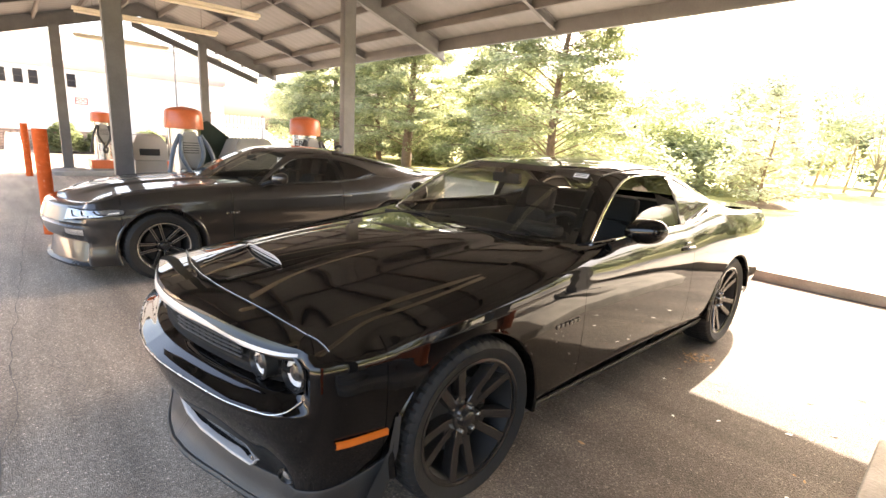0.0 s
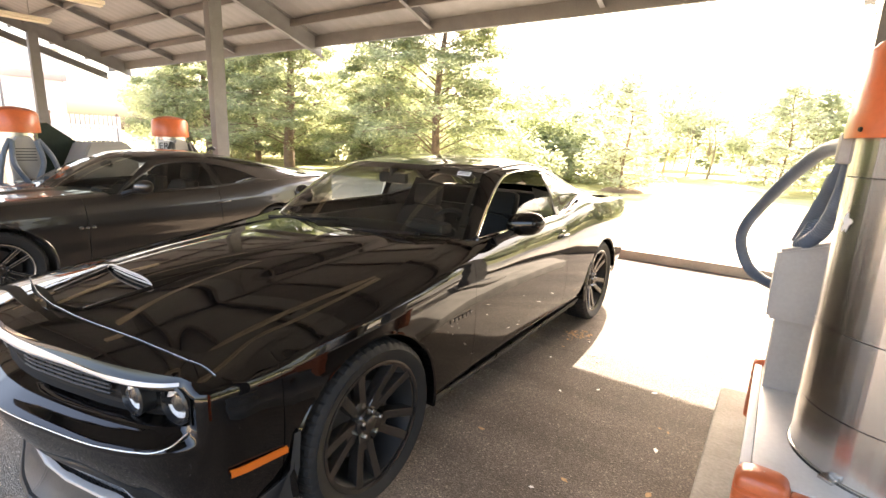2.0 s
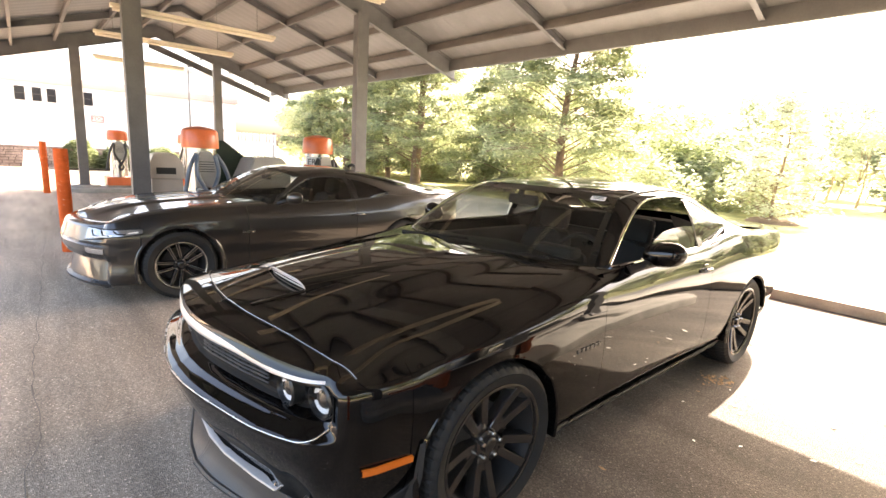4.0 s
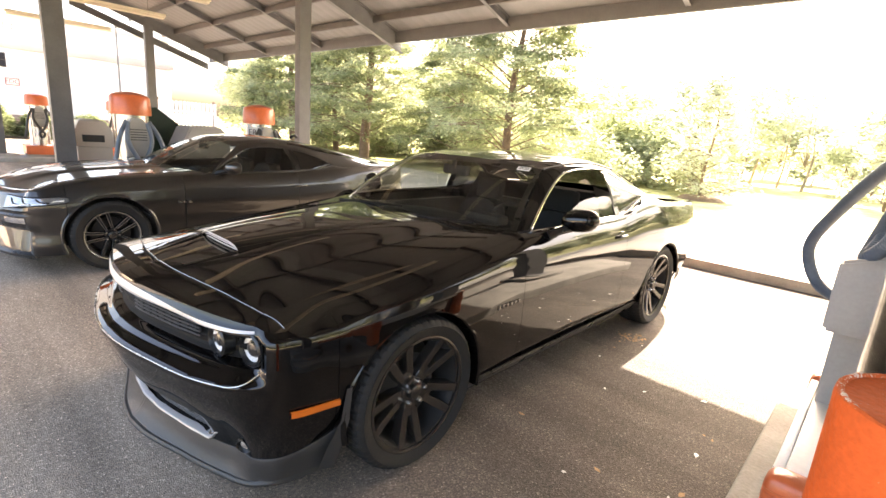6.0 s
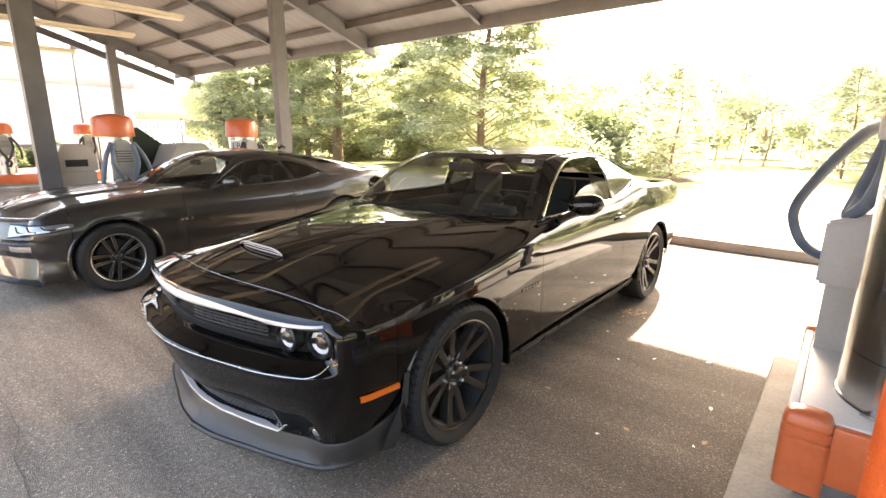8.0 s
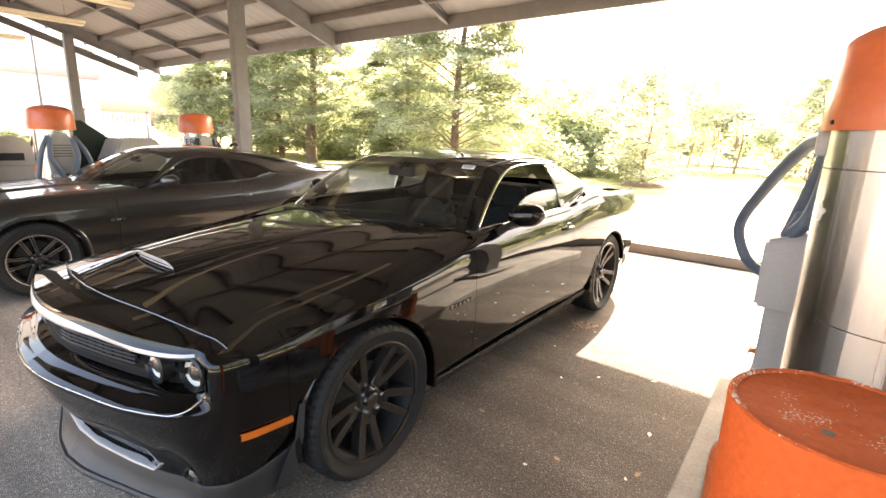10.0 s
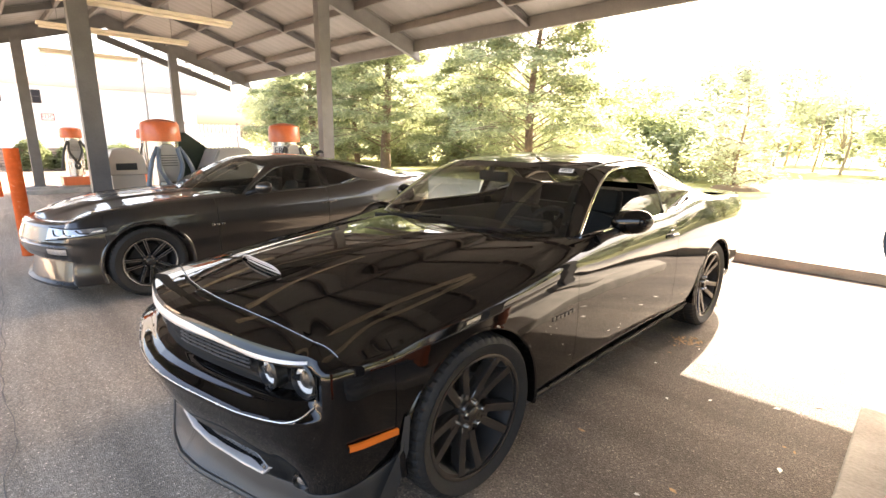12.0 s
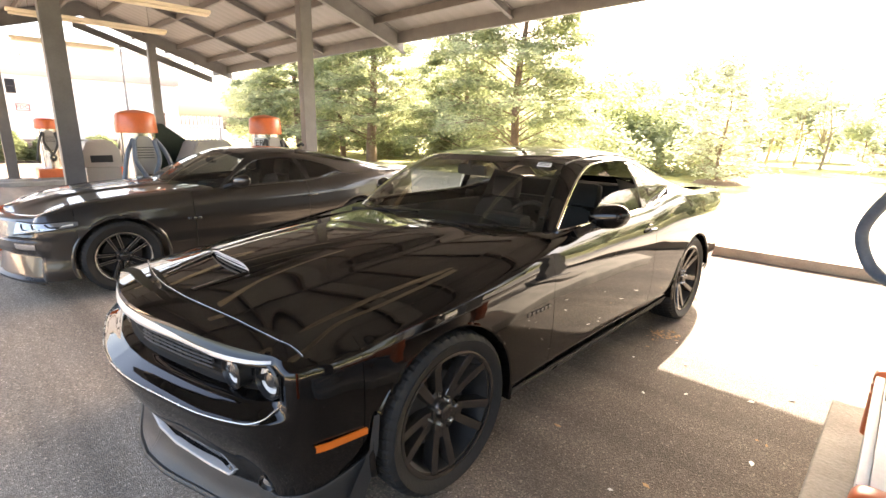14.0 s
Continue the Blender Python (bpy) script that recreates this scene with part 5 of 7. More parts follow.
def wheel(parent, m, R, rim, w, style):
    bm = tyre_mesh(R, rim, w)
    me_t = part("wheel", bm, RUBBER, parent, angle=22)
    me_t.matrix_basis = m
    h = w / 2
    face = h * 0.80
    body = DARK_GRAPHITE if style == "twin" else BLACK_WHEEL
    bm = bm_new()
    lathe(bm, [(rim - 0.012, h * 0.90), (rim - 0.004, h * 0.93), (rim + 0.004, h * 0.92), (rim + 0.004, h * 0.86), (rim - 0.02, h * 0.80)], 96, axis="x")
    bmesh.ops.recalc_face_normals(bm, faces=bm.faces)
    part("rim", bm, body, me_t)
    bm = bm_new()
    lathe(bm, [(rim - 0.02, h * 0.80), (rim - 0.035, h * 0.55), (rim - 0.045, -h * 0.8)], 96, axis="x")
    part("barrel", bm, GAPLINE, me_t, "dark wheel barrel")
    bm = bm_new()
    lathe(bm, [(rim - 0.05, -h * 0.5), (0.02, -h * 0.5)], 40, axis="x")
    part("wheel_back", bm, GAPLINE, me_t)
    bm = bm_new()
    lathe(bm, [(0.165, h * 0.1), (0.165, h * 0.18), (0.06, h * 0.18)], 64, axis="x")
    part("brake_disc", bm, BRAKE_STEEL, me_t, "dull dark steel brake disc")
    for k in range(5):
        a = k * 72 + S_PHASE[style]
        for sg in (-1, 1):
            bm = bm_new()
            if style == "twin":
                spoke(bm, a + sg * 15, a + sg * 12.5, 0.094, rim - 0.006, 0.038, 0.043, face - 0.032, face + 0.010, 0.050, 0.003)
            else:
                spoke(bm, a + sg * 26, a + sg * 11, 0.055, rim - 0.008, 0.024, 0.032, face - 0.022, face + 0.004, 0.045)
            part("spoke", bm, body, me_t)
        if style == "twin":
            bm = bm_new()
            spoke(bm, a, a, 0.045, 0.125, 0.060, 0.084, face - 0.040, face - 0.029, 0.045, 0.004)
            part("spoke_web", bm, body, me_t)
    if style != "twin":
        bm = bm_new()
        lathe(bm, [(rim - 0.014, h * 0.905), (rim - 0.010, h * 0.915), (rim - 0.005, h * 0.935)], 96, axis="x")
        bmesh.ops.recalc_face_normals(bm, faces=bm.faces)
        part("rim_edge", bm, MACHINED, me_t, "thin machined rim edge")
        for k in range(5):
            a = k * 72 + S_PHASE[style]
            for sg in (-1, 1):
                p0 = 0.055 * np.array([math.cos(radians(a + sg * 26)), math.sin(radians(a + sg * 26))])
                p1 = (rim - 0.008) * np.array([math.cos(radians(a + sg * 11)), math.sin(radians(a + sg * 11))])
                nn = np.array([-(p1 - p0)[1], (p1 - p0)[0]]) / np.linalg.norm(p1 - p0)
                for edge in (-1, 1):
                    bm = bm_new()
                    rows = []
                    for t in np.linspace(0.12, 1, 7):
                        q = (0.024 + 0.008 * t) * 0.40 * edge
                        x = face - 0.022 + 0.026 * t ** 1.3 + 0.0012
                        p = p0 + (p1 - p0) * t + nn * q
                        rows.append([(x, *(p - nn * 0.0022)), (x, *(p + nn * 0.0022))])
                    quads(bm, rows)
                    part("machined_edge", bm, MACHINED, me_t, "thin bright machined spoke edge")
    bm = bm_new()
    lathe(bm, [(0.070, face - 0.075), (0.064, face - 0.034), (0.056, face - 0.026), (0.036, face - 0.03), (0.034, face - 0.012), (0.028, face - 0.008), (0.0005, face - 0.007)], 40, axis="x")
    bmesh.ops.recalc_face_normals(bm, faces=bm.faces)
    part("hub", bm, body, me_t)
    for k in range(5):
        bm = bm_new()
        a = radians(k * 72 + S_PHASE[style] + 36)
        lathe(bm, [(0.0115, face - 0.05), (0.0115, face - 0.012), (0.008, face - 0.005), (0.0005, face - 0.004)], 8, axis="x", m=Matrix.Translation((0, 0.056 * math.cos(a), 0.056 * math.sin(a))))
        part("lug_nut", bm, MACHINED, me_t, "bright lug nut")
    return me_t


S_PHASE = {"twin": 47, "split": 38}


def arch_parts(car, S, paint):
    for hy in S["hubs"]:
        for sd in (1, -1):
            bm = bm_new()
            xo = S["half"](hy)
            R = S["arch"]
            rows = []
            for a in np.linspace(-38, 218, 60):
                c, s = math.cos(radians(a)), math.sin(radians(a))
                if S["hub_z"] + R * s < (S["rear_low"] if c > 0 and hy > 0 else S["sill"]):
                    continue
                xx = float(S["side_x"](hy + R * c, S["hub_z"] + R * s))
                rows.append([((xx + e) * sd, hy + (R + q) * c, S["hub_z"] + (R + q) * s) for e, q in ((-0.002, 0.022), (0.008, 0.012), (0.009, 0.002), (0.004, -0.006), (-0.02, -0.006), (-0.10, -0.002), (-0.30, 0.0))])
            quads(bm, rows, flip=sd > 0)
            part("wheel_arch", bm, paint, car)


def make_glasshouse(car, K, paint, glass, side_glass, S, lower=0.0, split=0.56):
    """Windscreen, roof, back window, side windows and pillars between their edge curves."""
    for nm, c0, c1, mt, bul, out in (("windscreen", K["cowl"], K["header"], glass, 0.035, (0, -0.6, 0.8)), ("roof", K["header"], K["rear_header"], paint, K.get("roof_bulge", 0.028), (0, 0, 1)), ("rear_window", K["rear_header"], K["rear_base"], GLASS_REAR, 0.02, (0, 0.5, 0.8))):
        bm = bm_new()
        patch(bm, c0, c1, 44, 26, bul, out)
        bmesh.ops.remove_doubles(bm, verts=[v for v in bm.verts if abs(v.co.x) < 1e-4], dist=2e-4)
        bmesh.ops.recalc_face_normals(bm, faces=bm.faces)
        ob = part(nm, bm, mt, car, angle=60)
        if mt is not paint:
            ob.visible_shadow = False
    B, D = crom(K["belt"], 200), crom(K["dlo_top"], 200)
    for sd in (1, -1):
        fl = np.array([sd, 1, 1])
        bm = bm_new()
        patch(bm, np.array(K["low"]) * fl, np.array(K["up"]) * fl, 90, 14, 0.008, (sd, 0, 0.3), mirror=False)
        bmesh.ops.recalc_face_normals(bm, faces=bm.faces)
        part("roof_side", bm, paint, car, angle=60)
        for nm, u0, u1, low in (("door_window", 0.0, split, lower if sd > 0 else 0.0), ("quarter_window", split + 0.02, 1.0, 0.0)):
            rows = []
            for u in np.linspace(u0, u1, 40):
                b = np.array([np.interp(u * 199, range(200), B[:, q]) for q in range(3)])
                t = np.array([np.interp(u * 199, range(200), D[:, q]) for q in range(3)])
                row = []
                top = max(0.0, 1 - low / max(0.02, t[2] - b[2]))
                if low and u > u1 - 0.05:
                    top *= 0.97
                for w in np.linspace(0, top, 12):
                    row.append((b * (1 - w) + t * w + np.array([1, 0, 0.4]) * K.get("glass_bow", 0.03) * 4 * w * (1 - w)) * fl)
                rows.append(row)
            bm = bm_new()
            quads(bm, rows)
            bmesh.ops.recalc_face_normals(bm, faces=bm.faces)
            part(nm, bm, side_glass if nm == "door_window" else GLASS_REAR, car, "half-lowered door glass" if low else "", angle=60).visible_shadow = False
        ys = np.linspace(K["belt"][0][1] - 0.1, K["low"][-1][1], 40)
        edge = [p for p in K["belt"][:-1]] + [p for p in K["low"][len(K["dlo_top"]) - 1:]]
        edge = crom(edge, 300)
        bm = bm_new()
        rows = []
        for y in ys:
            a = S["column"](float(S["s_of_y"](y)))[-1]
            e = np.array([np.interp(y, edge[:, 1], edge[:, q]) for q in range(3)])
            e[1] = y
            rows.append([(a * (1 - t) + (e - np.array([0, 0, 0.004])) * t + np.array([0, 0, 1]) * 0.02 * t * (1 - t)) * fl for t in np.linspace(0, 1, 6)])
        quads(bm, rows, flip=sd > 0)
        bmesh.ops.recalc_face_normals(bm, faces=bm.faces)
        part("shoulder", bm, paint, car, angle=60)
    bm = bm_new()
    patch(bm, K["rear_base"], K["tail"], 44, 30, K.get("deck_bulge", 0.012), (0, 0, 1))
    bmesh.ops.remove_doubles(bm, verts=[v for v in bm.verts if abs(v.co.x) < 1e-4], dist=2e-4)
    bmesh.ops.recalc_face_normals(bm, faces=bm.faces)
    part("boot_lid", bm, paint, car, angle=60)


def trim_line(car, name, pts, r, material, label="", both_sides=True, flat=1.0):
    for sd in ((1, -1) if both_sides else (1,)):
        bm = bm_new()
        tube(bm, [(x * sd, y, z) for x, y, z in pts], r, 8, steps=max(30, len(pts) * 12))
        part(name, bm, material, car, label)


def seat(car, x, y, z, s=1.0, head=True):
    bm = bm_new()
    box(bm, -0.25, 0.25, -0.28, 0.25, 0.0, 0.17, 0.05, pose(x, y, z, 8, 0, 0))
    st = part("seat", bm, CABIN, car, "dark fabric seat")
    bm = bm_new()
    rows = []
    for q, w in ((0.0, 0.24), (0.15, 0.25), (0.35, 0.255), (0.50, 0.23), (0.58, 0.17), (0.60, 0.1)):
        rows.append([(x + w * c, y + 0.22 + 0.28 * q + dy * 0.09, z + 0.12 + q) for c, dy in ((-1, 0.1), (-0.9, -0.9), (-0.5, -0.6), (0.5, -0.6), (0.9, -0.9), (1, 0.1), (0.8, 0.9), (-0.8, 0.9))])
    vs = quads(bm, rows, closed=True)
    bm.faces.new(vs[-1])
    part("seat_back", bm, CABIN, st)
    if head:
        bm = bm_new()
        box(bm, -0.13, 0.13, -0.05, 0.06, 0.0, 0.19, 0.045, pose(x, y + 0.42, z + 0.71, -12, 0, 0))
        part("headrest", bm, CABIN, st)


def steering_wheel(car, x, y, z):
    bm = bm_new()
    m = pose(x, y, z, 68, 0, 0)
    for k in range(36):
        pass
    R = 0.185
    tube(bm, [m @ Vector((R * math.cos(a), R * math.sin(a), 0)) for a in np.linspace(0, 2 * math.pi, 25)], 0.016, 8, steps=60)
    for a in (0, 180, 270):
        c, s = math.cos(radians(a)), math.sin(radians(a))
        tube(bm, [m @ Vector((0.03 * c, 0.03 * s, -0.02)), m @ Vector((0.1 * c, 0.1 * s, -0.015)), m @ Vector((R * c, R * s, 0))], 0.014, 6)
    lathe(bm, [(0.07, -0.03), (0.065, 0.01), (0.0005, 0.018)], 20, m=m)
    part("steering_wheel", bm, CABIN, car, "dark steering wheel")


def cabin(car, K):
    bm = bm_new()
    z = K["dash_z"]
    y = K["dash_y"]
    prof = [(y - 0.42, z + 0.02), (y - 0.25, z + 0.03), (y - 0.06, z + 0.01), (y, z - 0.05), (y + 0.03, z - 0.16), (y, z - 0.4)]
    rows = [[(xx, yy, zz + 0.02 * math.cos(xx * 5)) for yy, zz in prof] for xx in np.linspace(-0.72, 0.72, 24)]
    quads(bm, rows)
    bmesh.ops.recalc_face_normals(bm, faces=bm.faces)
    part("dashboard", bm, CABIN, car, "dark padded dashboard")
    bm = bm_new()
    box(bm, 0.22, 0.52, y - 0.12, y + 0.0, z + 0.0, z + 0.07, 0.03)
    part("instrument_hood", bm, CABIN, car)
    bm = bm_new()
    box(bm, -0.76, 0.76, K["floor_y"][0], K["floor_y"][1], 0.20, 0.24)
    part("cabin_floor", bm, CABIN, car)
    for sd in (1, -1):
        bm = bm_new()
        box(bm, 0.74, 0.80, K["floor_y"][0] + 0.05, K["floor_y"][1] - 0.3, 0.3, K["dash_z"] - 0.02, 0.02, Matrix.Diagonal((sd, 1, 1, 1)))
        bmesh.ops.recalc_face_normals(bm, faces=bm.faces)
        part("door_lining", bm, CABIN, car)
    for x in (-0.37, 0.37):
        seat(car, x, K["seat_y"], 0.29)
        seat(car, x, K["seat_y"] + 0.80, 0.25, head=False)
    bm = bm_new()
    box(bm, -0.7, 0.7, K["shelf"][0], K["shelf"][1], K["shelf"][2] - 0.03, K["shelf"][2])
    part("parcel_shelf", bm, CABIN, car)
    # side panels and high seat back added to block bright rear windows
    for sd in (1, -1):
        bm = bm_new()
        y0, y1 = K["seat_y"] + 0.52, K["shelf"][1] - 0.1
        quads(bm, [[(0.735 * sd, yy, 0.5), (0.725 * sd, yy, 0.95), (0.66 * sd, yy, 1.06), (0.575 * sd, yy, 1.06 + 0.17 * max(0.0, 1 - (yy - y0) / (y1 - y0) * 1.1))] for yy in np.linspace(y0, y1, 10)], flip=sd > 0)
        part("rear_side_block", bm, CABIN, car, "dark panel added to block the rear side glass")
    bm = bm_new()
    box(bm, -0.62, 0.62, K["seat_y"] + 0.98, K["seat_y"] + 1.12, 0.55, K["shelf"][2] + 0.10, 0.05)
    part("rear_seat_back", bm, CABIN, car, "dark rear seat back")
    steering_wheel(car, 0.37, y + 0.16, z - 0.06)
    bm = bm_new()
    mx, my, mz = K["mirror"]
    box(bm, -0.12, 0.12, -0.02, 0.02, -0.035, 0.035, 0.018, pose(mx, my, mz, 0, 0, 0))
    tube(bm, [(mx, my - 0.015, mz + 0.01), (mx, my - 0.02, mz + 0.035), (mx, my - 0.02, mz + 0.065)], 0.015, 6)
    part("rear_view_mirror", bm, CABIN, car, "interior rear-view mirror")
    bm = bm_new()
    h = K["lining"]
    rows = [[(xx, yy, zz - 0.02 - 0.05 * (xx / 0.6) ** 2) for xx in np.linspace(-0.56, 0.56, 12)] for yy, zz in h]
    quads(bm, rows, flip=True)
    part("head_lining", bm, CABIN_LIGHT, car)


def door_mirror(car, base, c, paint, low_paint, k=1.0):
    for sd in (1, -1):
        bm = bm_new()
        rows = []
        for t in np.linspace(-1, 1, 13):
            w = max(0.05, (1 - abs(t) ** 2.6)) ** 0.5
            row = []
            for q in range(18):
                a = 2 * math.pi * q / 18
                yy = 0.085 * k * w * math.cos(a)
                zz = 0.070 * k * w * math.sin(a)
                if yy > 0:
                    yy *= 0.5
                row.append(((c[0] + 0.108 * k * t) * sd, c[1] + yy - 0.02 * t * -1, c[2] + zz + 0.012 * t))
            rows.append(row)
        vs = quads(bm, rows, closed=True)
        bm.faces.new(vs[0])
        bm.faces.new(vs[-1])
        bmesh.ops.recalc_face_normals(bm, faces=bm.faces)
        mo = part("door_mirror", bm, paint, car, "rounded door mirror housing")
        bm = bm_new()
        tube(bm, [(base[0] * sd, base[1], base[2]), ((base[0] * 0.6 + c[0] * 0.4) * sd, (base[1] + c[1]) / 2, base[2] + 0.03), ((c[0] - 0.04) * sd, c[1], c[2] - 0.05)], 0.026, 8)
        part("mirror_arm", bm, low_paint, mo)


def sm(a, b, x):
    t = np.clip((np.asarray(x, float) - a) / (b - a), 0, 1)
    return t * t * (3 - 2 * t)


# bright metal standing in for reflections along black panel edges
EDGE_GLINT = mat("edge_glint", (0.55, 0.545, 0.535), 0.27, metal=1.0, var=0.05, scale=8, fine=90, bump=0.0)
SATIN_SILVER = mat("satin_silver", (0.60, 0.565, 0.53), 0.42, metal=0.35, var=0.05, scale=8, fine=90, bump=0.0, coat=0.3)
SPLITTER = mat("grey_black_plastic", (0.030, 0.029, 0.028), 0.38, var=0.14, scale=7, fine=160, bump=0.1)
GAPLINE = mat("shut_line", (0.004, 0.004, 0.004), 0.7, var=0.1, scale=8, fine=60, bump=0.0)
GRAPHITE_LIP = mat("satin_grey_lip", (0.50, 0.49, 0.48), 0.35, metal=0.5, var=0.1, scale=8, fine=90, bump=0.03)
GRILLE_BLACK = mat("dull_black_grille", (0.010, 0.0095, 0.009), 0.75, var=0.2, scale=9, fine=260, bump=0.2, dist=0.002, spec=0.2)
LAMP_WHITE = mat("white_lamp_ring", (0.80, 0.80, 0.79), 0.22, var=0.04, scale=20, fine=90, bump=0.02, coat=0.4)
HEADLAMP = mat("pale_headlamp_glass", (0.34, 0.35, 0.37), 0.10, metal=0.6, var=0.25, scale=18, fine=60, bump=0.0, coat=1.0)


# ---- black muscle coupe ----
def black_coupe():
    car = thing("muscle_car", "glossy black retro muscle coupe parked under the canopy", "car", pose(0, 0, 0), group="parked cars")
    S = dict(hubs=(-1.464, 1.475), hub_z=0.366, arch=0.400, sill=0.255, rear_low=0.42)
    S["outline"] = [(0, -2.475), (0.17, -2.462), (0.40, -2.415), (0.63, -2.352), (0.790, -2.268), (0.872, -2.16), (0.902, -2.05), (0.914, -1.9), (0.93, -1.7), (0.945, -1.4), (0.947, -1.0), (0.938, -0.6), (0.935, -0.1), (0.94, 0.5), (0.955, 1.0), (0.968, 1.4), (0.965, 1.8), (0.945, 2.1), (0.90, 2.36), (0.80, 2.50), (0.5, 2.57), (0, 2.59)]
    zt = func([(-2.5, 0.862), (-2.4, 0.855), (-2.25, 0.827), (-2.15, 0.811), (-2.05, 0.814), (-1.9, 0.831), (-1.6, 0.868), (-1.4, 0.894), (-1.2, 0.921), (-0.9, 0.962), (-0.64, 0.993), (-0.2, 1.026), (0.3, 1.040), (0.6, 1.050), (0.85, 1.088), (1.1, 1.115), (1.5, 1.110), (2.0, 1.09), (2.4, 1.07), (2.7, 1.05)])
    S["zs"] = lambda y, s: zt(y)
    zlow = func([(-2.5, 0.26), (-1.9, 0.26), (-1.2, 0.275), (0.0, 0.285), (1.1, 0.285), (1.6, 0.29), (1.85, 0.34), (1.95, 0.40), (2.3, 0.40), (2.7, 0.40)])
    zfront = func([(0, 0.262), (0.2, 0.262), (0.35, 0.262), (0.54, 0.262), (0.75, 0.263), (0.95, 0.268), (1.1, 0.28), (1.2, 0.31), (1.4, 0.42)])
    S["zb"] = lambda y, s: min(float(zfront(s)), 0.40) if y < -1.86 else float(zlow(y)) + (0.40 - float(zlow(y))) * (1 - float(sm(-1.86, -1.1, y)))
    front = func([(0.18, 0.168), (0.25, 0.155), (0.31, 0.138), (0.36, 0.115), (0.42, 0.082), (0.48, 0.052), (0.54, 0.026), (0.59, 0.007), (0.615, 0.0), (0.627, 0.002), (0.635, 0.016), (0.647, 0.040), (0.658, 0.060), (0.666, 0.070), (0.676, 0.100), (0.684, 0.118), (0.74, 0.116), (0.797, 0.113), (0.804, 0.090), (0.810, 0.075), (0.818, 0.072), (0.85, 0.085), (0.90, 0.10)])
    # lips and shelves fade out towards the corners
    plain = func([(0.2, 0.10), (0.27, 0.078), (0.36, 0.047), (0.45, 0.024), (0.60, 0.005), (0.73, 0.006), (0.77, 0.010), (0.79, 0.018), (0.803, 0.032), (0.815, 0.052), (0.83, 0.074), (0.88, 0.11)])
    side = func([(0, 0.055), (0.08, 0.022), (0.16, 0.010), (0.35, 0.0), (0.62, 0.0), (0.72, 0.003), (0.82, 0.007), (0.89, 0.012), (0.94, 0.021), (0.975, 0.040), (1.0, 0.066)])
    haunch = func([(0, 0.050), (0.08, 0.022), (0.16, 0.010), (0.35, 0.0), (0.62, 0.0), (0.72, 0.003), (0.80, 0.009), (0.87, 0.019), (0.94, 0.036), (0.98, 0.052), (1.0, 0.066)])

    def inset(x, y, z, v, s, total):
        wf = 0.0
        if y < -1.9:
            hi, lo = float(1 - sm(0.838, 0.868, x)), float(1 - sm(0.68, 0.93, x))
            wf = lo + (hi - lo) * sm(0.50, 0.62, z)
        wm = float(1 - sm(-2.02, -1.75, y))
        wr = float(sm(-1.0, -0.3, y))
        base = (side(v) * (1 - wr) + haunch(v) * wr) * (1 - wm) + plain(z) * wm
        if y > 2.2:
            k = float(sm(2.2, 2.5, y))
            base = base * (1 - k) + k * (0.04 + 0.05 * np.abs(v - 0.6))
        # lower mouth: shallow recess
        drop = 0.035 * float(sm(0.45, 0.87, x))
        f = front(z + drop * np.clip((z - 0.685) / 0.11, 0, 1))
        if y < -1.9:
            zl = float(zfront(s)) + 0.014
            f = f + 0.035 * float(1 - sm(0.47, 0.58, x)) * (sm(zl, zl + 0.01, z) * (1 - sm(zl + 0.112, zl + 0.124, z)))
        return f * wf + base * (1 - wf)

    S["inset"] = inset
    S["splits"] = [-1.90, -0.70, 0.63, 2.12]
    S["panels"] = ["front_bumper", "front_fender", "door", "rear_quarter", "rear_bumper"]
    S["strip_rise"] = lambda y: 0.028 + 0.014 * sm(-2.25, -1.9, y)
    S["strip_bow"] = 0.25
    S["gap"] = 0.0014
    S["rows"] = 96
    S["half"] = lambda y: 0.95
    S["side_x"] = lambda y, z: np.interp(y, [q[1] for q in S["outline"][7:18]], [q[0] for q in S["outline"][7:18]]) - (0.012 if z > 0.62 else 0.004)
    car_panels(car, S, BLACK_PAINT)
    arch_parts(car, S, BLACK_PAINT)
    zc = lambda y: np.polyval(np.polyfit([-2.4, -2.25, -2.1, -1.9, -1.6, -1.3, -1.0, -0.6], [0.870, 0.898, 0.926, 0.957, 0.991, 1.012, 1.026, 1.032], 3), y)

    def bulge(x, y):
        edge = 0.40 + 0.05 * (y + 2.2)
        return 0.014 * (1 - sm(edge - 0.14, edge + 0.08, np.abs(x))) * sm(-2.35, -1.5, y)

    strip, hood = hood_cap(S, S["s_of_y"](-0.62), 0.12, -0.96, zc, n=170, m=70)
    bm = bm_new()
    both(bm, strip)
    part("fender_top", bm, BLACK_PAINT, car)
    bm = bm_new()
    # one even surface through the middle line and the edges
    H = np.array(hood)
    rim, mid = H[0], np.array([(0.0, y, float(zc(y))) for y in np.linspace(-2.3, -0.9, 60)])
    basis = lambda p: np.stack([p[..., 0] ** (2 * i) * (p[..., 1] + 1.6) ** j for i, nj in ((0, 4), (1, 3), (2, 2)) for j in range(nj)], -1)
    back = np.array([rim[-1] * (1 - t) + np.array([0, -0.96, float(zc(-0.96))]) * t + np.array([0, 0, 0.03 * t * (1 - t)]) for t in np.linspace(0, 1, 60)])
    given = np.concatenate([rim, mid, back])
    coef = np.linalg.lstsq(basis(given), given[:, 2], rcond=None)[0]
    fair = basis(H) @ coef
    fade = (1 - np.linspace(0, 1, len(H))) ** 4
    H[:, :, 2] = fair + (rim[:, 2] - fair[0])[None] * fade[:, None] + bulge(H[:, :, 0], H[:, :, 1]) * (1 - fade)[:, None]
    both(bm, list(H))
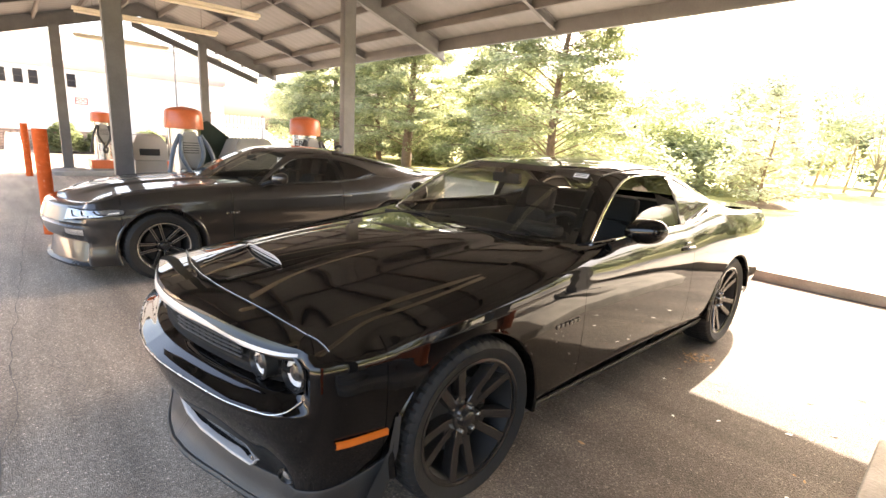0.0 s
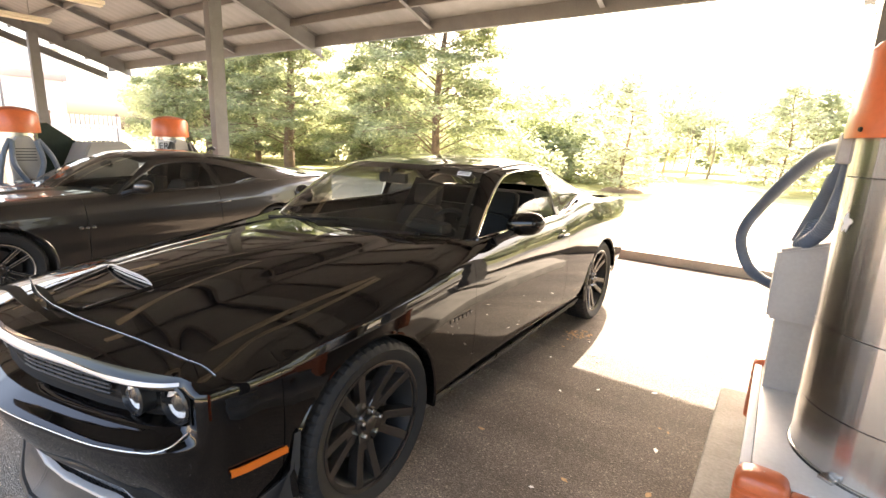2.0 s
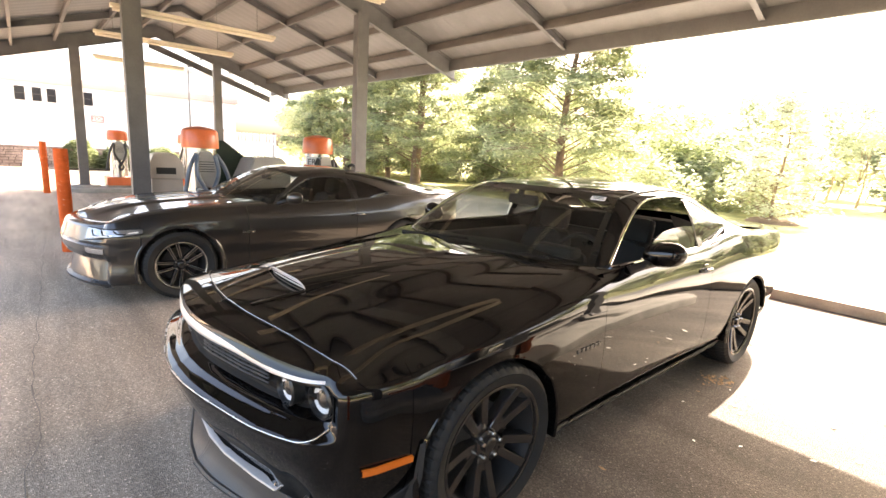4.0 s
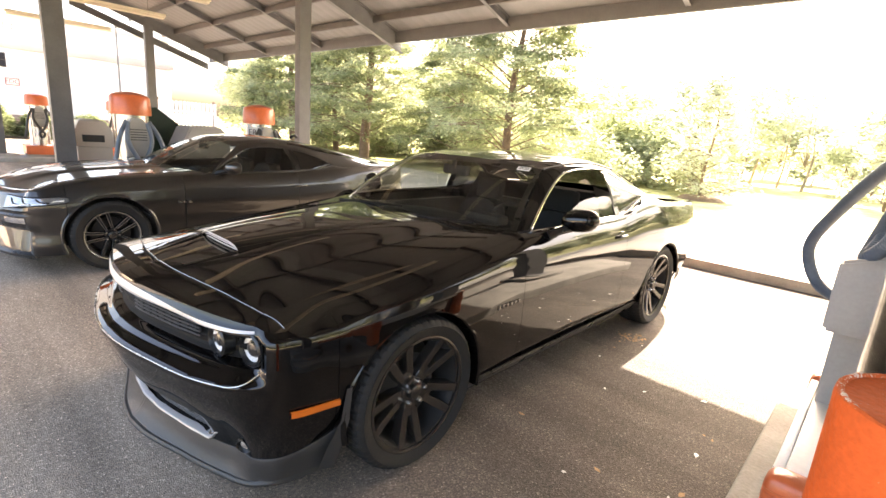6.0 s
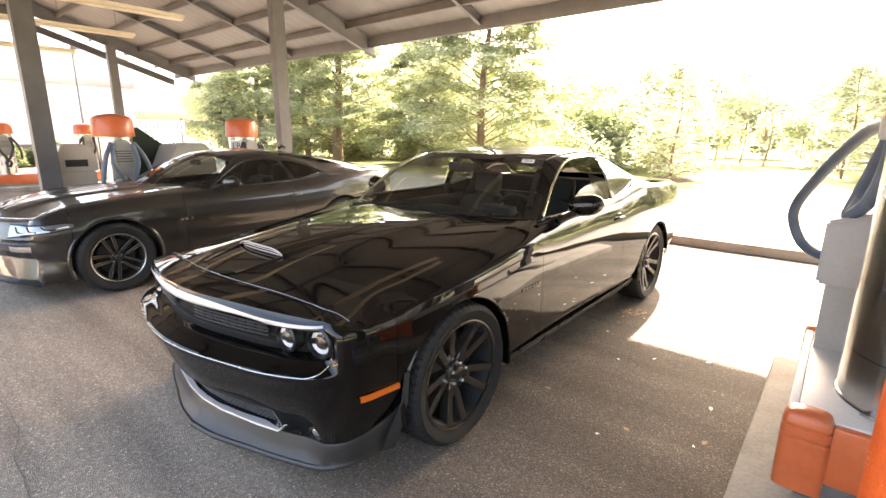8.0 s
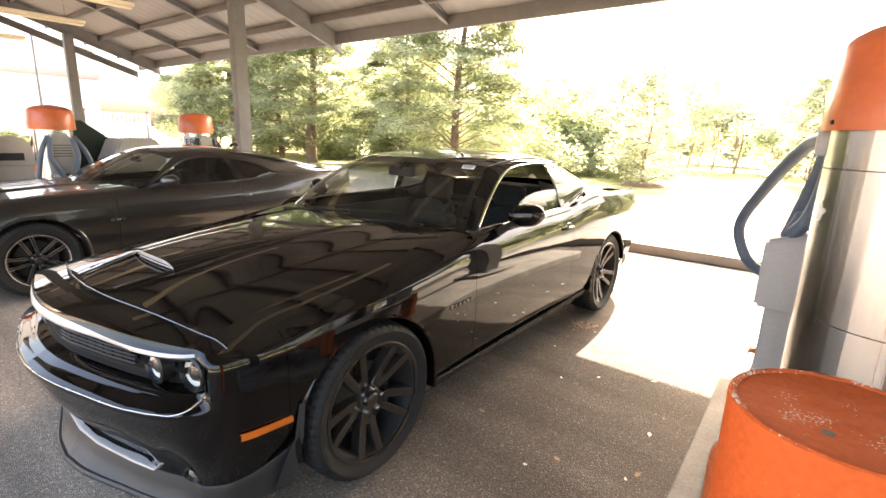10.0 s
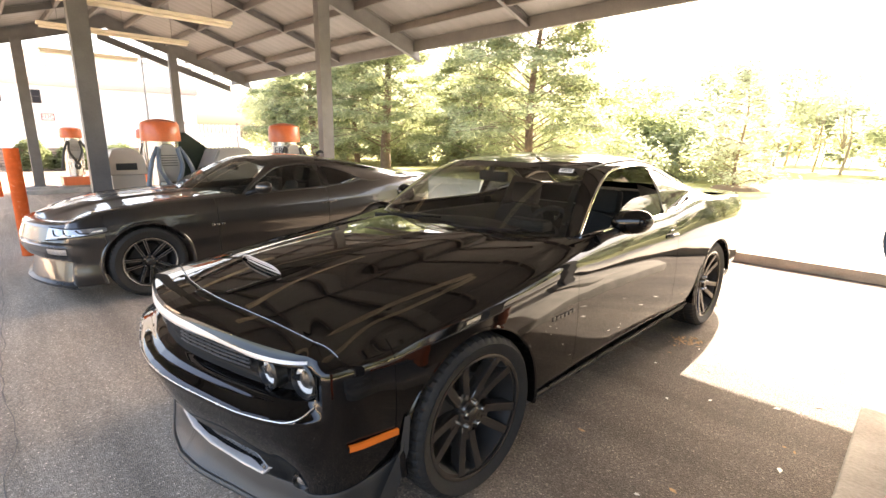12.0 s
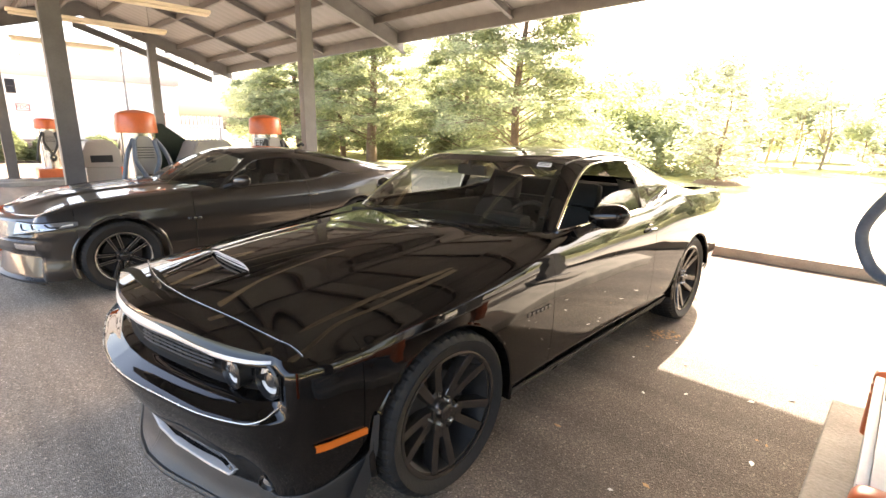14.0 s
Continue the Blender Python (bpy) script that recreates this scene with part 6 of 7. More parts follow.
    skin = np.concatenate([np.array([tuple(v.co) for v in bm.verts]), np.array(strip).reshape(-1, 3)])
    part("bonnet", bm, BLACK_PAINT, car, "black bonnet with a raised centre", angle=60)

    def hz(x, y):
        d = (skin[:, 0] - x) ** 2 + (skin[:, 1] - y) ** 2
        near = np.argpartition(d, 6)[:6]
        w = 1 / (d[near] + 1e-5)
        return float((skin[near, 2] * w).sum() / w.sum())

    # shut line of the bonnet: straight across the nose, cut off at the corners, its edge highlight drawn as a bright
    # tube
    seam = [(p[0], p[1], hz(p[0], p[1])) for p in crom([(x, y, 0) for x, y in ((0, -2.245), (0.2, -2.23), (0.42, -2.193), (0.60, -2.155), (0.70, -2.122), (0.765, -2.098), (0.800, -2.092), (0.836, -2.090))], 90)]
    for sd in (1, -1):
        bm = bm_new()
        tube(bm, [(x * sd, y, z + 0.0002) for x, y, z in seam], 0.0022, 6, steps=120)
        part("bonnet_shut_line", bm, GAPLINE, car)
        bm = bm_new()
        tube(bm, [(x * sd, y + 0.003, z + 0.0016) for x, y, z in seam], 0.0011, 6, steps=120)
        part("bonnet_glint", bm, EDGE_GLINT, car, "highlight on the bonnet's edge, drawn as a thin bright line")
    # central scoop: a lid that fades into the bonnet, with a bright lip, slats and a dark mouth
    lid = []
    for t in np.linspace(0, 1, 30):
        row = []
        for u in np.linspace(-1, 1, 41):
            x = 0.215 * u * (1 + 0.22 * t)
            y = -1.975 - 0.012 * (1 - u * u) * (1 - t) + 0.80 * t
            crown = (1 - abs(u) ** 5) ** 0.8
            row.append((x, y, hz(x, y) + 0.034 * crown * (1 - t) ** 1.4 - 0.003 * max(abs(u) ** 8, t ** 4)))
        lid.append(row)
    bm = bm_new()
    quads(bm, lid)
    sc = part("bonnet_scoop", bm, BLACK_PAINT, car, "wide black central bonnet scoop", angle=50)
    lip = lid[0]
    floor_z = [hz(p[0], p[1] - 0.03) - 0.004 for p in lip]
    bm = bm_new()
    quads(bm, [[(p[0] * 0.985, p[1] + dy, f * (1 - k) + p[2] * k) for p, f in zip(lip, floor_z)] for dy, k in ((0.004, 0.96), (0.022, 0.7), (0.040, 0.4), (0.045, 0.12), (0.0, 0.05), (-0.035, 0.06))], flip=True)
    part("scoop_mouth", bm, SATIN_BLACK, sc, "dark recessed scoop mouth")
    for k in (0.66, 0.34):
        bm = bm_new()
        tube(bm, [(p[0] * 0.97, p[1] + 0.006 + 0.012 * (1 - k), f * (1 - k) + p[2] * k) for p, f in list(zip(lip, floor_z))[3:-3:2]], 0.0026, 6, steps=40)
        part("scoop_slat", bm, SATIN_SILVER, sc, "thin pale slat")
    bm = bm_new()
    tube(bm, [(p[0], p[1], p[2] + 0.001) for p in lip[1:-1:2]], lambda w: 0.0016 + 0.0028 * math.sin(math.pi * w) ** 0.4, 8, steps=50)
    part("scoop_rim", bm, SATIN_SILVER, sc, "bright scoop lip")
    for sd in (1, -1):
        bm = bm_new()
        quads(bm, [[((0.20 - 0.05 * t + e) * sd, -1.975 - 0.007 - 0.21 * t, hz(0.20 - 0.05 * t, -1.975 - 0.007 - 0.21 * t) + q * (1 - 0.6 * t)) for e, q in ((-0.016, 0.0005), (-0.004, 0.008), (0.004, 0.009), (0.022, 0.0005))] for t in np.linspace(0, 1, 12)], flip=sd > 0)
        bmesh.ops.recalc_face_normals(bm, faces=bm.faces)
        part("scoop_flank", bm, BLACK_PAINT, sc, "raised crease leading into the scoop", angle=50)
    # wipers' cowl
    K = {}
    K["cowl"] = [(0, -0.885, 1.022), (0.36, -0.868, 1.022), (0.58, -0.81, 1.02), (0.72, -0.72, 1.02), (0.785, -0.625, 1.024)]
    K["header"] = [(0, -0.27, 1.400), (0.3, -0.235, 1.396), (0.50, -0.18, 1.382), (0.60, -0.12, 1.362)]
    K["rear_header"] = [(0, 1.10, 1.420), (0.3, 1.08, 1.411), (0.48, 1.03, 1.388), (0.58, 0.96, 1.362)]
    K["rear_base"] = [(0, 1.84, 1.145), (0.4, 1.80, 1.138), (0.62, 1.70, 1.122), (0.70, 1.58, 1.115)]
    K["tail"] = [(0, 2.57, 1.08), (0.5, 2.53, 1.08), (0.78, 2.43, 1.072), (0.865, 2.0, 1.09)]
    K["belt"] = [(0.836, -0.555, 1.032), (0.846, -0.24, 1.038), (0.850, 0.10, 1.043), (0.848, 0.40, 1.048), (0.838, 0.66, 1.060), (0.820, 0.90, 1.105), (0.792, 1.12, 1.158)]
    K["dlo_top"] = [(0.832, -0.55, 1.042), (0.755, -0.27, 1.240), (0.700, -0.03, 1.342), (0.680, 0.24, 1.372), (0.682, 0.60, 1.364), (0.725, 0.88, 1.275), (0.790, 1.12, 1.162)]
    K["low"] = K["dlo_top"] + [(0.836, 1.32, 1.122), (0.866, 1.62, 1.106), (0.868, 1.95, 1.094)]
    K["up"] = [(0.785, -0.625, 1.024), (0.695, -0.375, 1.20), (0.600, -0.12, 1.362), (0.604, 0.15, 1.398), (0.600, 0.50, 1.408), (0.58, 0.96, 1.362), (0.615, 1.19, 1.285), (0.66, 1.39, 1.20), (0.70, 1.58, 1.118), (0.82, 1.93, 1.098)]
    K["roof_bulge"] = 0.046
    make_glasshouse(car, K, BLACK_PAINT, GLASS, GLASS_DARK, S, lower=0.19, split=0.63)
    bm = bm_new()
    patch(bm, [(x, y - 0.16 * (1 - x / 0.9), z - 0.02) for x, y, z in K["cowl"]], [(x * 0.99, y + 0.02, z - 0.004) for x, y, z in K["cowl"]], 40, 6)
    part("cowl_panel", bm, SATIN_BLACK, car, "black plastic cowl panel")
    for a, b in ((0.06, 0.62), (-0.55, 0.0)):
        bm = bm_new()
        tube(bm, [(a, -0.905, 1.032), ((a + b) / 2, -0.875, 1.052), (b, -0.80, 1.062)], 0.008, 6)
        part("wiper", bm, SATIN_BLACK, car, "black wiper arm")
    # windscreen surround, drip rail and window trims
    bm = bm_new()
    patch(bm, K["cowl"], K["header"], 44, 3, 0.035 * 0.05, (0, -0.6, 0.8), trim=(0.0, 0.06))
    part("windscreen_border", bm, SATIN_BLACK, car)
    bm = bm_new()
    patch(bm, K["cowl"], K["header"], 8, 26, 0.035, (0, -0.6, 0.8), trimu=(0.95, 1.0))
    patch(bm, K["cowl"], K["header"], 44, 4, 0.035, (0, -0.6, 0.8), trim=(0.90, 1.0))
    for v in bm.verts:
        v.co += Vector((0, 0.005, -0.006))
    part("windscreen_frit", bm, SATIN_BLACK, car, "black printed border of the windscreen", angle=60)
    up = K["up"]
    trim_line(car, "pillar_trim", [(x + 0.004, y - 0.003, z + 0.004) for x, y, z in K["dlo_top"]], 0.008, CHROME, "bright window surround")
    trim_line(car, "belt_trim", [(x + 0.006, y, z - 0.002) for x, y, z in K["belt"]], 0.008, CHROME, "bright belt moulding")
    for sd in (1, -1):
        bm = bm_new()
        quads(bm, [[(0.846 * sd, 0.53, 1.05), (0.842 * sd, 0.61, 1.055)], [(0.772 * sd, 0.53, 1.21), (0.770 * sd, 0.61, 1.21)], [(0.684 * sd, 0.54, 1.365), (0.684 * sd, 0.62, 1.36)]], flip=sd < 0)
        for v in bm.verts:
            v.co.x += 0.016 * sd
        part("door_pillar", bm, SATIN_BLACK, car, "black pillar behind the door glass")
        bm = bm_new()
        tube(bm, [((x + 0.002) * sd, y - 0.012, z - 0.004) for x, y, z in K["dlo_top"][-3:]], 0.013, 8)
        part("quarter_seal", bm, SATIN_BLACK, car, "black rubber seal of the quarter window")
    trim_line(car, "roof_drip_rail", [(x + 0.003, y, z + 0.004) for x, y, z in up[2:6]], 0.006, SATIN_BLACK)
    # nose: header strip with its sky reflection painted bright, grille parts, lamps
    low = []
    for s in np.linspace(0, float(S["s_of_y"](-2.175)), 40):
        c = S["column"](s)
        zz = 0.626 + 0.050 * float(sm(0.77, 0.862, c[40][0])) ** 1.5
        low.append([np.interp(zz, c[:, 2], c[:, q]) for q in range(3)])
    bm = bm_new()
    rows = []
    for i, s in enumerate(np.linspace(0, float(S["s_of_y"](-2.215)), 60)):
        c = S["column"](s, -0.002)
        z0 = 0.803 - 0.006 * float(sm(0.30, 0.86, c[-1][0]))
        z1 = min(z0 + 0.042 - 0.034 * float(sm(0.10, 0.86, c[-1][0])), c[-1][2] - 0.001)
        rows.append([[np.interp(z, c[:, 2], c[:, q]) for q in range(3)] for z in np.linspace(z0, z1, 6)])
    both(bm, rows)
    bmesh.ops.recalc_face_normals(bm, faces=bm.faces)
    part("header_glint", bm, SATIN_SILVER, car, "strip over the grille, its reflection painted bright")
    # the sky's reflection on the bumper edge, drawn as a bright tube
    for sd in (1, -1):
        bm = bm_new()
        tube(bm, [(p[0] * sd, p[1] - 0.001, p[2]) for p in low[::2]], 0.0032, 8, steps=120)
        part("bumper_glint", bm, EDGE_GLINT, car, "sky reflection on the bumper edge, drawn as a thin bright line")
    y_at = lambda x, z, off=0.0: float(np.interp(x, [q[0] for q in S["outline"][:7]], [q[1] for q in S["outline"][:7]])) + off
    # a narrow slot either side of the middle
    z0, z1 = 0.738, 0.780
    for sd in (1, -1):
        xs = np.linspace(0.10, 0.55, 16)
        bm = bm_new()
        quads(bm, [[(x * sd, y_at(x, z) + 0.106, z) for z in (z0 + 0.012 * k, z1 - 0.012 * k)] for x, k in zip(xs, abs(np.linspace(-1, 1, 16)) ** 6)], flip=sd > 0)
        bmesh.ops.recalc_face_normals(bm, faces=bm.faces)
        sl = part("grille_slot", bm, GAPLINE, car, "narrow dark grille slot")
        for z in (z0 - 0.002, z0 + 0.014, z1 - 0.014, z1 + 0.002):
            bm = bm_new()
            tube(bm, [(x * sd, y_at(x, z) + 0.101, z) for x in xs], 0.0034, 6)
            part("grille_bar", bm, MATTE_BLACK, sl)
        for x in np.linspace(0.13, 0.53, 9):
            bm = bm_new()
            box(bm, x * sd - 0.002, x * sd + 0.002, y_at(x, z0) + 0.101, y_at(x, z0) + 0.106, z0, z1)
            part("grille_fin", bm, GRILLE_BLACK, sl)
    bm = bm_new()
    rows = []
    for s in np.linspace(0, float(S["s_of_y"](-2.185)), 50):
        c = S["column"](s, -0.005)
        zz = np.linspace(0.683, 0.796 - 0.03 * float(sm(0.45, 0.87, c[40][0])), 12)
        ok = c[:, 2]
        rows.append([[np.interp(z, ok, c[:, 0]), np.interp(z, ok, c[:, 1]), z] for z in zz])
    both(bm, rows)
    bmesh.ops.recalc_face_normals(bm, faces=bm.faces)
    part("grille_panel", bm, GRILLE_BLACK, car, "matte black textured grille panel")
    for sd in (1, -1):
        for x, r in ((0.632, 0.050), (0.757, 0.054)):
            m = pose(x * sd, y_at(x, 0.69) + 0.116, 0.742 if x < 0.7 else 0.731, 90, 0, sd * (4 if x < 0.7 else 9))
            bm = bm_new()
            lathe(bm, [(r + 0.012, -0.03), (r + 0.012, 0.012), (r + 0.004, 0.018), (r - 0.002, 0.006), (r - 0.004, -0.03)], 36, m=m)
            lamp = part("headlight", bm, SATIN_BLACK, car, "round headlight in a black bezel")
            # white paint stands in for the shine of the lamp ring
            bm = bm_new()
            lathe(bm, [(r - 0.006, 0.002), (r - 0.012, -0.002), (r * 0.68, -0.010), (r * 0.62, -0.006)], 36, m=m)
            part("lamp_ring", bm, LAMP_WHITE, lamp, "lamp ring, its shine painted in white")
            bm = bm_new()
            lathe(bm, [(r * 0.62, -0.008), (r * 0.48, 0.004), (r * 0.2, 0.010), (0.0005, 0.012)], 24, m=m)
            part("projector", bm, SATIN_BLACK, lamp, "dark glassy projector lens")
            bm = bm_new()
            lathe(bm, [(r, 0.008), (r * 0.7, 0.016), (0.0005, 0.02)], 30, m=m)
            part("lamp_lens", bm, LENS, lamp).visible_shadow = False
        # amber side marker
        bm = bm_new()
        mk = []
        for y in np.linspace(-2.09, -1.892, 9):
            xx = float(np.interp(y, [q[1] for q in S["outline"][5:9]], [q[0] for q in S["outline"][5:9]]))
            mk.append([((xx - 0.008) * sd, y, 0.406 - 0.034 * y), ((xx + 0.001) * sd, y, 0.409 - 0.034 * y), ((xx + 0.001) * sd, y, 0.430 - 0.034 * y), ((xx - 0.008) * sd, y, 0.433 - 0.034 * y)])
        vs = quads(bm, mk, flip=sd < 0)
        part("side_marker", bm, MARKER, car, "amber side marker light")
        # fog lamp set into the lower corner
        s_f = float(np.interp(0.765, [S["column"](q)[40][0] for q in np.linspace(0.5, 1.0, 60)], np.linspace(0.5, 1.0, 60)))
        cf, cg = S["column"](s_f), S["column"](s_f, -0.01)
        pf = Vector([float(np.interp(0.322, cf[:, 2], cf[:, q])) for q in range(3)])
        nf = Vector([float(np.interp(0.322, cg[:, 2], cg[:, q])) for q in range(3)]) - pf
        nf = (nf.normalized() + Vector((0, 0, -0.12))).normalized()
        pf.x, nf.x = pf.x * sd, nf.x * sd
        m = Matrix.Translation(pf + nf * 0.004) @ nf.to_track_quat("Z", "Y").to_matrix().to_4x4()
        bm = bm_new()
        lathe(bm, [(0.034, -0.02), (0.034, 0.002), (0.030, 0.004), (0.026, -0.002), (0.024, -0.006), (0.0005, -0.007)], 28, m=m)
        fg = part("fog_light", bm, SATIN_BLACK, car, "small round fog light in a black ring")
        bm = bm_new()
        lathe(bm, [(0.022, -0.005), (0.014, 0.000), (0.0005, 0.002)], 20, m=m)
        part("fog_lens", bm, CHROME, fg, "bright fog lamp reflector")
    # lower mouth surround and mesh
    zl = lambda x: float(zfront(abs(x) * 1.03))
    ym = lambda x, e: y_at(abs(x), 0.3) + e
    bm = bm_new()
    rows = []
    for x in np.linspace(-0.57, 0.57, 61):
        t = float(sm(0.51, 0.57, abs(x)))
        z = zl(x) + 0.006 + 0.05 * t
        rows.append([(x, ym(x, 0.150), z - 0.006), (x, ym(x, 0.142), z - 0.005), (x, ym(x, 0.137), z - 0.002), (x, ym(x, 0.140), z + 0.005), (x, ym(x, 0.146), z + 0.008), (x, ym(x, 0.182 - 0.03 * t), z + 0.016)])
    quads(bm, rows)
    bmesh.ops.recalc_face_normals(bm, faces=bm.faces)
    part("mouth_lip", bm, GRAPHITE_LIP, car, "satin grey lip of the lower grille")
    bm = bm_new()
    for k in range(5):
        tube(bm, [(x, ym(x, 0.172 - 0.011 * k), zl(x) + 0.036 + 0.020 * k) for x in np.linspace(-0.53, 0.53, 21)], 0.0035, 5)
    for x in np.linspace(-0.53, 0.53, 44):
        tube(bm, [(x, ym(x, 0.178), zl(x) + 0.024), (x, ym(x, 0.160), zl(x) + 0.062), (x, ym(x, 0.124), zl(x) + 0.128)], 0.003, 4, steps=3)
    part("mouth_mesh", bm, SPLITTER, car, "black plastic mesh of the lower grille")
    # splitter and sill
    sp = []
    s_end = float(S["s_of_y"](-1.868))
    for s in np.linspace(0, s_end, 80):
        a = S["column"](s)[0]
        p0, p1 = np.array(S["column"](s, 1.0)[0][:2]), np.array(a[:2])
        dirn = p1 - p0
        body_in = float(S["inset"](*np.array(S["column"](s, 0.0)[40][:2]), np.array([a[2]]), np.array([0.0]), s, 1.0)[0])
        low_in = float(np.interp(s, [0, 0.2, 0.4, 0.6, 0.8, 0.95, 1.3], [0.072, 0.082, 0.098, 0.106, 0.102, 0.092, 0.066]))
        e1 = body_in - low_in
        k = lambda e: p1 + dirn * e
        zt0, zl0 = float(a[2]), 0.148
        hh = zt0 - zl0
        sp.append([(*k(-0.012), zt0 + 0.010), (*k(0.003), zt0 + 0.001), (*k(0.006), zt0 - 0.006), (*k(e1 * 0.22 + 0.004), zl0 + hh * 0.66), (*k(e1 * 0.50 + 0.002), zl0 + hh * 0.40), (*k(e1 * 0.82), zl0 + hh * 0.22), (*k(e1 * 0.96), zl0 + 0.024), (*k(e1 + 0.004), zl0 + 0.014), (*k(e1 + 0.002), zl0 + 0.003), (*k(e1 - 0.010), zl0 - 0.003), (*k(-0.08), zl0 + 0.002), (*k(-0.25), 0.22)])
    bm = bm_new()
    both(bm, sp)
    bmesh.ops.recalc_face_normals(bm, faces=bm.faces)
    part("front_splitter", bm, SPLITTER, car, "matte grey-black chin splitter")
    for sd in (1, -1):
        bm = bm_new()
        tube(bm, [(0.918 * sd, y, 0.290) for y in (-1.06, -0.5, 0.0, 0.5, 1.06)], 0.002, 6)
        part("sill_seam", bm, GRAPHITE, car, "thin grey seam along the sill")
        bm = bm_new()
        rows = [[(0.912 * sd, y, 0.298), (0.906 * sd, y, 0.278), (0.875 * sd, y, 0.225), (0.80 * sd, y, 0.19), (0.6 * sd, y, 0.18)] for y in np.linspace(-1.07, 1.07, 24)]
        quads(bm, rows, flip=sd < 0)
        part("sill", bm, SATIN_BLACK, car, "satin black sill")
        bm = bm_new()
        quads(bm, [[(0.918 * sd, -1.866, 0.535), (0.914 * sd, -1.886, 0.40), (0.885 * sd, -1.93, 0.275), (0.850 * sd, -1.950, 0.165)], [(0.930 * sd, -1.848, 0.540), (0.930 * sd, -1.858, 0.40), (0.905 * sd, -1.872, 0.275), (0.872 * sd, -1.885, 0.16)], [(0.88 * sd, -1.850, 0.540), (0.87 * sd, -1.862, 0.40), (0.86 * sd, -1.876, 0.275), (0.83 * sd, -1.888, 0.155)]], flip=sd < 0)
        part("arch_deflector", bm, SPLITTER, car, "matte black arch lip")
    # floor pan and inner structure
    bm = bm_new()
    box(bm, -0.82, 0.82, -1.05, 1.05, 0.17, 0.22)
    box(bm, -0.52, 0.52, -2.2, 2.5, 0.2, 0.26)
    part("underbody", bm, SATIN_BLACK, car)
    bm = bm_new()
    box(bm, -0.55, 0.55, -1.1, -1.0, 0.22, 0.9)
    part("bulkhead", bm, SATIN_BLACK, car)
    bm = bm_new()
    box(bm, -0.8, 0.8, 1.05, 1.1, 0.22, 0.98)
    part("rear_bulkhead", bm, SATIN_BLACK, car)
    # door handle and badges
    for sd in (1, -1):
        bm = bm_new()
        lathe(bm, [(0.0005, 0.0), (0.05, 0.001), (0.056, 0.004), (0.06, 0.0)], 30, axis="x", m=Matrix.Translation((0.922 * sd, 0.54, 0.905)) @ Matrix.Diagonal((sd, 1.5, 0.75, 1)))
        hp = part("door_handle", bm, BLACK_PAINT, car, "black pull handle")
        bm = bm_new()
        tube(bm, [(0.925 * sd, 0.44, 0.910), (0.945 * sd, 0.50, 0.914), (0.946 * sd, 0.58, 0.914), (0.925 * sd, 0.64, 0.910)], 0.012, 8)
        part("handle_bar", bm, BLACK_PAINT, hp)
        bm = bm_new()
        for q in range(6):
            box(bm, 0.946, 0.951, -0.95 + q * 0.036, -0.925 + q * 0.036, 0.672, 0.692, 0.001, Matrix.Diagonal((sd, 1, 1, 1)))
        bmesh.ops.recalc_face_normals(bm, faces=bm.faces)
        part("badge", bm, GRAPHITE, car, "small dark fender badge drawn as bars")
    # rear spoiler and tail lamps
    bm = bm_new()
    rows = []
    for x in np.linspace(-0.80, 0.80, 41):
        e = 1 - (abs(x) / 0.82) ** 6
        yy = 2.55 - 0.16 * (abs(x) / 0.8) ** 3
        rows.append([(x, yy - 0.20, 1.074), (x, yy - 0.06, 1.076 + 0.008 * e), (x, yy + 0.02, 1.076 + 0.010 * e), (x, yy + 0.030, 1.070 + 0.008 * e), (x, yy + 0.01, 1.055)])
    quads(bm, rows, flip=True)
    part("rear_spoiler", bm, BLACK_PAINT, car, "low black boot spoiler")
    bm = bm_new()
    rows = [[(x, float(np.interp(abs(x), [0, 0.5, 0.8, 0.86], [2.57, 2.545, 2.475, 2.41])), z) for z in (0.86, 0.99)] for x in np.linspace(-0.82, 0.82, 30)]
    quads(bm, rows)
    part("tail_light", bm, RED_LENS, car, "dark red full-width tail light")
    bm = bm_new()
    side_rows = [[(0.84, 2.25, 0.34), (0.84, 2.25, 0.25)], [(0.82, 2.45, 0.36), (0.82, 2.45, 0.28)], [(0.7, 2.6, 0.36), (0.7, 2.6, 0.28)]]
    quads(bm, side_rows + [[(-x, y, z) for x, y, z in r] for r in side_rows[::-1]])
    part("rear_valance", bm, MATTE_BLACK, car)
    K["dash_z"], K["dash_y"], K["floor_y"], K["seat_y"] = 0.985, -0.32, (-1.0, 1.0), 0.16
    K["shelf"], K["mirror"] = (1.2, 1.8, 1.04), (0.0, -0.30, 1.30)
    K["lining"] = [(-0.22, 1.385), (0.1, 1.42), (0.5, 1.435), (1.0, 1.405)]
    cabin(car, K)
    door_mirror(car, (0.875, -0.42, 1.005), (0.985, -0.25, 1.098), BLACK_PAINT, SATIN_BLACK)
    # dealer sticker high on the windscreen
    bm = bm_new()
    c, n = Vector((0.548, -0.265, 1.362)), Vector((0.10, -0.62, 0.78)).normalized()
    u = Vector((1, 0.16, -0.02)).normalized()
    w = n.cross(u).normalized()
    quads(bm, [[c + u * a * 0.045 + w * b * 0.018 for a in (-1, 1)] for b in (-1, 1)])
    st = part("window_sticker", bm, PAPER, car, "small white sticker")
    bm = bm_new()
    for q in (-0.4, 0.3):
        quads(bm, [[c + n * 0.002 + u * a * 0.036 + w * (q + b) * 0.018 for a in (-1, 1)] for b in (0, 0.3)])
    part("sticker_bars", bm, PRINT, st)
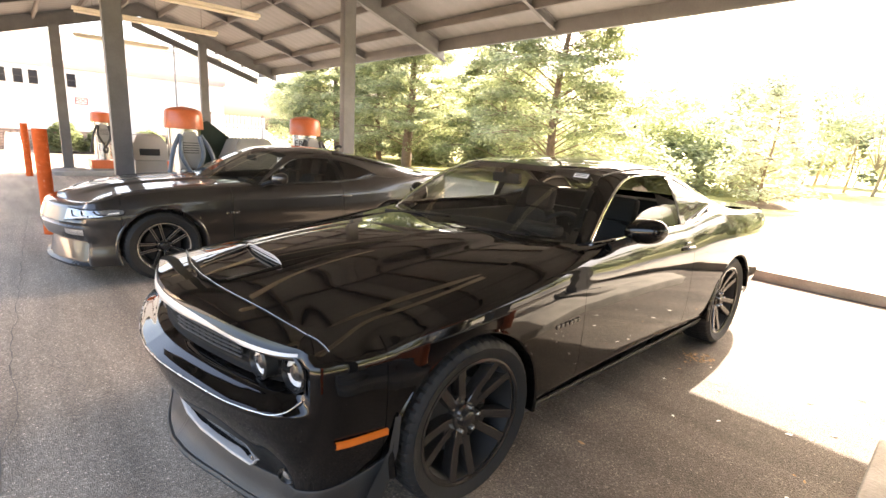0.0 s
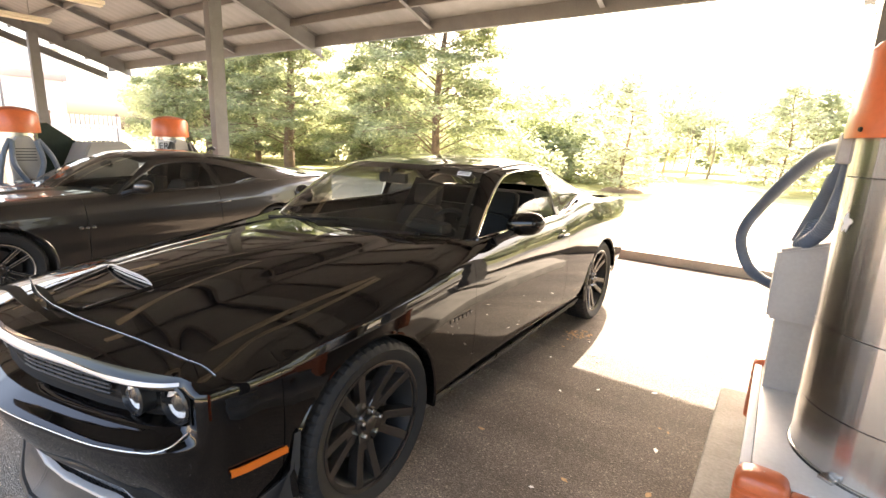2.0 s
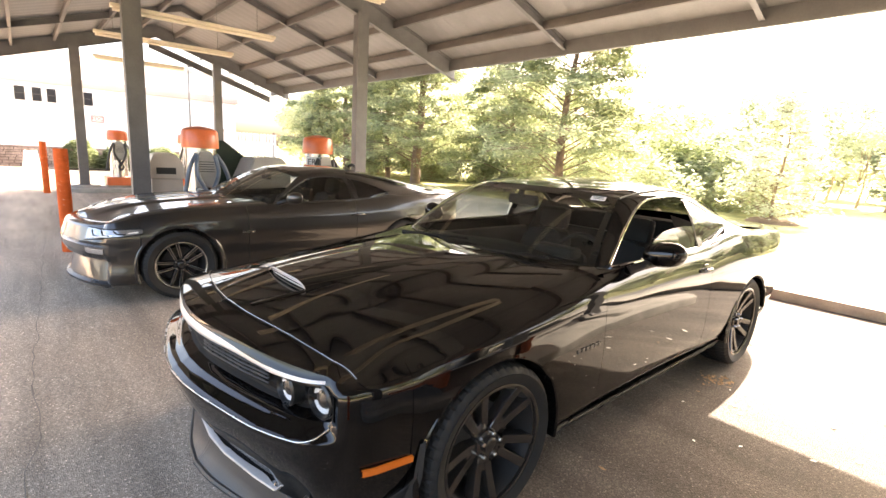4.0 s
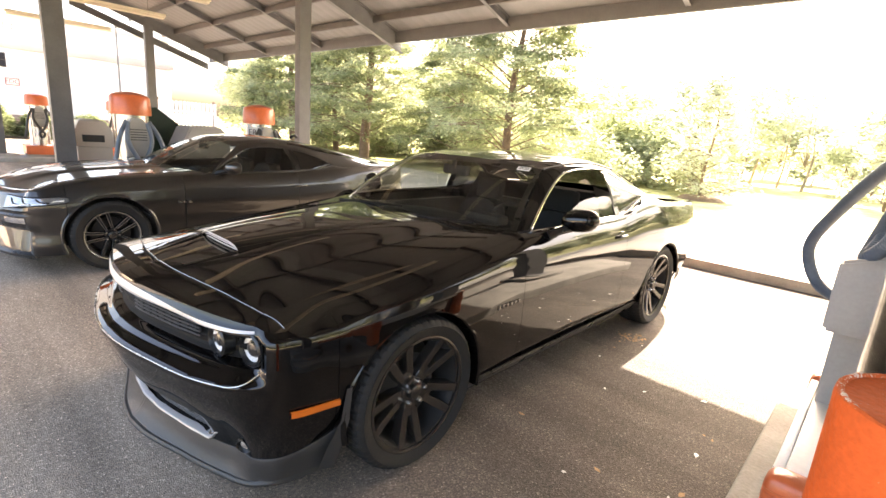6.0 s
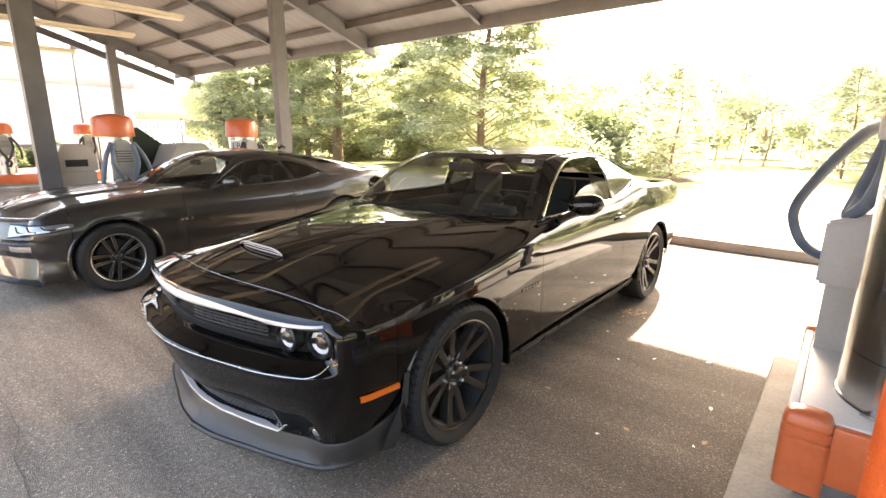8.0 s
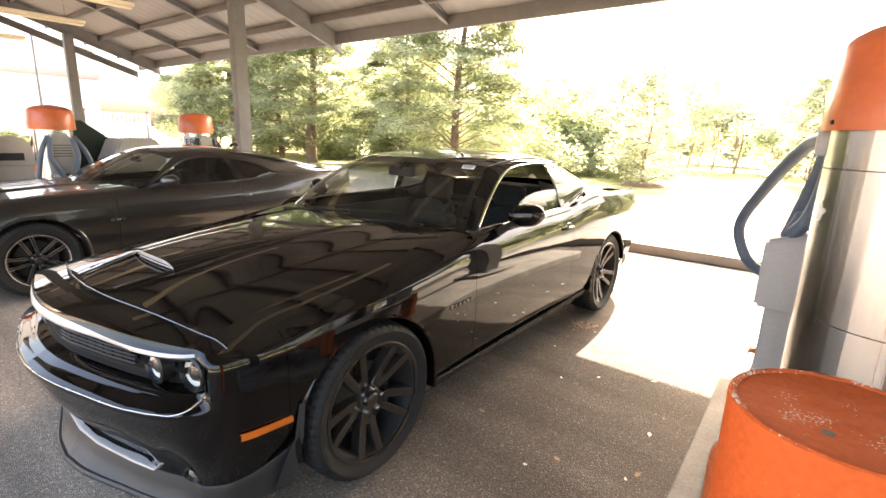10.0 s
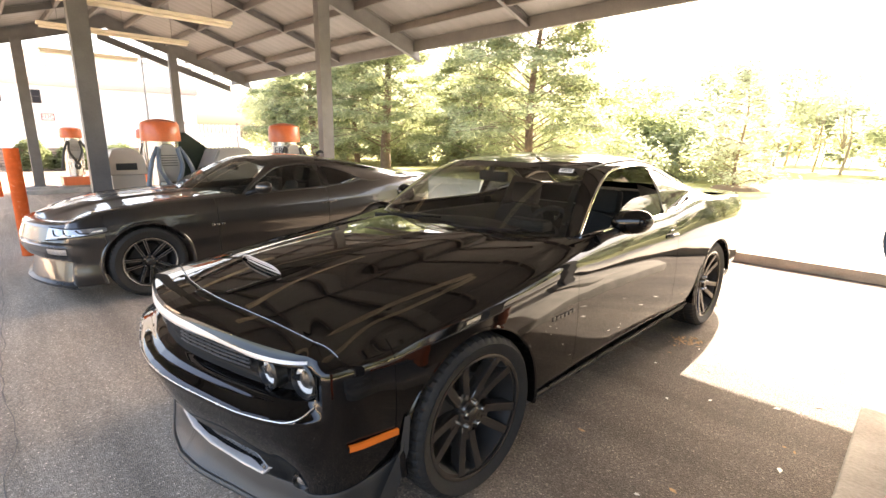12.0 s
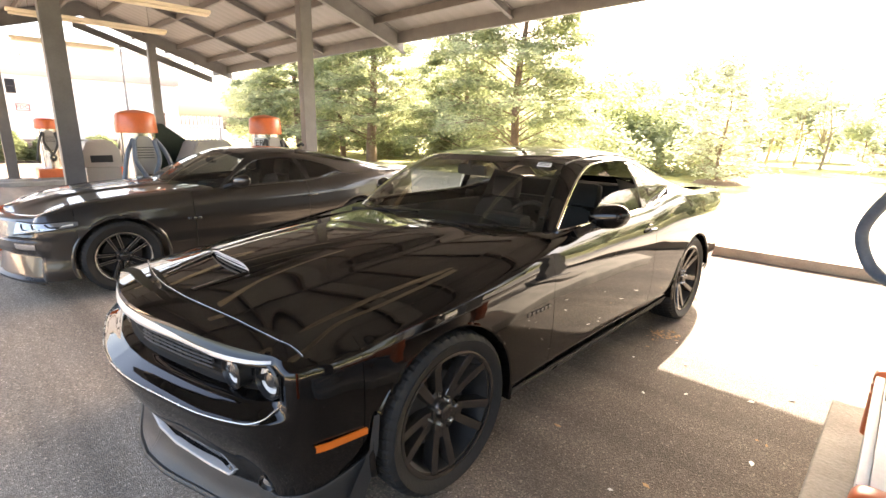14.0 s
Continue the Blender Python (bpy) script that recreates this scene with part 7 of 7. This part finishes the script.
    for y in (-1.464, 1.475):
        for sd in (1, -1):
            wheel(car, Matrix.Translation((0.818 * sd, y, 0.367)) @ (Matrix.Identity(4) if sd > 0 else pose(0, 0, 0, 0, 0, 180)), 0.367, 0.279, 0.25, "twin")
    return car


black_coupe()


# ---- grey fastback ----
def grey_fastback():
    car = thing("sports_car", "dark grey metallic fastback sports coupe parked beside the vacuum island", "car", pose(-3.965, -0.395, 0), group="parked cars")
    S = dict(hubs=(-1.36, 1.36), hub_z=0.345, arch=0.385, sill=0.2, rear_low=0.34)
    S["outline"] = [(0, -2.28), (0.2, -2.265), (0.42, -2.21), (0.62, -2.135), (0.795, -2.035), (0.880, -1.90), (0.908, -1.76), (0.925, -1.60), (0.94, -1.36), (0.94, -1.0), (0.922, -0.6), (0.915, -0.1), (0.918, 0.4), (0.935, 0.85), (0.957, 1.2), (0.958, 1.5), (0.945, 1.8), (0.915, 2.1), (0.86, 2.36), (0.72, 2.50), (0.4, 2.56), (0, 2.57)]
    zt = func([(-2.3, 0.735), (-2.1, 0.745), (-1.95, 0.775), (-1.8, 0.81), (-1.6, 0.85), (-1.3, 0.885), (-0.9, 0.905), (-0.5, 0.915), (0.0, 0.925), (0.5, 0.94), (0.9, 0.96), (1.2, 0.985), (1.6, 1.02), (2.0, 1.035), (2.4, 1.03), (2.6, 1.02)])
    S["zs"] = lambda y, s: zt(y)
    zlow = func([(-2.3, 0.20), (-1.5, 0.19), (1.8, 0.19), (2.1, 0.26), (2.6, 0.28)])
    S["zb"] = lambda y, s: zlow(y)
    facets = [(0.18, 0.13), (0.205, 0.088), (0.225, 0.084), (0.40, 0.125), (0.425, 0.125), (0.44, 0.065), (0.50, 0.035), (0.56, 0.03), (0.58, 0.055), (0.60, 0.03), (0.72, 0.075), (0.74, 0.09), (0.79, 0.14)]
    front = lambda z: np.interp(z, [q[0] for q in facets], [q[1] for q in facets])
    side = func([(0, 0.06), (0.08, 0.025), (0.18, 0.018), (0.35, 0.010), (0.50, 0.012), (0.60, 0.004), (0.68, 0.002), (0.76, 0.010), (0.85, 0.022), (0.93, 0.045), (1.0, 0.085)])
    plain = func([(0.19, 0.03), (0.25, 0.01), (0.4, 0.02), (0.55, 0.01), (0.68, 0.012), (0.76, 0.05), (0.84, 0.10)])

    def inset(x, y, z, v, s, total):
        wf = float(1 - sm(0.80, 0.86, x)) if y < -1.5 else 0.0
        wm = float(1 - sm(-1.85, -1.5, y))
        base = side(v) * (1 - wm) + plain(z) * wm
        if y > 2.1:
            k = float(sm(2.1, 2.45, y))
            base = base * (1 - k) + k * (0.03 + 0.05 * np.abs(v - 0.6))
        return front(z) * wf + base * (1 - wf)

    S["inset"] = inset
    S["splits"] = [-1.70, -0.70, 0.62, 2.0]
    S["panels"] = ["front_bumper", "front_fender", "door", "rear_quarter", "rear_bumper"]
    S["strip_rise"] = lambda y: 0.024 + 0.0 * y
    S["strip_bow"] = 1.0
    S["rows"] = 90
    S["angle"] = 13
    S["step"] = 0.022
    S["half"] = lambda y: 0.94
    S["side_x"] = lambda y, z: np.interp(y, [q[1] for q in S["outline"][6:18]], [q[0] for q in S["outline"][6:18]]) - 0.012
    car_panels(car, S, GREY_PAINT)
    arch_parts(car, S, GREY_PAINT)
    zc = func([(-2.25, 0.765), (-2.0, 0.83), (-1.7, 0.885), (-1.3, 0.925), (-0.9, 0.95), (-0.5, 0.96)])

    def bulge(x, y):
        return 0.018 * (1 - sm(0.26, 0.36, np.abs(x) - 0.06 * (y + 1.5))) * sm(-2.1, -1.6, y) - 0.008 * (1 - sm(0.05, 0.12, np.abs(x)))

    strip, hood = hood_cap(S, S["s_of_y"](-0.46), 0.10, -0.84, zc, n=120, m=44, extra=bulge)
    bm = bm_new()
    both(bm, strip)
    part("fender_top", bm, GREY_PAINT, car)
    bm = bm_new()
    both(bm, hood)
    part("bonnet", bm, GREY_PAINT, car, "grey bonnet with raised centre", angle=60)
    for sd in (1, -1):
        bm = bm_new()
        tube(bm, [(p[0] * sd, p[1], p[2]) for p in hood[0][::6]], 0.0035, 6, steps=120)
        part("bonnet_shut_line", bm, GAPLINE, car)
    K = {}
    K["cowl"] = [(0, -0.80, 0.955), (0.4, -0.765, 0.95), (0.64, -0.66, 0.935), (0.765, -0.51, 0.925), (0.80, -0.40, 0.922)]
    K["header"] = [(0, -0.10, 1.300), (0.3, -0.075, 1.292), (0.48, -0.02, 1.272), (0.565, 0.05, 1.245)]
    K["rear_header"] = [(0, 0.70, 1.325), (0.3, 0.68, 1.315), (0.45, 0.65, 1.295), (0.545, 0.60, 1.262)]
    K["rear_base"] = [(0, 1.90, 1.085), (0.35, 1.87, 1.08), (0.56, 1.78, 1.07), (0.62, 1.66, 1.07)]
    K["tail"] = [(0, 2.54, 1.055), (0.4, 2.52, 1.055), (0.70, 2.44, 1.045), (0.83, 2.0, 1.04)]
    K["belt"] = [(0.81, -0.36, 0.932), (0.828, -0.1, 0.942), (0.832, 0.25, 0.953), (0.832, 0.6, 0.968), (0.822, 0.85, 0.985), (0.79, 1.05, 1.025)]
    K["dlo_top"] = [(0.805, -0.355, 0.94), (0.725, -0.14, 1.085), (0.645, 0.10, 1.195), (0.615, 0.40, 1.222), (0.64, 0.70, 1.18), (0.71, 0.92, 1.105), (0.788, 1.055, 1.03)]
    K["low"] = K["dlo_top"] + [(0.83, 1.25, 1.0), (0.868, 1.6, 1.02), (0.86, 1.95, 1.036)]
    K["up"] = [(0.80, -0.40, 0.922), (0.69, -0.19, 1.09), (0.565, 0.05, 1.245), (0.552, 0.32, 1.274), (0.545, 0.60, 1.262), (0.555, 0.90, 1.215), (0.575, 1.2, 1.155), (0.60, 1.45, 1.11), (0.62, 1.66, 1.07), (0.74, 1.92, 1.05)]
    grow = lambda y: y if y < 0.2 else 0.2 + (y - 0.2) * 1.13
    for key in ("rear_header", "rear_base", "belt", "dlo_top", "low", "up"):
        K[key] = [(x, grow(y), z) for x, y, z in K[key]]
    make_glasshouse(car, K, GREY_PAINT, GLASS, GLASS_DARK, S, split=0.66)
    bm = bm_new()
    patch(bm, [(x, y - 0.14 * (1 - x / 0.9), z - 0.02) for x, y, z in K["cowl"]], [(x * 0.99, y + 0.02, z - 0.004) for x, y, z in K["cowl"]], 40, 6)
    part("cowl_panel", bm, SATIN_BLACK, car)
    trim_line(car, "window_trim", [(x + 0.004, y, z + 0.003) for x, y, z in K["dlo_top"]], 0.008, SATIN_BLACK)
    trim_line(car, "belt_trim", [(x + 0.006, y, z - 0.002) for x, y, z in K["belt"]], 0.009, SATIN_BLACK)
    for sd in (1, -1):
        bm = bm_new()
        quads(bm, [[(0.835 * sd, 0.625, 0.968), (0.835 * sd, 0.685, 0.972)], [(0.735 * sd, 0.58, 1.10), (0.735 * sd, 0.64, 1.10)], [(0.635 * sd, 0.54, 1.215), (0.64 * sd, 0.60, 1.21)]], flip=sd < 0)
        for v in bm.verts:
            v.co.x += 0.014 * sd
        part("door_pillar", bm, SATIN_BLACK, car)
        # headlamp with lens, lower intake and fog strip
        xo = lambda y: float(np.interp(y, [q[1] for q in S["outline"][2:9]], [q[0] for q in S["outline"][2:9]]))
        yf = lambda x: float(np.interp(x, [q[0] for q in S["outline"][:6]], [q[1] for q in S["outline"][:6]]))
        bm = bm_new()
        ss = np.linspace(float(S["s_of_y"](-2.13)), float(S["s_of_y"](-1.68)), 18)
        rows = []
        for i, s in enumerate(ss):
            t = i / 17
            col = S["column"](s, -0.004)
            z0, z1 = 0.615 + 0.07 * t, 0.728 - 0.003 * t
            r = []
            for z in np.linspace(z0, z1, 6):
                j = int(np.argmin(np.abs(col[:, 2] - z)))
                r.append((col[j][0] * sd, col[j][1], z))
            rows.append(r)
        quads(bm, rows, flip=sd < 0)
        hl = part("headlight", bm, HEADLAMP, car, "clear wedge-shaped headlight")
        bm = bm_new()
        tube(bm, [rows[1][1], rows[8][1], rows[16][2]], 0.008, 6)
        part("light_blade", bm, WHITE_PAINT, hl, "pale light blade")
        bm = bm_new()
        tube(bm, [rows[0][5], rows[9][5], rows[17][5], rows[17][0], rows[9][0], rows[0][0]], 0.006, 6, steps=80)
        part("lamp_outline", bm, GAPLINE, hl)
        for a, b in ((2, 5), (6, 9), (10, 13)):
            bm = bm_new()
            tube(bm, [rows[a][4], rows[(a + b) // 2][2], rows[b][1]], 0.007, 6)
            part("lamp_divider", bm, GAPLINE, hl)
        bm = bm_new()
        rows = []
        for i, s in enumerate(np.linspace(float(S["s_of_y"](-2.13)), float(S["s_of_y"](-2.0)), 12)):
            col = S["column"](s, -0.006)
            rows.append([(col[int(np.argmin(np.abs(col[:, 2] - z)))][0] * sd, col[int(np.argmin(np.abs(col[:, 2] - z)))][1], z) for z in (0.487, 0.505, 0.525, 0.540)])
        quads(bm, rows, flip=sd < 0)
        part("fog_strip", bm, MACHINED, car, "bright fog lamp strip")
        # flat dark strip drawn as the shadow of the side intake
        bm = bm_new()
        rows = []
        for i, s in enumerate(np.linspace(float(S["s_of_y"](-2.17)), float(S["s_of_y"](-1.90)), 12)):
            col = S["column"](s, -0.004)
            rows.append([(col[int(np.argmin(np.abs(col[:, 2] - z)))][0] * sd, col[int(np.argmin(np.abs(col[:, 2] - z)))][1], z) for z in (0.415, 0.44, 0.478)])
        quads(bm, rows, flip=sd < 0)
        part("intake_shadow", bm, SATIN_BLACK, car, "side intake's shadow laid on as a flat dark strip")
        bm = bm_new()
        rows = []
        for i, s in enumerate(np.linspace(float(S["s_of_y"](-2.17)), float(S["s_of_y"](-1.82)), 14)):
            col = S["column"](s, -0.005)
            rows.append([(np.interp(z, col[:, 2], col[:, 0]) * sd, np.interp(z, col[:, 2], col[:, 1]), z) for z in (0.557, 0.572, 0.59)])
        quads(bm, rows, flip=sd < 0)
        part("bumper_gap", bm, SATIN_BLACK, car, "dark gap under the headlight")
        bm = bm_new()
        for q in range(3):
            box(bm, 0.936, 0.941, -0.78 + q * 0.05, -0.745 + q * 0.05, 0.64, 0.665, 0.002, Matrix.Diagonal((sd, 1, 1, 1)))
        bmesh.ops.recalc_face_normals(bm, faces=bm.faces)
        part("badge", bm, MACHINED, car, "bright fender badge")
        bm = bm_new()
        tube(bm, [(0.912 * sd, 0.54, 0.775), (0.935 * sd, 0.58, 0.785), (0.936 * sd, 0.68, 0.788), (0.915 * sd, 0.73, 0.785)], 0.012, 8)
        part("door_handle", bm, GREY_PAINT, car, "grey door handle")
        bm = bm_new()
        rows = [[(0.915 * sd, y, 0.27), (0.93 * sd, y, 0.25), (0.91 * sd, y, 0.18), (0.7 * sd, y, 0.16)] for y in np.linspace(-0.98, 0.98, 20)]
        quads(bm, rows, flip=sd < 0)
        part("sill", bm, SATIN_BLACK, car)
    bm = bm_new()
    rows = [[(x, yf(abs(x)) + 0.07, z) for z in (0.50, 0.57, 0.66)] for x in np.linspace(-0.55, 0.55, 24)]
    quads(bm, rows, flip=True)
    part("grille", bm, MATTE_BLACK, car, "black mesh grille")
    bm = bm_new()
    rows = [[(x, yf(abs(x)) + 0.080, 0.16), (x, yf(abs(x)) + 0.050, 0.18), (x, yf(abs(x)) + 0.050, 0.20), (x, yf(abs(x)) + 0.10, 0.22)] for x in np.linspace(-0.82, 0.82, 36)]
    quads(bm, rows, flip=True)
    part("front_lip", bm, SATIN_BLACK, car, "black chin lip")
    bm = bm_new()
    box(bm, -0.8, 0.8, -0.95, 0.95, 0.16, 0.2)
    box(bm, -0.52, 0.52, -2.0, 2.4, 0.2, 0.26)
    box(bm, -0.55, 0.55, -0.95, -0.85, 0.22, 0.86)
    part("underbody", bm, SATIN_BLACK, car)
    bm = bm_new()
    tube(bm, [(0, 1.0, 1.33), (0, 1.06, 1.36), (0, 1.10, 1.345)], 0.02, 8)
    part("roof_antenna", bm, SATIN_BLACK, car)
    K["dash_z"], K["dash_y"], K["floor_y"], K["seat_y"] = 0.89, -0.30, (-0.85, 1.0), 0.12
    K["shelf"], K["mirror"] = (1.2, 1.8, 1.0), (0.0, -0.16, 1.18)
    K["lining"] = [(-0.05, 1.275), (0.2, 1.305), (0.45, 1.31), (0.7, 1.29)]
    cabin(car, K)
    door_mirror(car, (0.84, -0.36, 0.93), (0.965, -0.20, 1.0), GREY_PAINT, SATIN_BLACK, 1.0)
    for y in (-1.36, 1.36):
        for sd in (1, -1):
            wheel(car, Matrix.Translation((0.79 * sd, y, 0.345)) @ (Matrix.Identity(4) if sd > 0 else pose(0, 0, 0, 0, 0, 180)), 0.345, 0.24, 0.25, "split")
    return car


grey_fastback()
